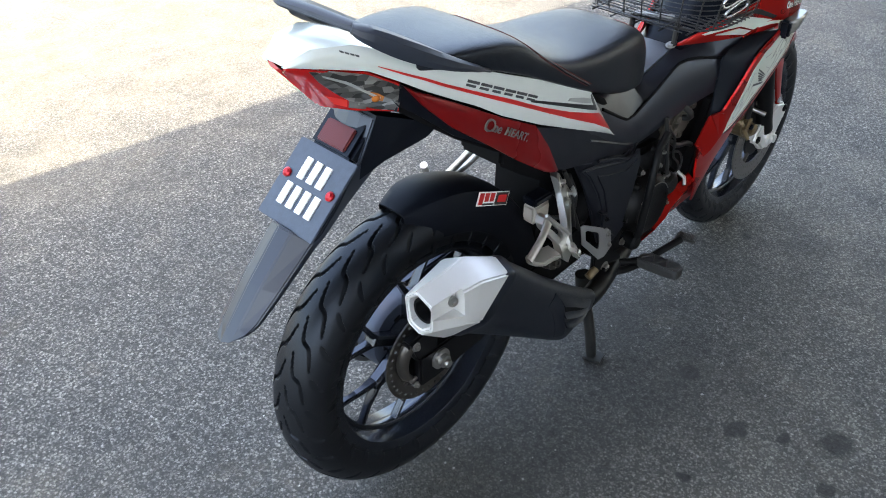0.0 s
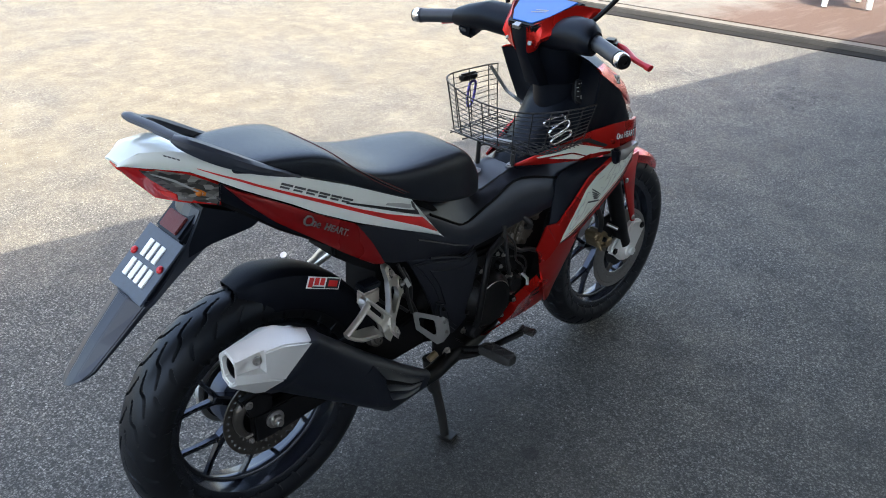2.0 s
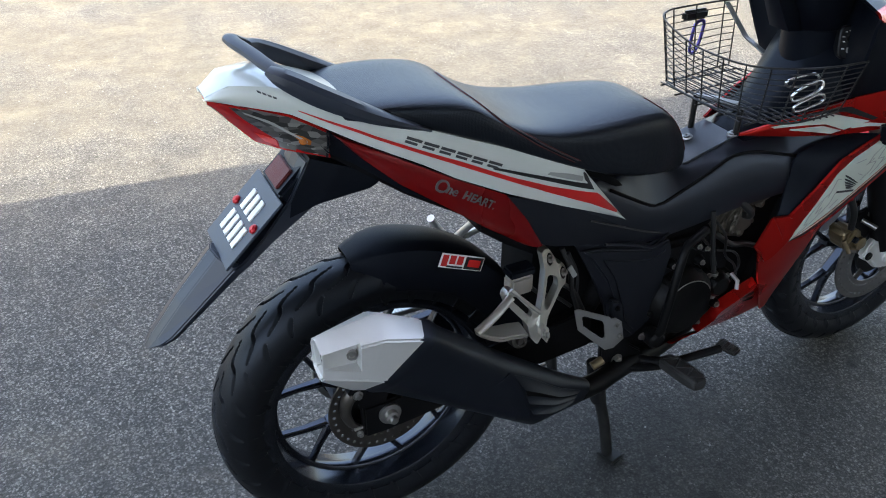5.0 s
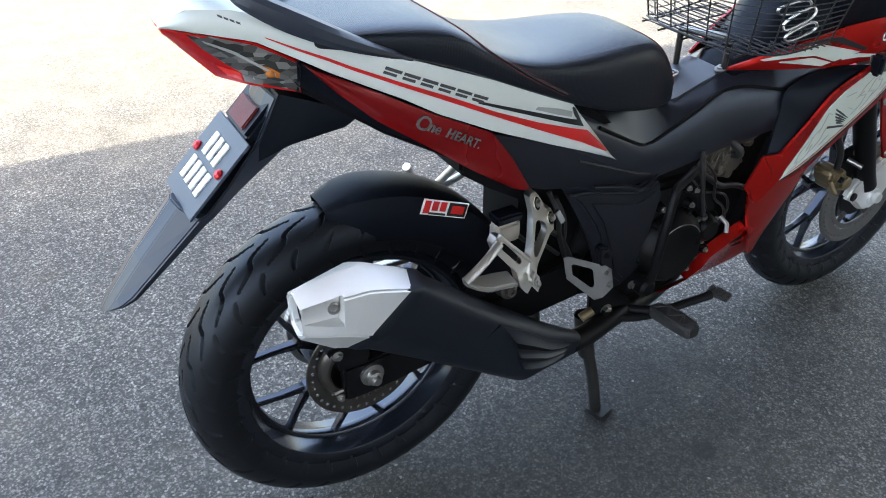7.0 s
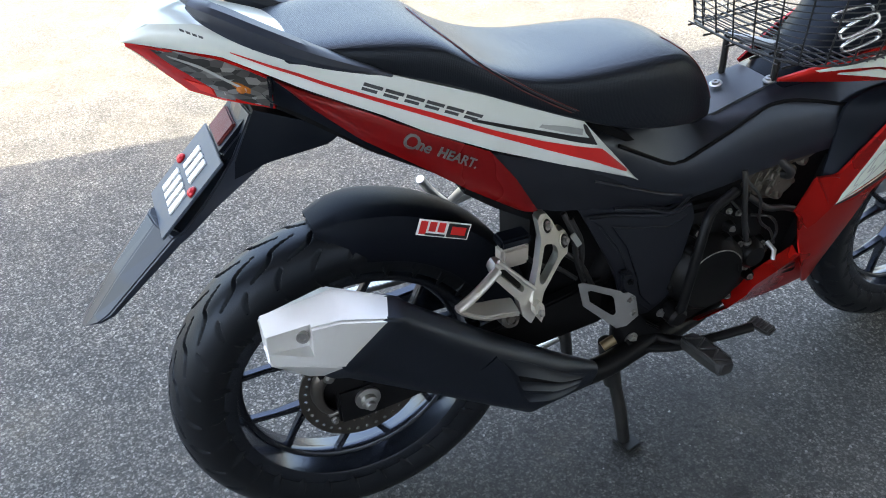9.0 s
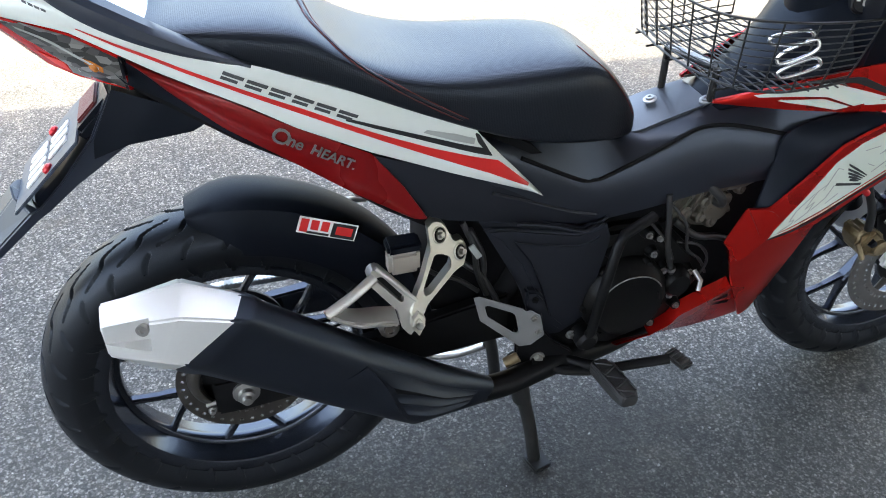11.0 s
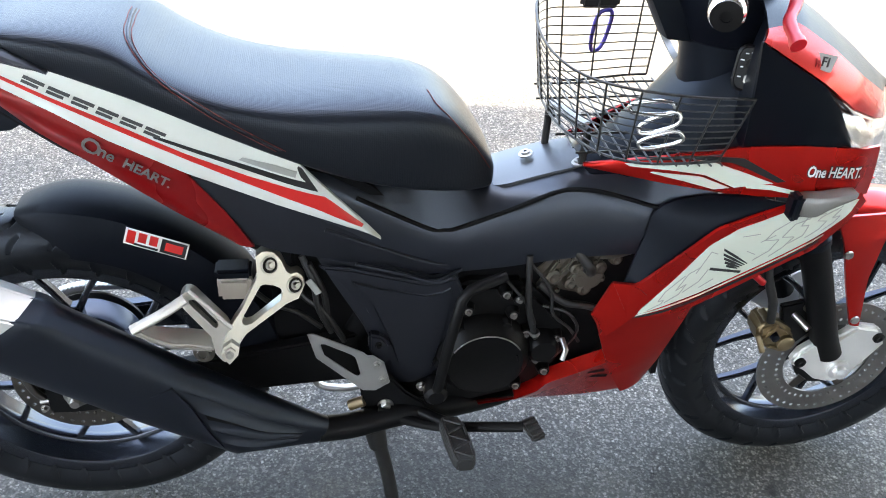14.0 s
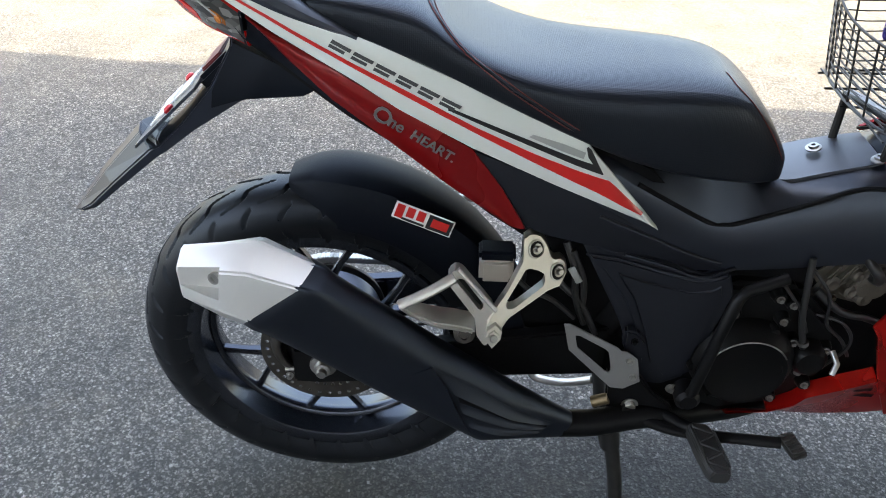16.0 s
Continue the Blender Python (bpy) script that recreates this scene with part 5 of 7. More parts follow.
def inner_shield():
    rows = [(0.775, 0.684, 0.040, 0.676, 0.046, 0.672), (0.82, 0.712, 0.046, 0.700, 0.062, 0.686), (0.865, 0.752, 0.054, 0.735, 0.080, 0.700), (0.905, 0.800, 0.062, 0.775, 0.092, 0.715), (0.945, 0.846, 0.076, 0.820, 0.103, 0.732), (0.985, 0.872, 0.090, 0.845, 0.112, 0.742), (1.06, 0.872, 0.095, 0.835, 0.126, 0.745), (1.13, 0.80, 0.08, 0.79, 0.122, 0.745)]
    rings = []
    for x, mz, ay, az, ey, ez in rows:
        h = [(0, mz), (ay * 0.5, mz - 0.002), (ay, az), (ey, ez), (ey * 0.9, ez - 0.03)]
        rings.append([(x, -y, z) for y, z in h] + [(x, y, z) for y, z in h[:0:-1]])
    return loft(rings)


part("inner_shield", inner_shield(), BLACK_PLASTIC, BIKE, "black inner leg shield rising to the steering head")

WING_TOP = [(0.817, -0.138, 0.537), (0.852, -0.146, 0.537), (0.900, -0.151, 0.588), (0.950, -0.153, 0.640), (1.000, -0.154, 0.662), (1.054, -0.153, 0.680), (1.110, -0.146, 0.692), (1.150, -0.135, 0.698)]
WING_LOW = [(0.846, -0.150, 0.478), (0.890, -0.153, 0.481), (0.934, -0.154, 0.494), (0.985, -0.154, 0.524), (1.033, -0.154, 0.555), (1.107, -0.152, 0.597), (1.150, -0.146, 0.640), (1.178, -0.132, 0.668)]


def wing_y(x):
    return float(np.interp(x, [0.82, 0.86, 0.93, 1.06, 1.11, 1.17], [-0.141, -0.150, -0.155, -0.1555, -0.151, -0.134]))


for side in (1, -1):
    wing = part("front_fairing", ribbon(WING_TOP, WING_LOW, 0.006, 48, 7, 0.002, side=side), RED, BIKE, "red front fairing with a white graphic panel")
    decal([(0.858, 0.490), (0.900, 0.548), (0.943, 0.614), (0.979, 0.641), (1.053, 0.672), (1.110, 0.678), (1.160, 0.676)], [(0.860, 0.4865), (0.900, 0.505), (0.944, 0.527), (1.000, 0.560), (1.062, 0.596), (1.115, 0.630), (1.150, 0.659)], wing_y, MINT, "white_graphic", wing, 0.002, side, 48, 7)
    decal([(0.856, 0.4840), (0.900, 0.5010), (0.944, 0.5225), (1.000, 0.5555), (1.062, 0.5915), (1.115, 0.6255)], [(0.856, 0.4820), (0.900, 0.4985), (0.944, 0.5200), (1.000, 0.5530), (1.062, 0.5890), (1.115, 0.6230)], wing_y, MINT, "white_pinstripe", wing, 0.002, side, 30, 3)
    decal([(0.850, 0.4795), (0.900, 0.4945), (0.944, 0.5155), (1.000, 0.5480), (1.062, 0.5845), (1.110, 0.6160)], [(0.850, 0.4760), (0.900, 0.4905), (0.944, 0.5110), (1.000, 0.5435), (1.062, 0.5800), (1.110, 0.6115)], wing_y, PRINT_BLACK, "black_pinstripe", wing, 0.002, side, 30, 3)
    # faint outlined shapes printed on the white
    rnd = random.Random(3)
    low_z = lambda x: float(np.interp(x, [0.860, 0.900, 0.944, 1.000, 1.062, 1.115, 1.150], [0.4865, 0.505, 0.527, 0.560, 0.596, 0.630, 0.659]))
    top_z = lambda x: float(np.interp(x, [0.858, 0.900, 0.943, 0.979, 1.053, 1.110, 1.160], [0.490, 0.548, 0.614, 0.641, 0.672, 0.678, 0.676]))
    for k in range(11):
        x, f = 0.872 + 0.0235 * k, rnd.uniform(0.10, 0.25)
        pts = []
        for dx, df in ((0, 0), (0.018, 0.05), (0.026, 0.22), (0.012, 0.30), (0.024, 0.48), (0.046, 0.50)):
            pts.append((x + dx * rnd.uniform(0.8, 1.2), min(0.92, f + df * rnd.uniform(0.9, 1.3))))
        for (x0, f0), (x1, f1) in zip(pts, pts[1:]):
            if max(x0, x1) > 1.135 or 0.945 < x0 < 1.005 and f0 < 0.75:
                continue
            a, b = (low_z(q) + (top_z(q) - low_z(q)) * v for q, v in ((x0, f0), (x1, f1)))
            d = Vector((x1 - x0, 0, b - a)).normalized() * 0.0006
            decal([(x0 - d.z, a + d.x), (x1 - d.z, b + d.x)], [(x0 + d.z, a - d.x), (x1 + d.z, b - d.x)], wing_y, PRINT_LIGHT, "outline_print", wing, 0.0032, side, 5, 2)
    # plain feathered emblem
    for k, (x0, z0) in enumerate(((0.9645, 0.6085), (0.9655, 0.6000), (0.9680, 0.5925), (0.9710, 0.5855), (0.9750, 0.5790))):
        x1, z1 = 1.0070 - 0.0032 * k, 0.5810 - 0.0021 * k
        decal([(x0, z0), ((x0 + x1) / 2, (z0 + z1) / 2 + 0.0012), (x1, z1)], [(x0 + 0.0008, z0 - 0.0042), ((x0 + x1) / 2 - 0.001, (z0 + z1) / 2 - 0.0030), (x1 - 0.0008, z1 - 0.0014)], wing_y, PRINT_BLACK, "emblem_feather", wing, 0.0032, side, 8, 3)
    decal([(0.952, 0.5745), (1.001, 0.5672)], [(0.951, 0.5700), (1.000, 0.5630)], wing_y, PRINT_BLACK, "emblem_bar", wing, 0.0032, side, 6, 3)
    part("fairing_lower", ribbon([(0.806, -0.128, 0.456), (0.834, -0.118, 0.381), (0.856, -0.116, 0.328), (0.890, -0.098, 0.266)], [(0.948, -0.148, 0.500), (0.944, -0.122, 0.410), (0.941, -0.099, 0.338), (0.928, -0.084, 0.274)], 0.005, 24, 8, 0.003, side=side), RED, BIKE, "red lower fairing")
    part("fairing_edge", ribbon([(0.799, -0.122, 0.463), (0.818, -0.134, 0.536), (0.852, -0.149, 0.535), (0.868, -0.152, 0.522)], [(0.824, -0.134, 0.430), (0.832, -0.143, 0.446), (0.842, -0.149, 0.466), (0.856, -0.1525, 0.484)], 0.004, 16, 5, 0.002, side=side), RED, BIKE, "bright red fairing corner")
    belly = part("belly_pan", ribbon([(0.640, -0.108, 0.264), (0.700, -0.112, 0.276), (0.735, -0.116, 0.296), (0.750, -0.116, 0.314), (0.800, -0.116, 0.334), (0.849, -0.112, 0.352), (0.917, -0.090, 0.280)], [(0.640, -0.090, 0.254), (0.700, -0.080, 0.244), (0.741, -0.072, 0.236), (0.770, -0.068, 0.232), (0.811, -0.066, 0.230), (0.87, -0.068, 0.237), (0.914, -0.076, 0.254)], 0.005, 34, 6, 0.002, side=side), RED, BIKE, "red belly pan")
    part("belly_ledge", ribbon([(0.700, -0.092, 0.284), (0.735, -0.094, 0.306), (0.752, -0.094, 0.328), (0.800, -0.096, 0.350), (0.840, -0.098, 0.368)], [(0.700, -0.112, 0.276), (0.735, -0.116, 0.296), (0.750, -0.116, 0.314), (0.800, -0.116, 0.334), (0.845, -0.114, 0.352)], 0.004, 20, 3, side=side, out=(0, -0.4, 0.9)), RED, belly)
    for k in range(2):
        x, z = 0.818 + 0.010 * k, 0.326 - 0.019 * k
        decal([(x, z), (x + 0.014, z + 0.003), (x + 0.032, z + 0.003)], [(x + 0.002, z - 0.002), (x + 0.014, z - 0.006), (x + 0.032, z - 0.006)], lambda q: -0.1, DARK_CORE, "belly_vent", belly, 0.0016, side, 10, 3)
    strip = part("front_side_panel", ribbon([(0.770, -0.051, 0.692), (0.876, -0.090, 0.724), (0.975, -0.114, 0.750), (1.044, -0.138, 0.764), (1.132, -0.142, 0.760), (1.170, -0.125, 0.755)], [(0.770, -0.050, 0.687), (0.876, -0.090, 0.681), (0.984, -0.118, 0.674), (1.06, -0.147, 0.686), (1.135, -0.146, 0.681), (1.175, -0.130, 0.680)], 0.005, 40, 6, 0.0025, side=side), RED, BIKE, "red front side panel with white wedges")
    near_strip = strip if side == 1 else near_strip
    sy = lambda x: float(np.interp(x, [0.77, 0.876, 0.98, 1.065], [-0.053, -0.093, -0.119, -0.151]))
    decal([(0.823, 0.7040), (0.871, 0.7120), (0.929, 0.7260), (1.021, 0.7030)], [(0.830, 0.7010), (0.880, 0.7045), (0.930, 0.7030), (0.974, 0.6870)], sy, MINT, "white_wedge", strip, 0.002, side)
    decal([(0.862, 0.6985), (0.926, 0.6995), (0.968, 0.6860)], [(0.858, 0.6965), (0.905, 0.6890), (0.948, 0.6805)], sy, MINT, "white_wedge", strip, 0.003, side)
    decal([(0.985, 0.6950), (1.020, 0.6995), (1.055, 0.6960)], [(0.990, 0.6890), (1.020, 0.6920), (1.055, 0.6900)], sy, MINT, "white_wedge", strip, 0.002, side)
    decal([(0.835, 0.7130), (0.900, 0.7290), (0.975, 0.7350), (1.035, 0.7090)], [(0.835, 0.7105), (0.905, 0.7240), (0.965, 0.7260), (1.025, 0.7050)], sy, PRINT_BLACK, "black_chevron", strip, 0.002, side)
    part("upper_side_cowl", ribbon([(0.926, -0.165, 0.921), (0.996, -0.156, 0.881), (1.038, -0.150, 0.857), (1.080, -0.144, 0.815), (1.114, -0.138, 0.765)], [(0.972, -0.112, 0.750), (1.000, -0.118, 0.754), (1.044, -0.137, 0.765), (1.080, -0.141, 0.764), (1.112, -0.139, 0.762)], 0.006, 24, 6, 0.004, side=side), BLACK_PLASTIC, BIKE, "black cowl side between the headlight and the column")
    part("inner_panel", ribbon([(0.985, -0.116, 0.678), (0.880, -0.110, 0.655), (0.858, -0.115, 0.600), (0.838, -0.124, 0.512)], [(1.050, -0.146, 0.676), (0.950, -0.143, 0.632), (0.905, -0.143, 0.575), (0.858, -0.143, 0.520)], 0.004, 24, 6, 0.003, side=side, curve=True), BLACK_PLASTIC, BIKE)
    cowl = part("headlight_cowl", ribbon([(0.928, -0.164, 0.922), (0.998, -0.155, 0.883), (1.040, -0.149, 0.859), (1.100, -0.137, 0.818), (1.160, -0.108, 0.790), (1.215, -0.055, 0.765)], [(0.942, -0.140, 0.930), (0.993, -0.120, 0.930), (1.058, -0.115, 0.893), (1.118, -0.108, 0.852), (1.180, -0.075, 0.815), (1.240, 0.0, 0.790)], 0.005, 30, 7, 0.003, out=(0.1, -0.7, 0.6), side=side), RED, BIKE, "red headlight cowl")
    near_cowl = cowl if side == 1 else near_cowl
    part("cowl_top", ribbon([(0.942, -0.140, 0.930), (0.993, -0.120, 0.930), (1.058, -0.115, 0.893), (1.118, -0.108, 0.852), (1.180, -0.075, 0.815), (1.240, 0.0, 0.790)], [(0.985, 0.0, 0.935), (1.03, 0.0, 0.935), (1.08, 0.0, 0.908), (1.14, 0.0, 0.868), (1.19, 0.0, 0.830), (1.241, 0.002, 0.791)], 0.005, 20, 5, 0.008, out=(0.2, 0, 1), side=side), BLACK_PLASTIC, BIKE)
    part("headlight", ribbon([(1.060, -0.126, 0.838), (1.134, -0.120, 0.794), (1.212, -0.058, 0.762)], [(1.112, -0.141, 0.770), (1.160, -0.125, 0.745), (1.220, -0.058, 0.720)], 0.006, 16, 5, 0.008, side=side), CLEAR_LENS, BIKE, "clear headlight lens")
    part("headlight_bowl", ribbon([(1.058, -0.110, 0.832), (1.130, -0.105, 0.788), (1.205, -0.048, 0.758)], [(1.105, -0.122, 0.772), (1.150, -0.110, 0.748), (1.212, -0.048, 0.722)], 0.004, 16, 5, -0.012, side=side), BOWL, BIKE)
    ind = part("front_indicator", ribbon([(1.045, -0.158, 0.694), (1.080, -0.172, 0.700), (1.135, -0.165, 0.702)], [(1.045, -0.158, 0.664), (1.075, -0.172, 0.668), (1.120, -0.165, 0.690)], 0.02, 10, 4, 0.006, side=side), SMOKED, BIKE, "frosted front indicator")
    part("indicator_base", box(1.048, side * -0.158, 0.680, 0.018, 0.026, 0.042, 0.006), BLACK_PLASTIC, ind)

outline_text = lettering("One HEART.", 0.0225, (1.0585, -0.1565, 0.7205), (0.073, -0.003, -0.003), (0.0, 0, 1), PRINT_BLACK, BIKE, "black outline of the lettering", squeeze=0.68, onto=near_strip, bold=0.0016, lift=0.0008)
front_text = lettering("One HEART.", 0.0225, (1.0585, -0.1545, 0.7205), (0.073, -0.003, -0.003), (0.0, 0, 1), PRINT_WHITE, BIKE, "white lettering on the front side panel", squeeze=0.68, onto=near_strip, bold=0.0004, lift=0.0018)
part("cowl_badge", ribbon([(1.016, -0.1345, 0.8985), (1.054, -0.1310, 0.8900)], [(1.006, -0.1475, 0.8830), (1.042, -0.1440, 0.8740)], 0.0022, 5, 3, out=(0.1, -0.7, 0.6)), PRINT_LIGHT, BIKE, "pale badge on the cowl")
lettering("FI", 0.0185, (1.0215, -0.1484, 0.8848), (0.036, 0.0035, -0.0088), (0.010, 0.0130, 0.0155), PRINT_BLACK, BIKE, "dark lettering on the cowl badge", shear=0.2, thick=0.0008)


# steering column cover, ignition lock
def oval(cx, cy, rx, ry, z, n=24):
    return [(cx + rx * math.cos(2 * math.pi * k / n), cy + ry * math.sin(2 * math.pi * k / n), z) for k in range(n)]


column = part("steering_cover", loft([oval(1.000, 0, 0.092, 0.074, 0.76), oval(0.990, 0, 0.084, 0.066, 0.82), oval(0.976, 0, 0.078, 0.061, 0.868), oval(0.974, 0, 0.080, 0.064, 0.871), oval(0.950, 0, 0.080, 0.066, 0.93), oval(0.920, 0, 0.074, 0.070, 0.985), oval(0.905, 0, 0.062, 0.064, 1.01)]), BLACK_PLASTIC, BIKE, "black steering column cover")
LOCK_N = Vector((-0.45, -0.85, 0.25)).normalized()
LOCK_U = Vector((0.88, -0.47, 0)).normalized()
LOCK_V = LOCK_U.cross(LOCK_N)
LOCK_V = LOCK_V if LOCK_V.z > 0 else -LOCK_V
LOCK_C = Vector((0.964, -0.084, 0.853))


def lock_ring(w, h, d, r=0.013, n=6):
    pts = []
    for cx, cy, a0 in ((w - r, h - r, 0), (r - w, h - r, 90), (r - w, r - h, 180), (w - r, r - h, 270)):
        for k in range(n + 1):
            a = radians(a0 + 90 * k / n)
            pts.append(LOCK_C + LOCK_U * (cx + r * math.cos(a)) + LOCK_V * (cy + r * math.sin(a)) + LOCK_N * d)
    return pts


lock = part("ignition_panel", loft([lock_ring(0.019, 0.031, -0.02), lock_ring(0.019, 0.031, 0.0), lock_ring(0.0165, 0.0285, 0.0025), lock_ring(0.0155, 0.0275, 0.0012)]), BLACK_GLOSS, BIKE, "black ignition lock panel with white marks")
part("key_slot", turned([(0, 0), (0.0075, 0), (0.0075, 0.004), (0.005, 0.004), (0.005, 0.002), (0, 0.002)], LOCK_C - LOCK_V * 0.014 + LOCK_U * 0.003, LOCK_N, 6), STEEL, lock)
part("lock_knob", turned([(0, 0), (0.0065, 0), (0.0065, 0.0035), (0.003, 0.0035), (0.003, 0.002), (0, 0.002)], LOCK_C + LOCK_V * 0.007, LOCK_N, 20), ENGINE_BLACK, lock)
for u, v, w in ((-0.007, 0.019, 0.004), (0.000, 0.021, 0.004), (-0.011, 0.010, 0.005), (0.010, 0.010, 0.005), (-0.010, 0.001, 0.004), (0.009, 0.000, 0.004), (-0.010, -0.012, 0.005)):
    bar = [LOCK_C + LOCK_U * (u + a * w / 2) + LOCK_V * (v + b * 0.0008) for a, b in ((-1, -1), (1, -1), (1, 1), (-1, 1))]
    part("mark", loft([[q + LOCK_N * 0.0010 for q in bar], [q + LOCK_N * 0.0018 for q in bar]]), PRINT_WHITE, lock)


# handlebar
def bar_cover():
    rows = [(-0.190, 0.848, 1.014, 0.027, 0.026), (-0.182, 0.851, 1.015, 0.034, 0.034), (-0.155, 0.862, 1.018, 0.042, 0.042), (-0.11, 0.872, 1.016, 0.044, 0.042), (-0.07, 0.878, 1.008, 0.048, 0.040), (0.0, 0.882, 1.000, 0.050, 0.036), (0.07, 0.872, 1.010, 0.048, 0.040), (0.14, 0.850, 1.016, 0.042, 0.038), (0.20, 0.838, 1.006, 0.034, 0.032), (0.238, 0.834, 0.999, 0.026, 0.024)]
    return loft([[(x + rx * math.cos(2 * math.pi * k / 16), y, z + rz * math.sin(2 * math.pi * k / 16)) for k in range(16)] for y, x, z, rx, rz in rows])


part("handlebar_cover", bar_cover(), BLACK_PLASTIC, BIKE, "black handlebar cover")
for name, a, b in (("right", (0.853, -0.185, 1.015), (0.7989, -0.2978, 1.0063)), ("left", (0.835, 0.238, 0.999), (0.790, 0.345, 0.987))):
    a, b = Vector(a), Vector(b)
    grip = part("grip", tube([a, a.lerp(b, 0.02), a.lerp(b, 0.05), a.lerp(b, 0.08), a.lerp(b, 0.9), a.lerp(b, 0.92), a.lerp(b, 0.95)], lambda f: 0.0175 if 0.1 < f < 0.8 else 0.0195, 20), GRIP, BIKE, "worn blue-grey rubber grip")
    part("bar_end", turned([(0, 0), (0.0165, 0), (0.0185, 0.004), (0.0185, 0.016), (0.015, 0.021), (0.006, 0.021), (0.006, 0.017), (0, 0.017)], a.lerp(b, 0.93), b - a, 24), CHROME, grip, "polished bar end with a dark face")
    d = (b - a).normalized()
    part("bar_end_face", turned([(0, 0), (0.0155, 0), (0.0160, 0.0025), (0.006, 0.0035), (0.006, 0.001), (0, 0.001)], a.lerp(b, 0.93) + d * 0.0205, d, 24), BLACK_METAL, grip)
part("switch_box", box(0.845, 0.205, 0.985, 0.055, 0.050, 0.060, 0.010, (10, -15, 10)), BLACK_PLASTIC, BIKE, "black switch box")
for dz in (-0.012, 0.008):
    part("switch_button", box(0.817, 0.205, 0.985 + dz, 0.006, 0.020, 0.009, 0.002, (10, -15, 10)), PRINT_GREY, BIKE)
part("brake_lever", tube([(0.905, -0.200, 1.005), (0.912, -0.225, 1.000), (0.896, -0.255, 0.9945), (0.877, -0.284, 0.991), (0.864, -0.333, 0.985)], lambda f: 0.0085 - 0.002 * f if f < 0.93 else 0.0085, 12, 24, 0.7), RED_ANODISED, BIKE, "red anodised brake lever")
part("lever_perch", box(0.900, -0.195, 1.003, 0.040, 0.035, 0.030, 0.007, (0, 0, 20)), BLACK_METAL, BIKE)
part("clutch_lever", tube([(0.900, 0.225, 0.985), (0.895, 0.27, 0.975), (0.868, 0.335, 0.962)], 0.007, 10, 16, 0.7), RED_ANODISED, BIKE, "red anodised clutch lever")

# instrument, trims, mirrors
DASH_N = Vector((-0.41, 0, 0.91)).normalized()
DASH_T = Vector((0.91, 0, 0.41)).normalized()
DASH_C = Vector((0.850, 0.0, 1.050))


def dash_poly(pts, d0, d1, bevel=0.001):
    bm = bmesh.new()
    P = lambda u, v, d: DASH_C + Vector((0, -1, 0)) * u + DASH_T * v + DASH_N * d
    f = [bm.verts.new(P(u, v, d1)) for u, v in pts]
    b = [bm.verts.new(P(u, v, d0)) for u, v in pts]
    bm.faces.new(f)
    bm.faces.new(b[::-1])
    for i in range(len(pts)):
        j = (i + 1) % len(pts)
        bm.faces.new((f[i], b[i], b[j], f[j]))
    bmesh.ops.recalc_face_normals(bm, faces=bm.faces)
    if bevel:
        bmesh.ops.bevel(bm, geom=[e for e in bm.edges if e.calc_face_angle(0) > 0.5], offset=bevel, segments=2, affect="EDGES", clamp_overlap=True)
    return bm


dash = part("instrument_panel", dash_poly([(-0.100, 0.075), (-0.070, -0.005), (-0.040, -0.055), (0.040, -0.055), (0.070, -0.005), (0.100, 0.075)], -0.03, 0.0, 0.004), BLACK_GLOSS, BIKE, "blue instrument display in a black frame")
part("display", dash_poly([(-0.084, 0.066), (-0.056, -0.008), (-0.030, -0.044), (0.030, -0.044), (0.056, -0.008), (0.084, 0.066)], 0.0, 0.003), SCREEN, dash, "bright blue display glass")
part("display_line", dash_poly([(-0.004, -0.008), (0.034, 0.004), (0.036, 0.014), (0.006, 0.008), (0.002, 0.004), (0.030, 0.009), (0.029, 0.006), (-0.004, -0.004)], 0.003, 0.0036, 0), PRINT_LIGHT, dash)
part("badge", dash_poly([(-0.011, -0.070), (0.011, -0.070), (0.009, -0.054), (-0.009, -0.054)], -0.004, 0.006), STEEL, dash, "small silver badge")
part("dash_wedge", ribbon([(0.798, -0.030, 1.026), (0.806, -0.026, 0.988), (0.820, -0.018, 0.950), (0.850, -0.022, 0.90), (0.868, -0.024, 0.87)], [(0.798, 0.030, 1.026), (0.806, 0.026, 0.988), (0.820, 0.018, 0.950), (0.850, 0.022, 0.90), (0.868, 0.024, 0.87)], 0.04, 18, 5, 0.004, out=(-1, 0, 0.1)), BLACK_PLASTIC, BIKE, "black centre wedge below the display")
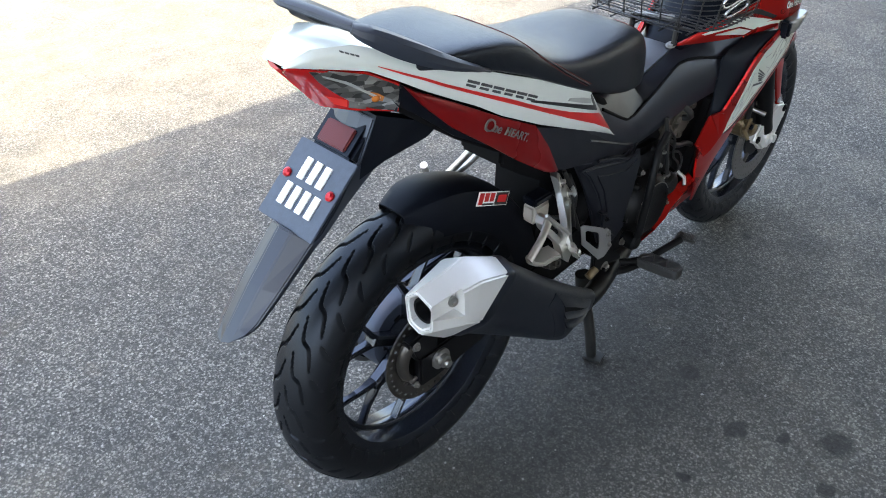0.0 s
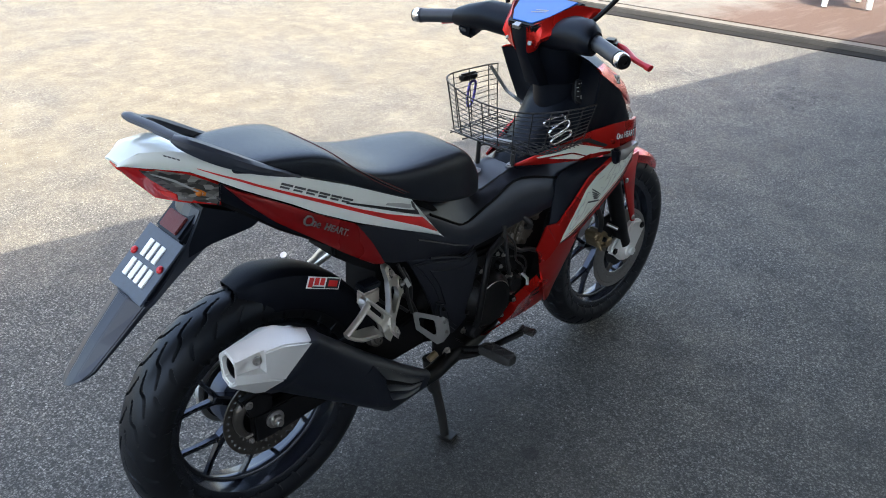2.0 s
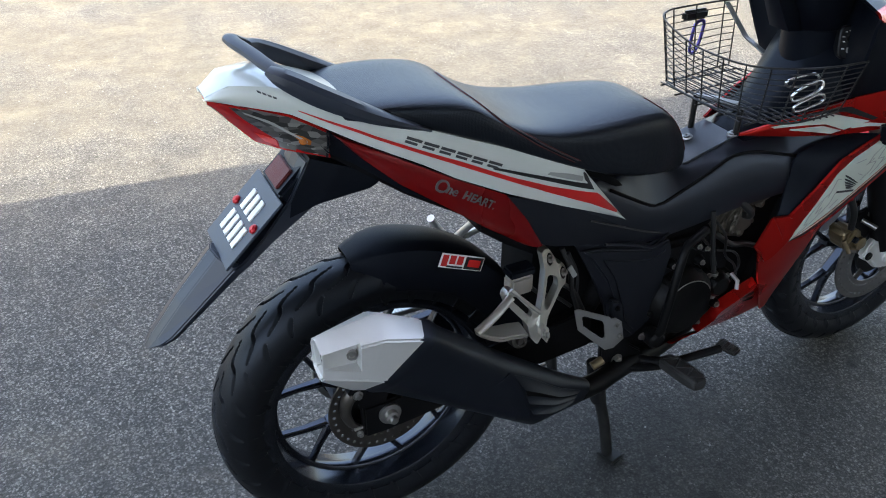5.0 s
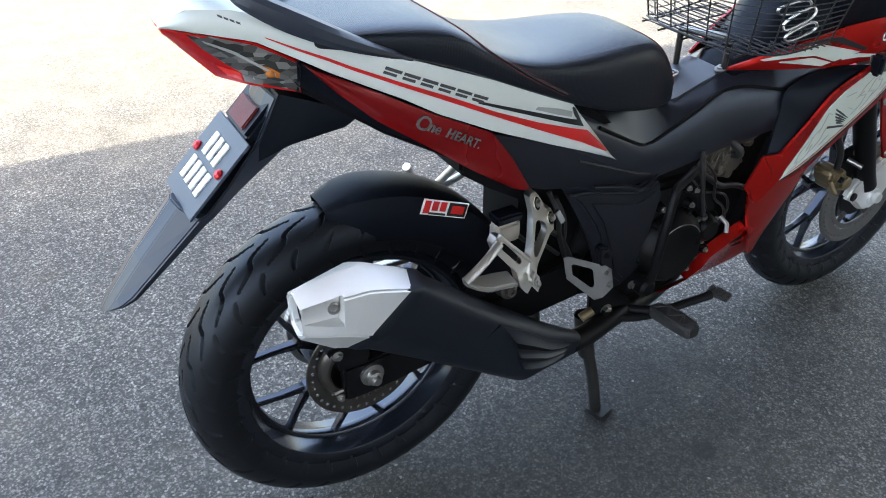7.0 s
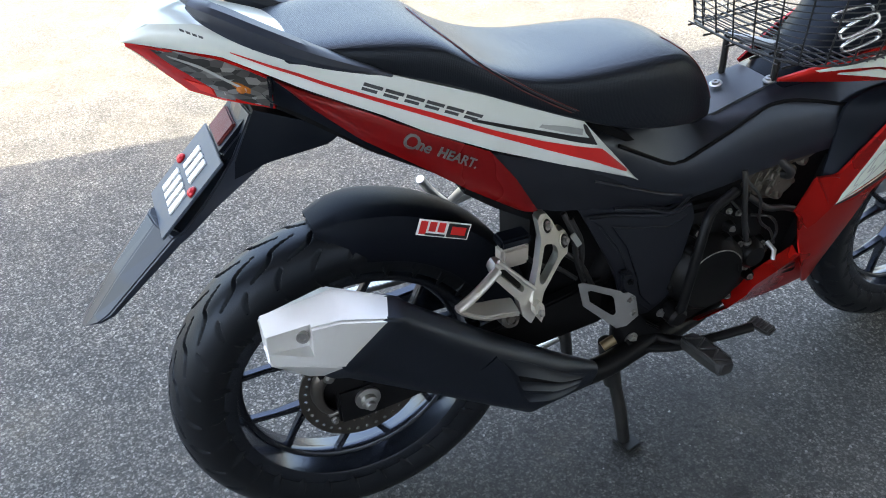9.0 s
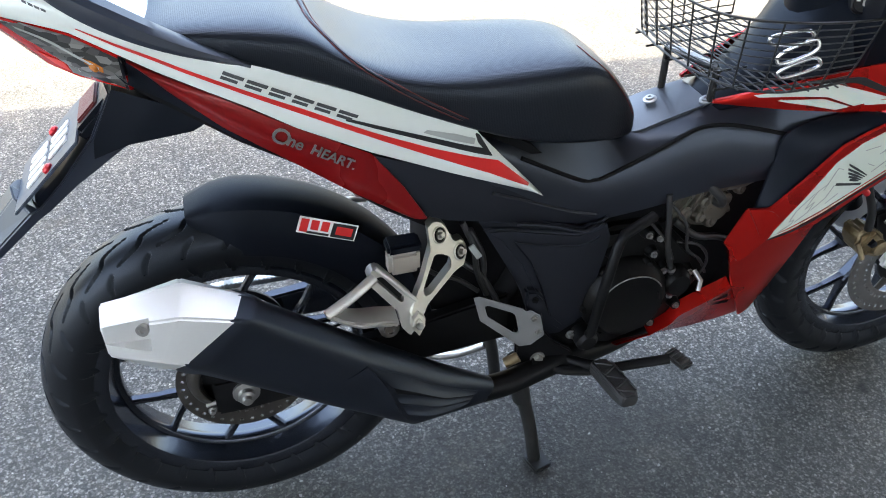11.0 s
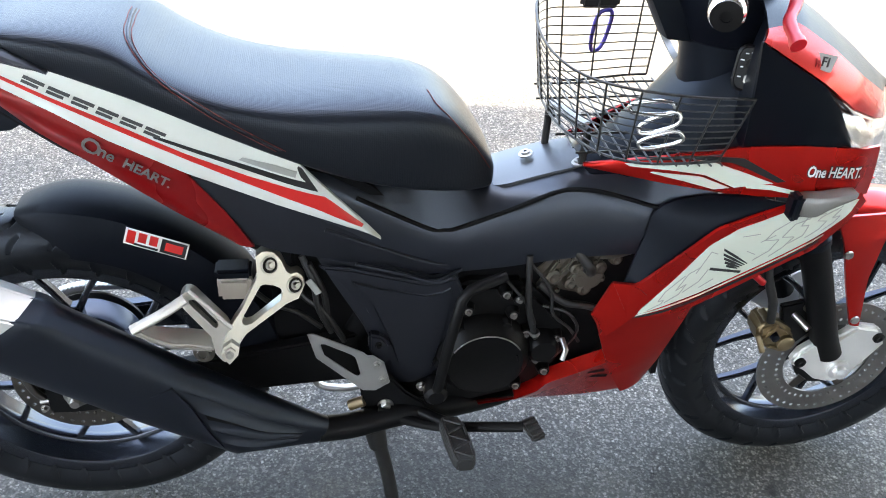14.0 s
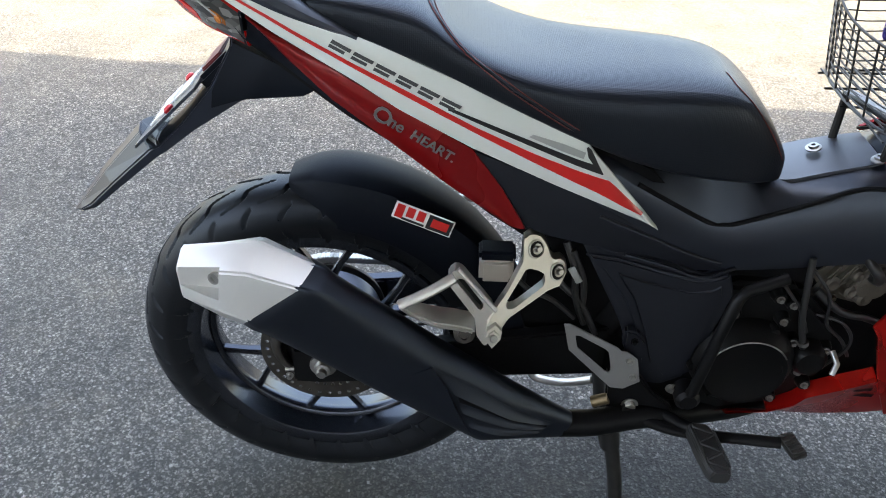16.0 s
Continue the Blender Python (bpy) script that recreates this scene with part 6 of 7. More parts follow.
for s in (-1, 1):
    part("red_trim", ribbon([(0.796, -0.026, 1.024), (0.841, -0.062, 1.052), (0.897, -0.092, 1.077), (0.935, -0.132, 1.070)], [(0.810, -0.020, 0.966), (0.812, -0.044, 0.978), (0.808, -0.060, 1.002), (0.870, -0.100, 1.030), (0.935, -0.134, 1.060)], 0.014, 20, 5, 0.003, out=(-0.6, -0.3, 0.7), side=s), RED, BIKE, "red handlebar trim")
    part("trim_screw", turned([(0, 0), (0.006, 0), (0.005, 0.003), (0, 0.003)], (0.801, -s * 0.036, 0.989), (-0.8, -s * 0.4, 0.4), 14), STEEL, BIKE)
    stalk = part("mirror", tube([(0.905, -s * 0.135, 1.045), (0.925, -s * 0.165, 1.085), (0.935, -s * 0.200, 1.130), (0.930, -s * 0.250, 1.175)], 0.006, 10, 18), BLACK_METAL, BIKE, "black rear-view mirror on a stalk")
    part("mirror_head", box(0.925, -s * 0.290, 1.205, 0.022, 0.115, 0.070, 0.010, (0, 0, s * 8), 3), BLACK_PLASTIC, stalk)
    part("mirror_glass", box(0.9125, -s * 0.290, 1.205, 0.003, 0.103, 0.058, 0.001, (0, 0, s * 8)), MIRROR, stalk)
part("column_surround", ribbon([(0.926, -0.163, 0.921), (0.958, -0.110, 0.926), (0.985, -0.050, 0.930), (0.988, 0.0, 0.932), (0.985, 0.050, 0.930), (0.958, 0.110, 0.926), (0.926, 0.163, 0.921)], [(0.972, -0.112, 0.750), (0.962, -0.085, 0.742), (0.955, -0.040, 0.738), (0.953, 0.0, 0.736), (0.955, 0.040, 0.738), (0.962, 0.085, 0.742), (0.972, 0.112, 0.750)], 0.006, 30, 8, out=(-1, 0, 0)), BLACK_PLASTIC, BIKE, "black panel round the steering column")

# footrests, levers and stand
HOLD = lambda x, z: -0.10 + 0.694 * (x - 0.316) + 0.493 * (z - 0.567)  # the bracket's plane
PEG = lambda x, z: -0.172 + 0.27 * (z - 0.488)
HOLD_N = Vector((0.528, -0.761, 0.375))


def cast(outer, hole, thick, dy=0.0, bevel=0.003, n=40, plane=HOLD):
    """A cast plate that leans outwards with the bracket: outlines in x and z, the hole walked the same way round from the same corner."""
    def loop(pts):
        return [(p.x, p.z) for p in resample([(x, 0, z) for x, z in pts + pts[:1]], n + 1)[:-1]]
    bm = plate(loop(outer) if hole else outer, 0.0, thick, 0, loop(hole) if hole else None)
    bmesh.ops.recalc_face_normals(bm, faces=bm.faces)
    bmesh.ops.bevel(bm, geom=[e for e in bm.edges if e.calc_face_angle(0) > 0.9 and abs(e.verts[0].co.y - e.verts[1].co.y) < 1e-6], offset=bevel, segments=2, affect="EDGES", clamp_overlap=True)
    for v in bm.verts:
        v.co.y += plane(v.co.x, v.co.z) + dy
    return bm


holder = part("pillion_bracket", cast([(0.2979, 0.5823), (0.3058, 0.5853), (0.3197, 0.581), (0.3309, 0.5659), (0.3401, 0.5423), (0.3556, 0.5392), (0.3651, 0.5224), (0.3546, 0.5043), (0.338, 0.5051), (0.2835, 0.4908), (0.2739, 0.4873), (0.272, 0.4804), (0.2598, 0.4734), (0.2514, 0.4933), (0.2635, 0.5109), (0.2767, 0.5227), (0.2989, 0.5555)], [(0.3024, 0.5428), (0.3078, 0.5431), (0.3198, 0.5366), (0.3299, 0.5284), (0.3319, 0.5196), (0.3294, 0.5128), (0.2893, 0.5001), (0.2815, 0.5013), (0.2769, 0.5052), (0.2769, 0.512)], 0.017), CAST_ALU, BIKE, "cast aluminium pillion footrest bracket")
for x, z in ((0.3157, 0.5647), (0.3494, 0.5246)):
    y = HOLD(x, z)
    part("bracket_bore", turned([(0.0115, -0.0005), (0.0135, 0), (0.0135, 0.0015), (0.0115, 0.002), (0.0115, -0.0005)], (x, y, z), HOLD_N, 24), CAST_ALU, holder)
    part("bore_floor", turned([(0, 0), (0.0122, 0), (0.0122, 0.0008), (0, 0.0008)], (x, y, z), HOLD_N, 24), BLACK_METAL, holder)
    part("bracket_bolt", bolt_bm((x + 0.001, y - 0.001, z + 0.001), HOLD_N, 0.0052, 0.006), STEEL, holder)
part("bracket_knuckle", cast([(0.2517, 0.4908), (0.2629, 0.4935), (0.2725, 0.4816), (0.2706, 0.4728), (0.2592, 0.4664), (0.2489, 0.4825)], None, 0.022, -0.012, 0.004), CAST_ALU, holder)
part("knuckle_pin", turned([(0, 0), (0.0055, 0), (0.0055, 0.003), (0.003, 0.004), (0, 0.003)], (0.2601, HOLD(0.2601, 0.4813) - 0.013, 0.4813), HOLD_N, 16), STEEL, holder)
peg = part("pillion_footrest", cast([(0.1973, 0.5513), (0.2014, 0.559), (0.2083, 0.5629), (0.2166, 0.559), (0.2568, 0.5124), (0.2704, 0.4843), (0.2713, 0.4775), (0.2501, 0.4548), (0.2383, 0.4707), (0.2357, 0.4944), (0.2004, 0.5391)], [(0.2085, 0.5474), (0.211, 0.5502), (0.215, 0.5508), (0.2189, 0.5491), (0.2455, 0.5163), (0.2459, 0.5124), (0.2449, 0.5096), (0.2424, 0.5079), (0.2399, 0.5084), (0.2094, 0.5447)], 0.018, 0.0, plane=PEG), CAST_ALU, BIKE, "folded aluminium pillion footrest")
part("peg_floor", cast([(0.206, 0.5468), (0.216, 0.5545), (0.2479, 0.5157), (0.2418, 0.5045)], None, 0.006, 0.010, 0.001, plane=PEG), ENGINE_BLACK, peg)
for k in range(11):
    f = (k + 0.5) / 11
    x, z = 0.215 + 0.0309 * f, 0.5541 - 0.0366 * f
    part("peg_tooth", box(x + 0.0006, PEG(x, z) + 0.004, z + 0.0006, 0.0045, 0.010, 0.0016, 0.0003, (0, 45, 0), 1), CAST_ALU, peg)
part("peg_ridge", tube([(0.2098, PEG(0, 0.5635), 0.5635), (0.2637, PEG(0, 0.5068), 0.5068)], 0.0035, 8), CAST_ALU, peg)
step = part("heel_plate", bevelled(loft([[(x, y0, z + 0.005), (x, y1, z1 + 0.005), (x, y1, z1 - 0.005), (x, y0, z - 0.005)] for x, y0, z in ((0.130, -0.178, 0.519), (0.139, -0.180, 0.512), (0.158, -0.180, 0.498), (0.182, -0.179, 0.485), (0.205, -0.178, 0.482), (0.236, -0.176, 0.474)) for y1, z1 in ((y0 + min(0.034, 0.006 + (x - 0.130) * 0.75), z + 0.006),)]), 0.003, 2), CAST_ALU, BIKE, "cast aluminium heel plate")
part("heel_strut", tube([(0.134, -0.178, 0.5195), (0.172, -0.171, 0.538), (0.206, -0.160, 0.556)], lambda f: 0.0075, 10, 12, 0.7), CAST_ALU, step)
far = part("pillion_bracket", tube([(0.313, 0.108, 0.582), (0.300, 0.120, 0.545), (0.268, 0.165, 0.475)], 0.008, 12, 12), CAST_ALU, BIKE, "cast aluminium pillion footrest bracket")
part("bracket_arm", tube([(0.350, 0.118, 0.540), (0.310, 0.140, 0.500), (0.268, 0.165, 0.470)], 0.007, 12, 12), CAST_ALU, far)
part("pillion_footrest", tube([(0.262, 0.172, 0.465), (0.230, 0.165, 0.505), (0.205, 0.150, 0.545)], 0.008, 12, 10), CAST_ALU, far)
part("heel_strut", tube([(0.255, 0.165, 0.470), (0.190, 0.160, 0.480), (0.130, 0.150, 0.505)], 0.006, 10, 10), CAST_ALU, far)
res = part("fluid_reservoir", box(0.264, -0.088, 0.522, 0.048, 0.030, 0.040, 0.006), TANK_WHITE, BIKE, "cloudy plastic brake fluid reservoir with a dark cap")
part("reservoir_cap", box(0.264, -0.088, 0.550, 0.051, 0.033, 0.016, 0.004), BLACK_PLASTIC, res, "dark cap")
part("reservoir_hose", tube([(0.290, -0.085, 0.505), (0.315, -0.085, 0.480), (0.350, -0.085, 0.462), (0.385, -0.085, 0.430)], 0.004, 8, 18), WIRE, res)
guard = part("heel_guard", plate([(0.364, 0.453), (0.374, 0.453), (0.447, 0.411), (0.453, 0.404), (0.462, 0.404), (0.479, 0.389), (0.489, 0.345), (0.466, 0.329), (0.446, 0.331), (0.376, 0.404)], -0.127, -0.124, 0.0008, [(0.3825, 0.432), (0.389, 0.432), (0.429, 0.408), (0.4345, 0.402), (0.4365, 0.396), (0.4400, 0.380), (0.4425, 0.366), (0.4395, 0.362), (0.433, 0.365), (0.388, 0.409)]), BRUSHED, BIKE, "grey metal heel guard")
for c in ((0.468, -0.127, 0.386), (0.477, -0.127, 0.355)):
    part("guard_bolt", bolt_bm(c, (0, -1, 0), 0.0045, 0.004), STEEL, guard)
part("step_holder", plate([(0.440, 0.36), (0.482, 0.36), (0.515, 0.315), (0.545, 0.290), (0.560, 0.262), (0.520, 0.250), (0.470, 0.262), (0.445, 0.285)], -0.120, -0.108, 0.003), BLACK_METAL, BIKE, "black footrest holder plate")
part("stand_bolt", bolt_bm((0.483, -0.121, 0.290), (0, -1, 0), 0.009, 0.007), STEEL, BIKE)
part("brake_switch", tube([(0.425, -0.120, 0.292), (0.448, -0.122, 0.303)], 0.009, 10), BRONZE, BIKE)
foot = part("rider_footrest", bevelled(loft([[(x + dx, y, 0.272 + dz) for dx, dz in ((-w, -0.009), (-w * 0.7, -0.013), (w * 0.7, -0.013), (w, -0.009), (w, 0.008), (w * 0.7, 0.013), (-w * 0.7, 0.013), (-w, 0.008))] for x, y, w in ((0.583, -0.148, 0.014), (0.585, -0.155, 0.018), (0.592, -0.195, 0.0205), (0.597, -0.232, 0.018), (0.598, -0.241, 0.013))]), 0.002, 2), PEG_RUBBER, BIKE, "black rubber rider footrest")
for k in range(5):
    part("rubber_rib", box(0.587 + 0.0022 * k, -0.162 - 0.0165 * k, 0.2855, 0.030, 0.005, 0.004, 0.0012, (0, 0, 32 if k % 2 else -25), 1), PEG_RUBBER, foot)
for s in (-1, 1):
    part("rubber_rib", box(0.592 + s * 0.0155, -0.196, 0.2845, 0.004, 0.070, 0.004, 0.0012, (0, 0, 8), 1), PEG_RUBBER, foot)
part("footrest_bar", tube([(0.53, -0.115, 0.272), (0.56, -0.135, 0.268), (0.580, -0.150, 0.270)], 0.010, 10), BLACK_METAL, foot)
pedal = part("brake_pedal", tube([(0.470, -0.128, 0.288), (0.520, -0.138, 0.268), (0.575, -0.150, 0.262), (0.640, -0.165, 0.272), (0.700, -0.180, 0.283)], 0.0085, 10, 20, 0.7), BLACK_METAL, BIKE, "black brake pedal")
part("pedal_pad", box(0.714, -0.186, 0.284, 0.024, 0.046, 0.010, 0.003, (0, -10, 15)), PEG_RUBBER, pedal)
for k in range(5):
    part("pad_rib", box(0.7135 + 0.002 * k - 0.004, -0.170 - 0.008 * k, 0.290, 0.020, 0.003, 0.004, 0.0008, (0, -10, 15), 1), PEG_RUBBER, pedal)
for s in (-1, 1):
    part("stand_leg", tube([(0.462, s * 0.085, 0.262), (0.468, s * 0.090, 0.200), (0.474, s * 0.094, 0.165)], lambda f: 0.019 - 0.002 * f, 14, 10), STAND_GREY, BIKE, "centre stand leg")
    part("stand_leg", tube([(0.472, s * 0.093, 0.185), (0.490, s * 0.103, 0.10), (0.503, s * 0.110, 0.012)], 0.0125, 12, 10), STAND_GREY, BIKE, "centre stand leg")
    part("stand_foot", box(0.507, s * 0.116, 0.006, 0.040, 0.046, 0.010, 0.003, (0, 0, s * -15)), STAND_GREY, BIKE, "worn steel stand foot")
part("stand_tang", tube([(0.475, 0.105, 0.115), (0.430, 0.130, 0.080), (0.385, 0.150, 0.066), (0.366, 0.156, 0.076), (0.362, 0.158, 0.105)], 0.008, 10, 24), STEEL, BIKE, "bare steel stand lever")

# engine
part("crankcase", bevelled(loft([[(0.47, y, 0.31), (0.52, y, 0.265), (0.62, y, 0.250), (0.72, y, 0.275), (0.775, y, 0.34), (0.77, y, 0.43), (0.70, y, 0.505), (0.60, y, 0.51), (0.52, y, 0.47), (0.48, y, 0.42)] for y in (-0.092, 0.092)]), 0.01), ENGINE_BLACK, BIKE, "black engine crankcase")
clutch = part("clutch_cover", turned([(0, -0.124), (0.050, -0.124), (0.055, -0.127), (0.060, -0.127), (0.064, -0.121), (0.075, -0.110), (0.078, -0.09), (0, -0.09)], (0.640, 0, 0.372), (0, 1, 0), 56), ENGINE_BLACK, BIKE, "round black clutch cover")
for a0, a1, rr in ((100, 250, 0.0605), (258, 290, 0.0605), (70, 92, 0.052)):
    part("clutch_arc", tube([(0.640 + rr * math.sin(radians(a)), -0.1262, 0.372 + rr * math.cos(radians(a))) for a in range(a0, a1, 6)], 0.0014, 6), BLACK_METAL, clutch)
for k in range(6):
    a = radians(25 + 60 * k)
    part("clutch_lobe", turned([(0, 0), (0.010, 0), (0.007, 0.012), (0, 0.012)], (0.640 + 0.073 * math.sin(a), -0.100, 0.372 + 0.073 * math.cos(a)), (0, -1, 0), 12), ENGINE_BLACK, clutch)
part("clutch_arc", tube([(0.640 + 0.0605 * math.sin(radians(a)), -0.1275, 0.372 + 0.0605 * math.cos(radians(a))) for a in range(-60, 66, 6)], 0.0012, 6), STEEL, clutch)
for c in ((0.666, 0.495), (0.687, 0.485), (0.609, 0.465), (0.681, 0.454), (0.705, 0.415), (0.757, 0.401), (0.727, 0.357), (0.745, 0.33), (0.70, 0.30)):
    part("case_bolt", bolt_bm((c[0], -0.104, c[1]), (0, -1, 0), 0.0042, 0.005), STEEL, BIKE)
    part("bolt_boss", turned([(0, 0), (0.012, 0), (0.009, 0.014), (0, 0.014)], (c[0], -0.091, c[1]), (0, -1, 0), 14), ENGINE_BLACK, BIKE)
part("oil_sensor", tube([(0.764, -0.108, 0.405), (0.768, -0.125, 0.395), (0.762, -0.132, 0.380)], 0.0044, 12), STEEL, BIKE, "bright metal coolant joint")
part("water_pump", turned([(0, -0.118), (0.020, -0.118), (0.026, -0.112), (0.030, -0.09), (0, -0.09)], (0.735, 0, 0.385), (0, 1, 0), 28), ENGINE_BLACK, BIKE)
part("coolant_hose", tube([(0.697, -0.092, 0.560), (0.699, -0.102, 0.510), (0.705, -0.106, 0.460), (0.722, -0.106, 0.405)], 0.0050, 12, 24), WIRE, BIKE, "black coolant hose")
part("hose_clip", turned([(0.006, -0.003), (0.008, -0.003), (0.008, 0.003), (0.006, 0.003), (0.006, -0.003)], (0.7185, -0.106, 0.417), (0.25, 0, -1), 18), STEEL, BIKE)
part("coolant_hose", tube([(0.72, -0.085, 0.50), (0.76, -0.095, 0.47), (0.80, -0.095, 0.46), (0.84, -0.09, 0.44)], 0.006, 12, 20), WIRE, BIKE, "black coolant hose")
block = part("cylinder", bevelled(loft([[(0.700, y, 0.515), (0.735, y, 0.470), (0.790, y, 0.455), (0.830, y, 0.480), (0.865, y, 0.540), (0.850, y, 0.590), (0.760, y, 0.580)] for y in (-0.070, 0.070)]), 0.012), ENGINE_GREY, BIKE, "grey cast cylinder head")
for k in range(4):
    part("cylinder_rib", box(0.735 + 0.022 * k, -0.074, 0.510 + 0.004 * k, 0.007, 0.014, 0.062, 0.003, (0, 28, 0)), ENGINE_GREY, block)
part("cam_cover", turned([(0, 0), (0.024, 0), (0.026, 0.008), (0.022, 0.014), (0, 0.014)], (0.800, -0.068, 0.505), (0, -1, 0), 24), ENGINE_GREY, block)
part("intake_elbow", tube([(0.80, -0.060, 0.545), (0.835, -0.070, 0.552), (0.870, -0.066, 0.560)], 0.016, 12, 12), ENGINE_GREY, block)
for x, z, rx in ((0.742, 0.505, 0.014), (0.772, 0.492, 0.012), (0.795, 0.480, 0.013), (0.775, 0.520, 0.010), (0.815, 0.520, 0.012), (0.838, 0.536, 0.011)):
    part("casting_boss", turned([(0, 0), (rx, 0), (rx * 0.9, 0.012), (rx * 0.55, 0.015), (0, 0.013)], (x, -0.068, z), (0.15, -1, 0.1), 14), ENGINE_GREY, block)
for x, z in ((0.752, 0.481), (0.787, 0.506), (0.822, 0.500), (0.806, 0.535)):
    part("head_bolt", bolt_bm((x, -0.076, z), (0, -1, 0), 0.0045, 0.005), ENGINE_GREY, block)
part("spark_cap", tube([(0.792, -0.070, 0.520), (0.797, -0.092, 0.524), (0.790, -0.098, 0.540), (0.770, -0.085, 0.562)], 0.0075, 10, 14), WIRE, block, "black spark plug cap and lead")
part("inlet_pipe", tube([(0.815, -0.055, 0.535), (0.835, -0.066, 0.548), (0.858, -0.070, 0.556)], 0.014, 12, 10), CAST_ALU, block)
part("rear_core", loft([[(x, -w, b), (x, -w, t), (x, w, t), (x, w, b)] for x, w, b, t in ((0.312, 0.055, 0.385, 0.62), (0.38, 0.06, 0.37, 0.62), (0.46, 0.06, 0.35, 0.58))]), DARK_CORE, BIKE)
part("engine_wiring", join_tubes([[(0.70, -0.09, 0.545), (0.735, -0.10, 0.50), (0.745, -0.10, 0.45), (0.775, -0.10, 0.42), (0.80, -0.09, 0.38)], [(0.73, -0.09, 0.46), (0.77, -0.10, 0.45), (0.79, -0.10, 0.41), (0.76, -0.10, 0.36)], [(0.665, -0.10, 0.52), (0.70, -0.105, 0.475), (0.715, -0.11, 0.44)]], 0.0027, 8, 18), WIRE, BIKE, "black engine cables")
part("pump_cover", bevelled(loft([[(0.722, y, 0.412), (0.760, y, 0.404), (0.768, y, 0.372), (0.745, y, 0.345), (0.715, y, 0.362)] for y in (-0.108, -0.080)]), 0.006), ENGINE_BLACK, BIKE, "black water pump cover")
part("engine_core", loft([[(x, -w, b), (x, -w, t), (x, w, t), (x, w, b)] for x, w, b, t in ((0.44, 0.06, 0.30, 0.56), (0.60, 0.07, 0.27, 0.56), (0.76, 0.066, 0.28, 0.57), (0.86, 0.075, 0.30, 0.60), (0.93, 0.08, 0.32, 0.62))]), DARK_CORE, BIKE)
part("radiator", box(0.885, 0, 0.43, 0.05, 0.20, 0.22, 0.006, (0, 15, 0)), DARK_CORE, BIKE, "dark radiator")
part("frame_tube", tube([(0.44, -0.06, 0.40), (0.47, -0.065, 0.46), (0.50, -0.065, 0.52)], 0.022, 12, 10), DARK_CORE, BIKE)
part("cover_crease", tube([(0.395, -0.1035, 0.623), (0.476, -0.1000, 0.586), (0.530, -0.0965, 0.561), (0.575, -0.0885, 0.543)], 0.0026, 8, 24, 0.6), COVER, BIKE)
low = part("lower_side_cover", ribbon([(0.378, -0.084, 0.572), (0.437, -0.092, 0.566), (0.500, -0.094, 0.546), (0.553, -0.092, 0.524), (0.593, -0.082, 0.528)], [(0.455, -0.088, 0.425), (0.470, -0.096, 0.370), (0.492, -0.098, 0.318), (0.530, -0.098, 0.315), (0.560, -0.096, 0.330)], 0.006, 30, 8, 0.006), COVER, BIKE, "black plastic engine side cover")
part("cover_edge", tube([(0.437, -0.100, 0.560), (0.500, -0.1005, 0.542), (0.553, -0.098, 0.522), (0.597, -0.086, 0.534)], 0.003, 8, 20), COVER, low)
part("cover_fold", bevelled(loft([[(x, y, z) for x, z in ((0.382, 0.560), (0.430, 0.553), (0.539, 0.522), (0.566, 0.524), (0.588, 0.534), (0.600, 0.500), (0.583, 0.409), (0.570, 0.345), (0.530, 0.320), (0.490, 0.360), (0.473, 0.421), (0.449, 0.478), (0.412, 0.533))] for y in (-0.094, -0.1035)]), 0.004, 3), COVER, low)
part("cover_fold", bevelled(loft([[(x, y, z) for x, z in ((0.428, 0.535), (0.470, 0.520), (0.540, 0.503), (0.566, 0.508), (0.580, 0.518), (0.585, 0.495), (0.570, 0.409), (0.557, 0.350), (0.530, 0.335), (0.503, 0.365), (0.486, 0.421), (0.463, 0.482))] for y in (-0.100, -0.1065)]), 0.003, 3), COVER, low)
part("cover_tab", bevelled(loft([[(x, y, z) for x, z in ((0.456, 0.436), (0.476, 0.431), (0.490, 0.413), (0.488, 0.376), (0.470, 0.376), (0.456, 0.405))] for y in (-0.098, -0.116)]), 0.004, 2), COVER, low)
part("cover_bolt", bolt_bm((0.471, -0.117, 0.417), (0, -1, 0), 0.004, 0.004), ENGINE_BLACK, low)
kick = part("kick_starter", tube([(0.562, -0.132, 0.322), (0.563, -0.146, 0.350), (0.575, -0.146, 0.440), (0.590, -0.142, 0.520), (0.602, -0.136, 0.533), (0.657, -0.122, 0.546)], 0.0085, 14, 0), BLACK_METAL, BIKE, "black kick starter lever")
part("kick_boss", turned([(0, 0), (0.017, 0), (0.019, 0.008), (0.019, 0.03), (0.013, 0.036), (0, 0.036)], (0.561, -0.112, 0.325), (0, -1, 0), 24), BLACK_METAL, kick)
part("kick_bolt", bolt_bm((0.540, -0.120, 0.328), (0, -1, 0), 0.006, 0.006), STEEL, kick)
part("wiring", join_tubes([[(0.36, -0.075, 0.56), (0.375, -0.085, 0.52), (0.382, -0.088, 0.47), (0.40, -0.085, 0.42)], [(0.34, -0.07, 0.52), (0.36, -0.082, 0.49), (0.39, -0.085, 0.46), (0.42, -0.085, 0.40)], [(0.37, -0.08, 0.55), (0.39, -0.086, 0.50), (0.395, -0.082, 0.44)]], 0.005, 8, 16), WIRE, BIKE, "black cables behind the side cover")
part("cable_tag", box(0.376, -0.092, 0.515, 0.010, 0.003, 0.030, 0.0008, (0, -30, 0)), PRINT_LIGHT, BIKE)
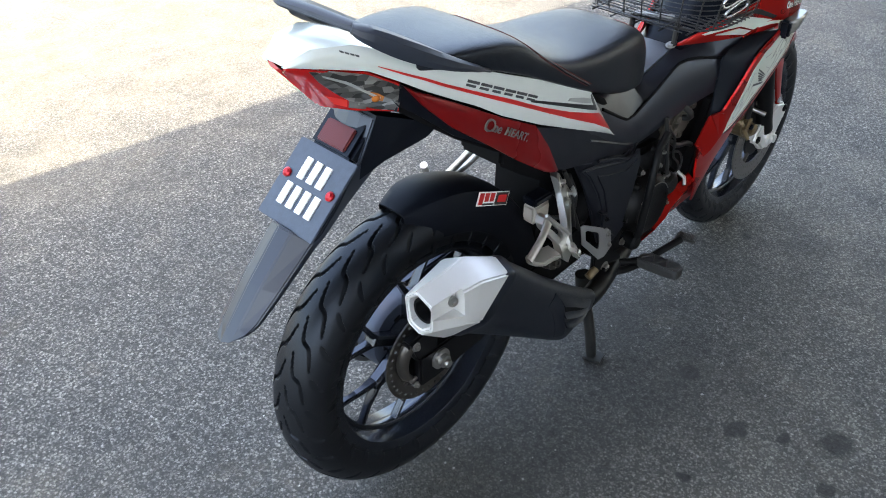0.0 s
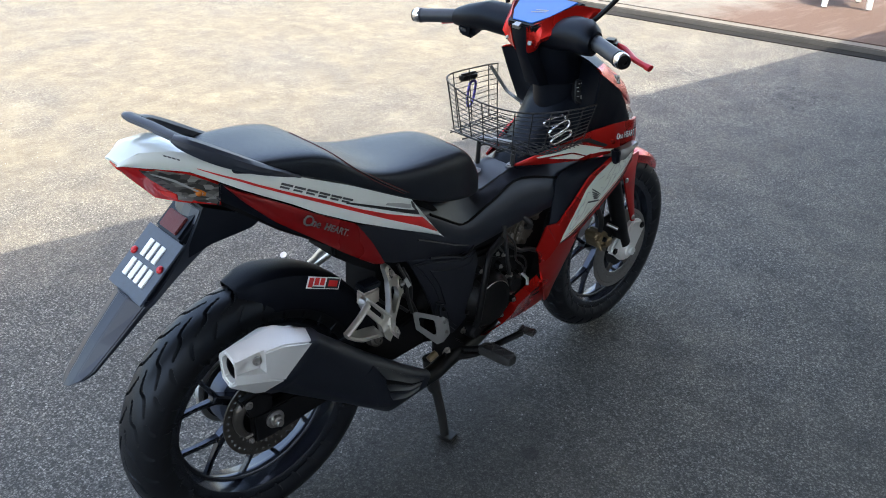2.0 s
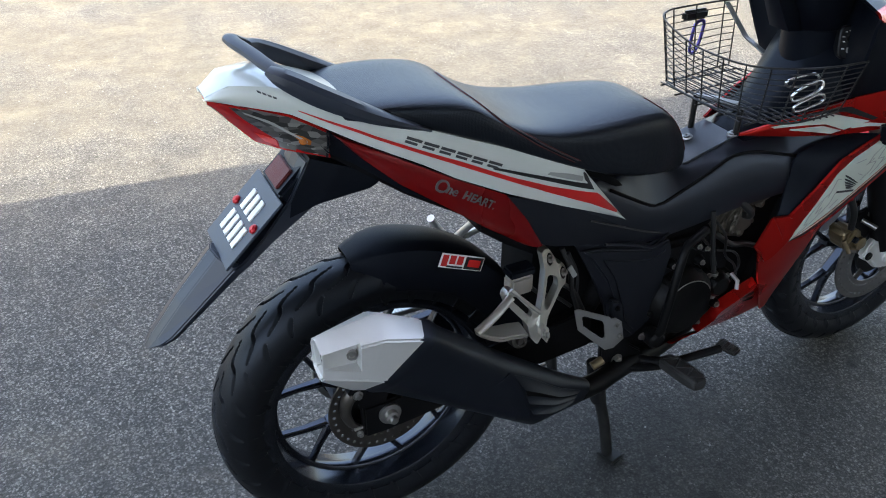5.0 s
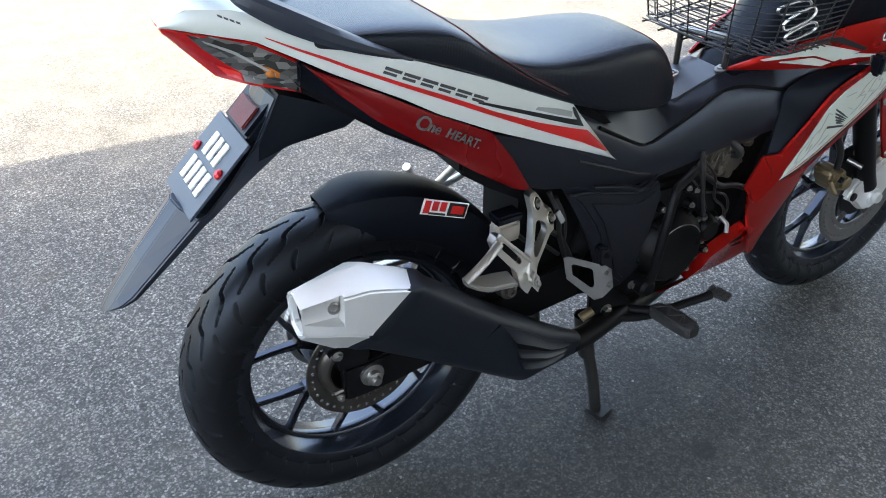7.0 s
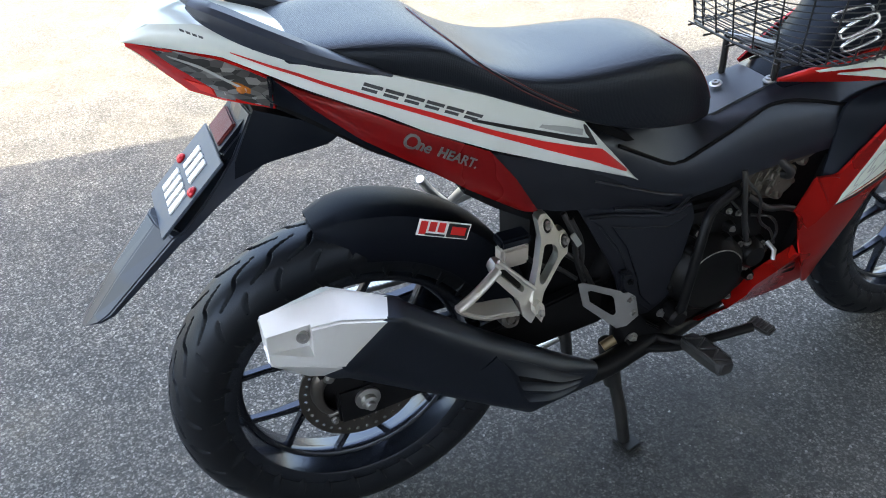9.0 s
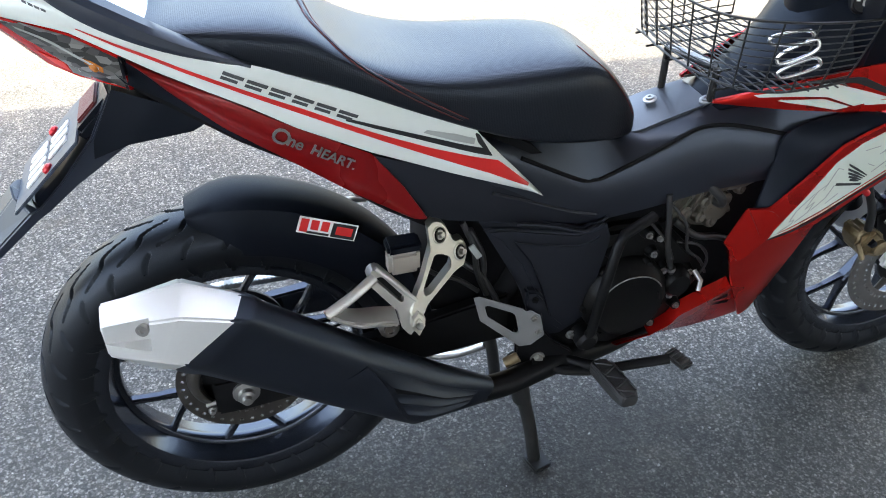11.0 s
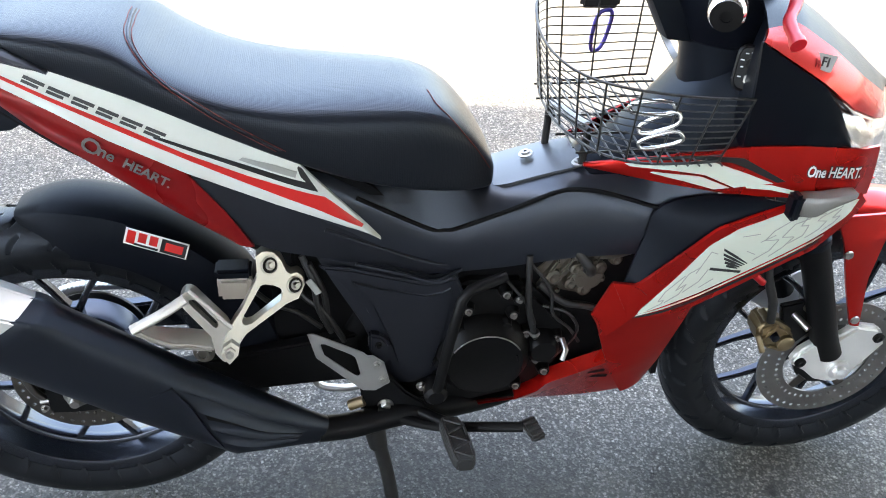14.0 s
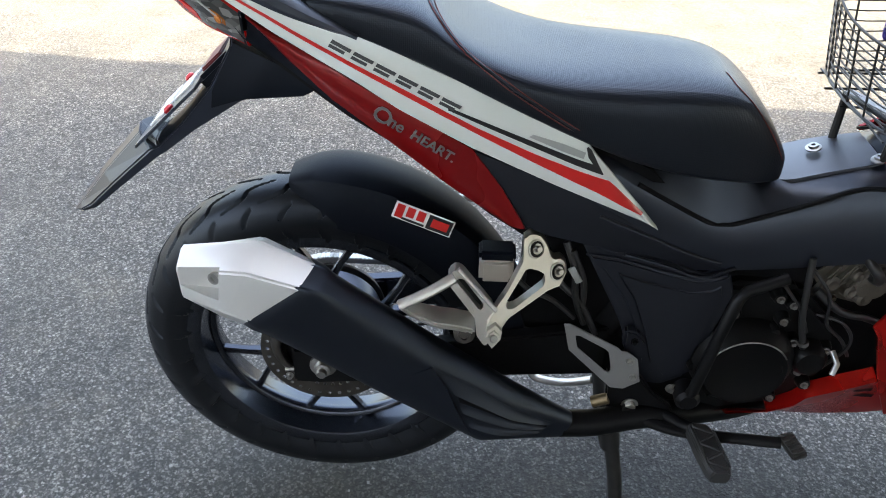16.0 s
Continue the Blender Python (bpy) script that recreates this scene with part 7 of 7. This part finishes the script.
part("inner_fender", bevelled(loft([[(x, -w, b), (x, -w, t), (x, w, t), (x, w, b)] for x, w, b, t in ((0.200, 0.050, 0.625, 0.690), (0.250, 0.062, 0.590, 0.665), (0.300, 0.068, 0.560, 0.640), (0.350, 0.070, 0.530, 0.620))]), 0.006), DARK_CORE, BIKE)
part("shock_absorber", tube([(0.36, 0.0, 0.62), (0.37, 0.0, 0.52), (0.39, 0.0, 0.40)], 0.03, 14), DARK_CORE, BIKE)
part("shock_spring", tube([(0.36 + 0.03 * k / 60 + 0.032 * math.cos(k * 0.7), 0.032 * math.sin(k * 0.7), 0.61 - 0.0033 * k) for k in range(61)], 0.005, 6), BLACK_METAL, BIKE, "black shock absorber spring")

# swing arm, caliper, chain
ARM_NEAR = ((-0.040, 0.078, 0.3125, 0.035), (0.0, 0.078, 0.312, 0.0355), (0.06, 0.078, 0.317, 0.035), (0.25, 0.080, 0.345, 0.038), (0.44, 0.075, 0.365, 0.048))
ARM_FAR = ((-0.055, 0.094, 0.322, 0.018), (0.0, 0.094, 0.323, 0.024), (0.06, 0.092, 0.328, 0.026), (0.25, 0.085, 0.345, 0.036), (0.44, 0.075, 0.365, 0.048))
# far arm takes the rim's blue in place of sky light on black metal
for s, arm, material, label in ((-1, ARM_NEAR, BLACK_METAL, "black swing arm"), (1, ARM_FAR, RIM_BLUE, "swing arm beside the chain, blued as if skylit")):
    part("swing_arm", bevelled(loft([[(x, s * y0 - 0.012, z - h), (x, s * y0 + 0.012, z - h), (x, s * y0 + 0.012, z + h), (x, s * y0 - 0.012, z + h)] for x, y0, z, h in arm]), 0.004), material, BIKE, label)
cal = part("rear_caliper", bevelled(loft([[(-0.066, y, 0.392), (-0.020, y, 0.400), (0.012, y, 0.380), (0.010, y, 0.345), (-0.034, y, 0.330), (-0.050, y, 0.350)] for y in (-0.086, -0.064)]), 0.005), BLACK_METAL, BIKE, "black rear brake caliper bracket")
part("caliper_arm", tube([(-0.044, -0.076, 0.384), (-0.062, -0.074, 0.366), (-0.068, -0.072, 0.336), (-0.060, -0.071, 0.306), (-0.040, -0.071, 0.284)], lambda f: 0.013 - 0.004 * f, 12, 24, 0.6), DISC_STEEL, cal, "dull steel caliper arm")
for x, z, r in ((-0.047, 0.379, 0.0065), (-0.048, 0.288, 0.0045)):
    part("caliper_bolt", bolt_bm((x, -0.085, z), (0, -1, 0), r, 0.006), STEEL, cal)
part("chain_adjuster", turned([(0, 0), (0.0035, 0), (0.0035, 0.016), (0, 0.016)], (-0.040, -0.078, 0.296), (-1, 0, -0.15), 12), STEEL, cal)
part("hub_spacer", turned([(0, 0.03), (0.042, 0.03), (0.050, 0.045), (0.050, 0.066), (0, 0.066)], REAR, (0, 1, 0), 32), RIM_BLUE, BIKE)
link = bmesh.new()
for dx in (-0.0034, 0.0034):
    t = turned([(0, -0.008), (0.0046, -0.008), (0.0062, -0.006), (0.0062, 0.006), (0.0046, 0.008), (0, 0.008)], (dx, 0, 0), (0, 1, 0), 10)
    m = bpy.data.meshes.new("roller")
    t.to_mesh(m)
    t.free()
    link.from_mesh(m)
    bpy.data.meshes.remove(m)
link_me = bpy.data.meshes.new("chain_link")
link.to_mesh(link_me)
link.free()
link_me.materials.append(STEEL)
chain = part("chain", join_tubes([[(REAR[0] - 0.01, 0.072, REAR[2] + 0.086), (0.30, 0.072, 0.405), (0.50, 0.072, 0.40)], [(REAR[0] - 0.01, 0.072, REAR[2] - 0.086), (0.30, 0.072, 0.30), (0.50, 0.072, 0.34)]], 0.003, 6), BLACK_METAL, BIKE, "steel drive chain")
for k in range(70):
    if k < 36:
        a = math.pi + math.pi * k / 35
        p = Vector((REAR[0] + 0.086 * math.sin(a), 0.072, REAR[2] - 0.086 * math.cos(a)))
    else:
        f = (k - 36) / 33
        p = Vector((REAR[0], 0.072, REAR[2] + 0.086)).lerp(Vector((0.50, 0.072, 0.40)), f * 0.9)
        a = 0
    ob = new("chain_link", link_me)
    ob.matrix_basis = Matrix.Translation(p) @ Matrix.Rotation(a, 4, "Y")
    ob.parent = chain

# fork, front brake, front mudguard
for s in (-1, 1):
    part("fork_leg", tube([(1.262, s * 0.088, 0.325), (1.243, s * 0.088, 0.360), (1.150, s * 0.088, 0.575)], 0.0235, 20), BLACK_METAL, BIKE, "black fork leg")
    part("fork_seal", turned([(0, 0), (0.026, 0), (0.027, 0.012), (0.020, 0.020), (0, 0.020)], (1.155, s * 0.088, 0.563), (-0.40, 0, 0.917), 24), BLACK_PLASTIC, BIKE)
    part("fork_tube", tube([(1.150, s * 0.088, 0.575), (1.05, s * 0.088, 0.80)], 0.0155, 18), STEEL, BIKE, "steel fork tube")
    y0, y1 = (-0.101, -0.080) if s < 0 else (0.080, 0.101)
    part("fork_foot", plate([(1.190, 0.310), (1.200, 0.338), (1.222, 0.356), (1.250, 0.360), (1.268, 0.372), (1.292, 0.392), (1.335, 0.384), (1.358, 0.352), (1.334, 0.310), (1.312, 0.270), (1.284, 0.258), (1.250, 0.268), (1.225, 0.290)], y0, y1, 0.006), SILVER, BIKE, "silver cast fork foot")
part("axle_end", turned([(0, 0), (0.020, 0), (0.020, 0.006), (0.012, 0.008), (0.012, 0.016), (0, 0.018)], (1.284, -0.101, 0.296), (0, -1, 0), 24), SILVER, BIKE)
for c in ((1.206, 0.316), (1.335, 0.366)):
    part("fork_bolt", turned([(0, 0), (0.010, 0), (0.010, 0.004), (0.005, 0.006), (0, 0.004)], (c[0], -0.101, c[1]), (0, -1, 0), 18), BLACK_METAL, BIKE)
fc = part("front_caliper", bevelled(loft([[(1.110, y, 0.394), (1.128, y, 0.406), (1.158, y, 0.396), (1.182, y, 0.376), (1.187, y, 0.349), (1.162, y, 0.336), (1.138, y, 0.341), (1.118, y, 0.360)] for y in (-0.094, -0.044)]), 0.008, 3), BRONZE, BIKE, "bronze brake caliper")
part("caliper_piston", turned([(0, 0), (0.015, 0), (0.015, 0.010), (0.011, 0.013), (0, 0.013)], (1.166, -0.092, 0.361), (0, -1, 0), 28), BRONZE, fc)
part("caliper_pin", tube([(1.175, -0.08, 0.410), (1.190, -0.11, 0.400)], 0.006, 12), STEEL, fc)
part("caliper_pin", tube([(1.112, -0.095, 0.380), (1.122, -0.108, 0.352)], 0.005, 10), BRONZE, fc)
part("bleed_cap", turned([(0, 0), (0.008, 0), (0.007, 0.014), (0, 0.016)], (1.140, -0.092, 0.378), (0, -1, 0), 14), BLACK_PLASTIC, fc)
part("caliper_rib", box(1.132, -0.096, 0.384, 0.006, 0.010, 0.040, 0.002, (0, 35, 0)), BRONZE, fc)
part("caliper_rib", box(1.150, -0.096, 0.350, 0.030, 0.010, 0.006, 0.002, (0, 20, 0)), BRONZE, fc)
part("caliper_bracket", plate([(1.150, 0.425), (1.215, 0.440), (1.235, 0.380), (1.195, 0.330), (1.175, 0.340)], -0.078, -0.066, 0.003), BLACK_METAL, BIKE)
part("bracket_bolt", bolt_bm((1.198, -0.080, 0.424), (0, -1, 0), 0.007, 0.006), STEEL, BIKE)
part("brake_hose", tube([(1.130, -0.090, 0.405), (1.118, -0.094, 0.450), (1.100, -0.085, 0.500), (1.085, -0.07, 0.58), (1.06, -0.06, 0.68)], 0.0075, 12, 30), WIRE, BIKE, "black brake hose")
part("hose_end", tube([(1.066, -0.10, 0.512), (1.083, -0.102, 0.498)], 0.006, 10), RED_ANODISED, BIKE)
part("fork_brace", tube([(1.150, -0.08, 0.535), (1.170, 0.0, 0.545), (1.150, 0.08, 0.535)], 0.012, 10, 12), BLACK_METAL, BIKE)
arcs = []
for k in range(25):
    a = radians(-28 + 72 * k / 24)
    r = 0.308
    c = Vector(FRONT)
    ww = 0.052 * (0.55 + 0.45 * math.sin(math.pi * k / 24))
    arcs.append([Vector((c.x + (r - dr) * math.sin(a), y * ww, c.z + (r - dr) * math.cos(a))) for y, dr in ((-1, 0.034), (-0.97, 0.014), (-0.7, 0.002), (0, -0.004), (0.7, 0.002), (0.97, 0.014), (1, 0.034))])
bm = bmesh.new()
shell(bm, arcs, lambda p: (Vector(FRONT) - p) * 0.011)
fend = part("front_mudguard", bm, RED, BIKE, "red front mudguard")
for s in (1, -1):
    part("mudguard_stay", ribbon([(1.178, -0.090, 0.612), (1.205, -0.095, 0.560), (1.235, -0.098, 0.480), (1.268, -0.104, 0.400)], [(1.330, -0.055, 0.596), (1.285, -0.080, 0.560), (1.272, -0.094, 0.490), (1.285, -0.104, 0.398)], 0.005, 20, 5, 0.002, side=s), RED, fend, "red mudguard side")
    part("stay_bolt", turned([(0, 0), (0.008, 0), (0.007, 0.003), (0.003, 0.004), (0, 0.003)], (1.215, s * -0.0985, 0.545), (0, -s, 0), 16), STEEL, fend)
    part("stay_bolt", turned([(0, 0), (0.008, 0), (0.007, 0.003), (0.003, 0.004), (0, 0.003)], (1.272, s * -0.1045, 0.412), (0, -s, 0), 16), STEEL, fend)
part("inner_mudguard", loft([[(FRONT[0] + 0.315 * math.sin(radians(a)), y, FRONT[2] + 0.315 * math.cos(radians(a))) for y in (-0.055, 0.055)] + [(FRONT[0] + 0.325 * math.sin(radians(a)), y, FRONT[2] + 0.325 * math.cos(radians(a))) for y in (0.055, -0.055)] for a in range(-95, -20, 6)]), DARK_CORE, BIKE)


# wire basket over the centre tunnel
basket = part("basket", join_tubes([[(0.738, 0.05, 0.668), (0.738, 0.05, 0.742)], [(0.738, 0.05, 0.742), (0.775, -0.035, 0.737)], [(0.771, -0.038, 0.684), (0.773, -0.038, 0.738)]], 0.006, 8), WIRE, BIKE, "black wire basket mounted over the centre tunnel")


def basket_ring(f):
    """The plan of the basket's wall at the height f, 0 floor to 1 rim."""
    k = 1 - 0.13 * (1 - f)
    base = [(0.945, 0.190), (0.900, 0.195), (0.800, 0.195), (0.755, 0.188), (0.730, 0.165), (0.716, 0.110), (0.712, 0.050), (0.718, -0.010), (0.738, -0.062), (0.775, -0.102), (0.830, -0.128), (0.890, -0.142), (0.950, -0.146)]
    out = []
    for x, y in base:
        zr = float(np.interp(y, [-0.146, -0.06, 0.05, 0.165, 0.195], [0.838, 0.838, 0.845, 0.862, 0.868]))
        zf = float(np.interp(x, [0.71, 0.80, 0.95], [0.738, 0.722, 0.735]))
        out.append((0.84 + (x - 0.84) * k, 0.025 + (y - 0.025) * k, zf + (zr - zf) * f))
    return out


for f in (0.0, 0.10, 0.20, 0.30, 0.40, 0.50, 0.60, 0.70, 0.80, 0.90, 1.0):
    part("rim_wire" if f == 1.0 else "wall_wire", tube(basket_ring(f), 0.0021 if f in (0.0, 1.0) else 0.0011, 6, 60), WIRE, basket)
low_line, rim_line = smooth_line(basket_ring(0.0), 61), smooth_line(basket_ring(1.0), 61)
for k in range(0, 61, 4):
    part("upright_wire", tube([low_line[k], (Vector(low_line[k]) + Vector(rim_line[k])) / 2, rim_line[k]], 0.0016, 6), WIRE, basket)
for k in range(13):
    x = 0.745 + 0.0165 * k
    ys = [p.y for p in low_line if abs(p.x - x) < 0.02]
    part("floor_wire", tube([(x, max(ys), 0.727), (x, min(ys), 0.727)], 0.0014, 6), WIRE, basket)
for y in (-0.075, -0.02, 0.04, 0.10, 0.155):
    xs = [p.x for p in low_line if abs(p.y - y) < 0.035]
    part("floor_wire", tube([(min(xs), y, 0.724), (0.94, y, 0.728)], 0.002, 6), WIRE, basket)
part("basket_strap", ribbon([(0.905, 0.185, 0.868), (0.940, 0.150, 0.800), (0.950, 0.090, 0.775)], [(0.917, 0.185, 0.868), (0.952, 0.150, 0.800), (0.962, 0.090, 0.775)], 0.003, 12, 2, out=(0, 0, 1)), BRUSHED, basket, "bent grey metal strap")
part("foam_pad", box(0.842, 0.200, 0.846, 0.066, 0.016, 0.022, 0.006, None, 3), WIRE, basket, "black foam pad on the wire")
part("clamp_plate", box(0.755, 0.010, 0.744, 0.085, 0.018, 0.005, 0.002, (0, 0, -65)), BRUSHED, basket)


def carabiner(name, centre, u, v, w, h, r, material, label):
    u, v, c = Vector(u).normalized(), Vector(v).normalized(), Vector(centre)
    pts = []
    for k in range(41):
        a = 2 * math.pi * k / 40
        cu, su = math.cos(a), math.sin(a)
        wd = w * (1.0 + 0.18 * su)
        pts.append(c + u * wd * (abs(cu) ** 0.6) * (1 if cu > 0 else -1) + v * h * (abs(su) ** 0.75) * (1 if su > 0 else -1))
    ob = part(name, tube(pts, r, 10), material, None)
    part("gate", tube([c - u * w * 0.98 - v * h * 0.45, c - u * w * 0.98 + v * h * 0.45], r * 0.85, 8), STEEL, ob, "spring gate")
    return tagged(ob, label, "carabiner", "carabiners in the basket")


carabiner("carabiner", (0.848, 0.192, 0.800), (1, 0, 0.15), (0.12, 0, 1), 0.013, 0.034, 0.0035, PURPLE_ANODISED, "purple anodised carabiner hanging on the basket wire")
for c, u, v in (((0.826, -0.116, 0.812), (-0.35, 0.15, 0.75), (0.80, -0.34, 0.20)), ((0.838, -0.122, 0.792), (-0.15, 0.25, 0.80), (0.72, -0.40, 0.52)), ((0.842, -0.128, 0.770), (-0.45, 0.10, 0.70), (0.78, -0.30, 0.40))):
    carabiner("carabiner", c, u, v, 0.0095, 0.029, 0.0030, CHROME, "polished steel carabiner hooked on the basket wire")

# things on the far terrace
def plastic_chair(place, turn):
    ch = thing("plastic_chair", "white plastic chair standing on the terrace", "chair", place=place)
    ch.rotation_euler = (0, 0, radians(turn))
    for sx in (-1, 1):
        for sy in (-1, 1):
            part("leg", loft([[(sx * 0.19 + a * 0.020, sy * 0.19 + b * 0.020, 0.0) for a, b in ((-1, -1), (1, -1), (1, 1), (-1, 1))], [(sx * 0.17 + a * 0.030, sy * 0.17 + b * 0.030, 0.43) for a, b in ((-1, -1), (1, -1), (1, 1), (-1, 1))]]), CHAIR_WHITE, ch)
    part("seat", box(0, 0, 0.44, 0.42, 0.42, 0.03, 0.012), CHAIR_WHITE, ch)
    part("backrest", box(-0.20, 0, 0.66, 0.03, 0.40, 0.42, 0.012, (0, -10, 0)), CHAIR_BLUE, ch)


plastic_chair((7.28, 1.72, 0.06), 35)


# loose grit on the asphalt
def grit():
    rnd = random.Random(11)
    bm = bmesh.new()
    for k in range(2600):
        x, y = rnd.uniform(-1.6, 3.2), rnd.uniform(-0.75, 3.2)
        r = rnd.choice((0.0016, 0.002, 0.0025, 0.0032, 0.0045))
        q = Euler((rnd.uniform(0, 6), rnd.uniform(0, 6), rnd.uniform(0, 6))).to_matrix()
        vs = []
        for v in ((1, 0, 0), (-1, 0, 0), (0, 0.8, 0), (0, -0.9, 0), (0, 0, 0.6), (0, 0, -0.7)):
            p = q @ (Vector(v) * r * rnd.uniform(0.7, 1.2))
            vs.append(bm.verts.new((x + p.x, y + p.y, max(0, r * 0.35 + p.z))))
        for a, b, c in ((0, 2, 4), (2, 1, 4), (1, 3, 4), (3, 0, 4), (2, 0, 5), (1, 2, 5), (3, 1, 5), (0, 3, 5)):
            bm.faces.new((vs[a], vs[b], vs[c]))
    ob = part("grit", bm, GRIT, None, smooth=False)
    tagged(ob, "loose pale grit scattered on the asphalt", "grit", kind="stuff")


grit()
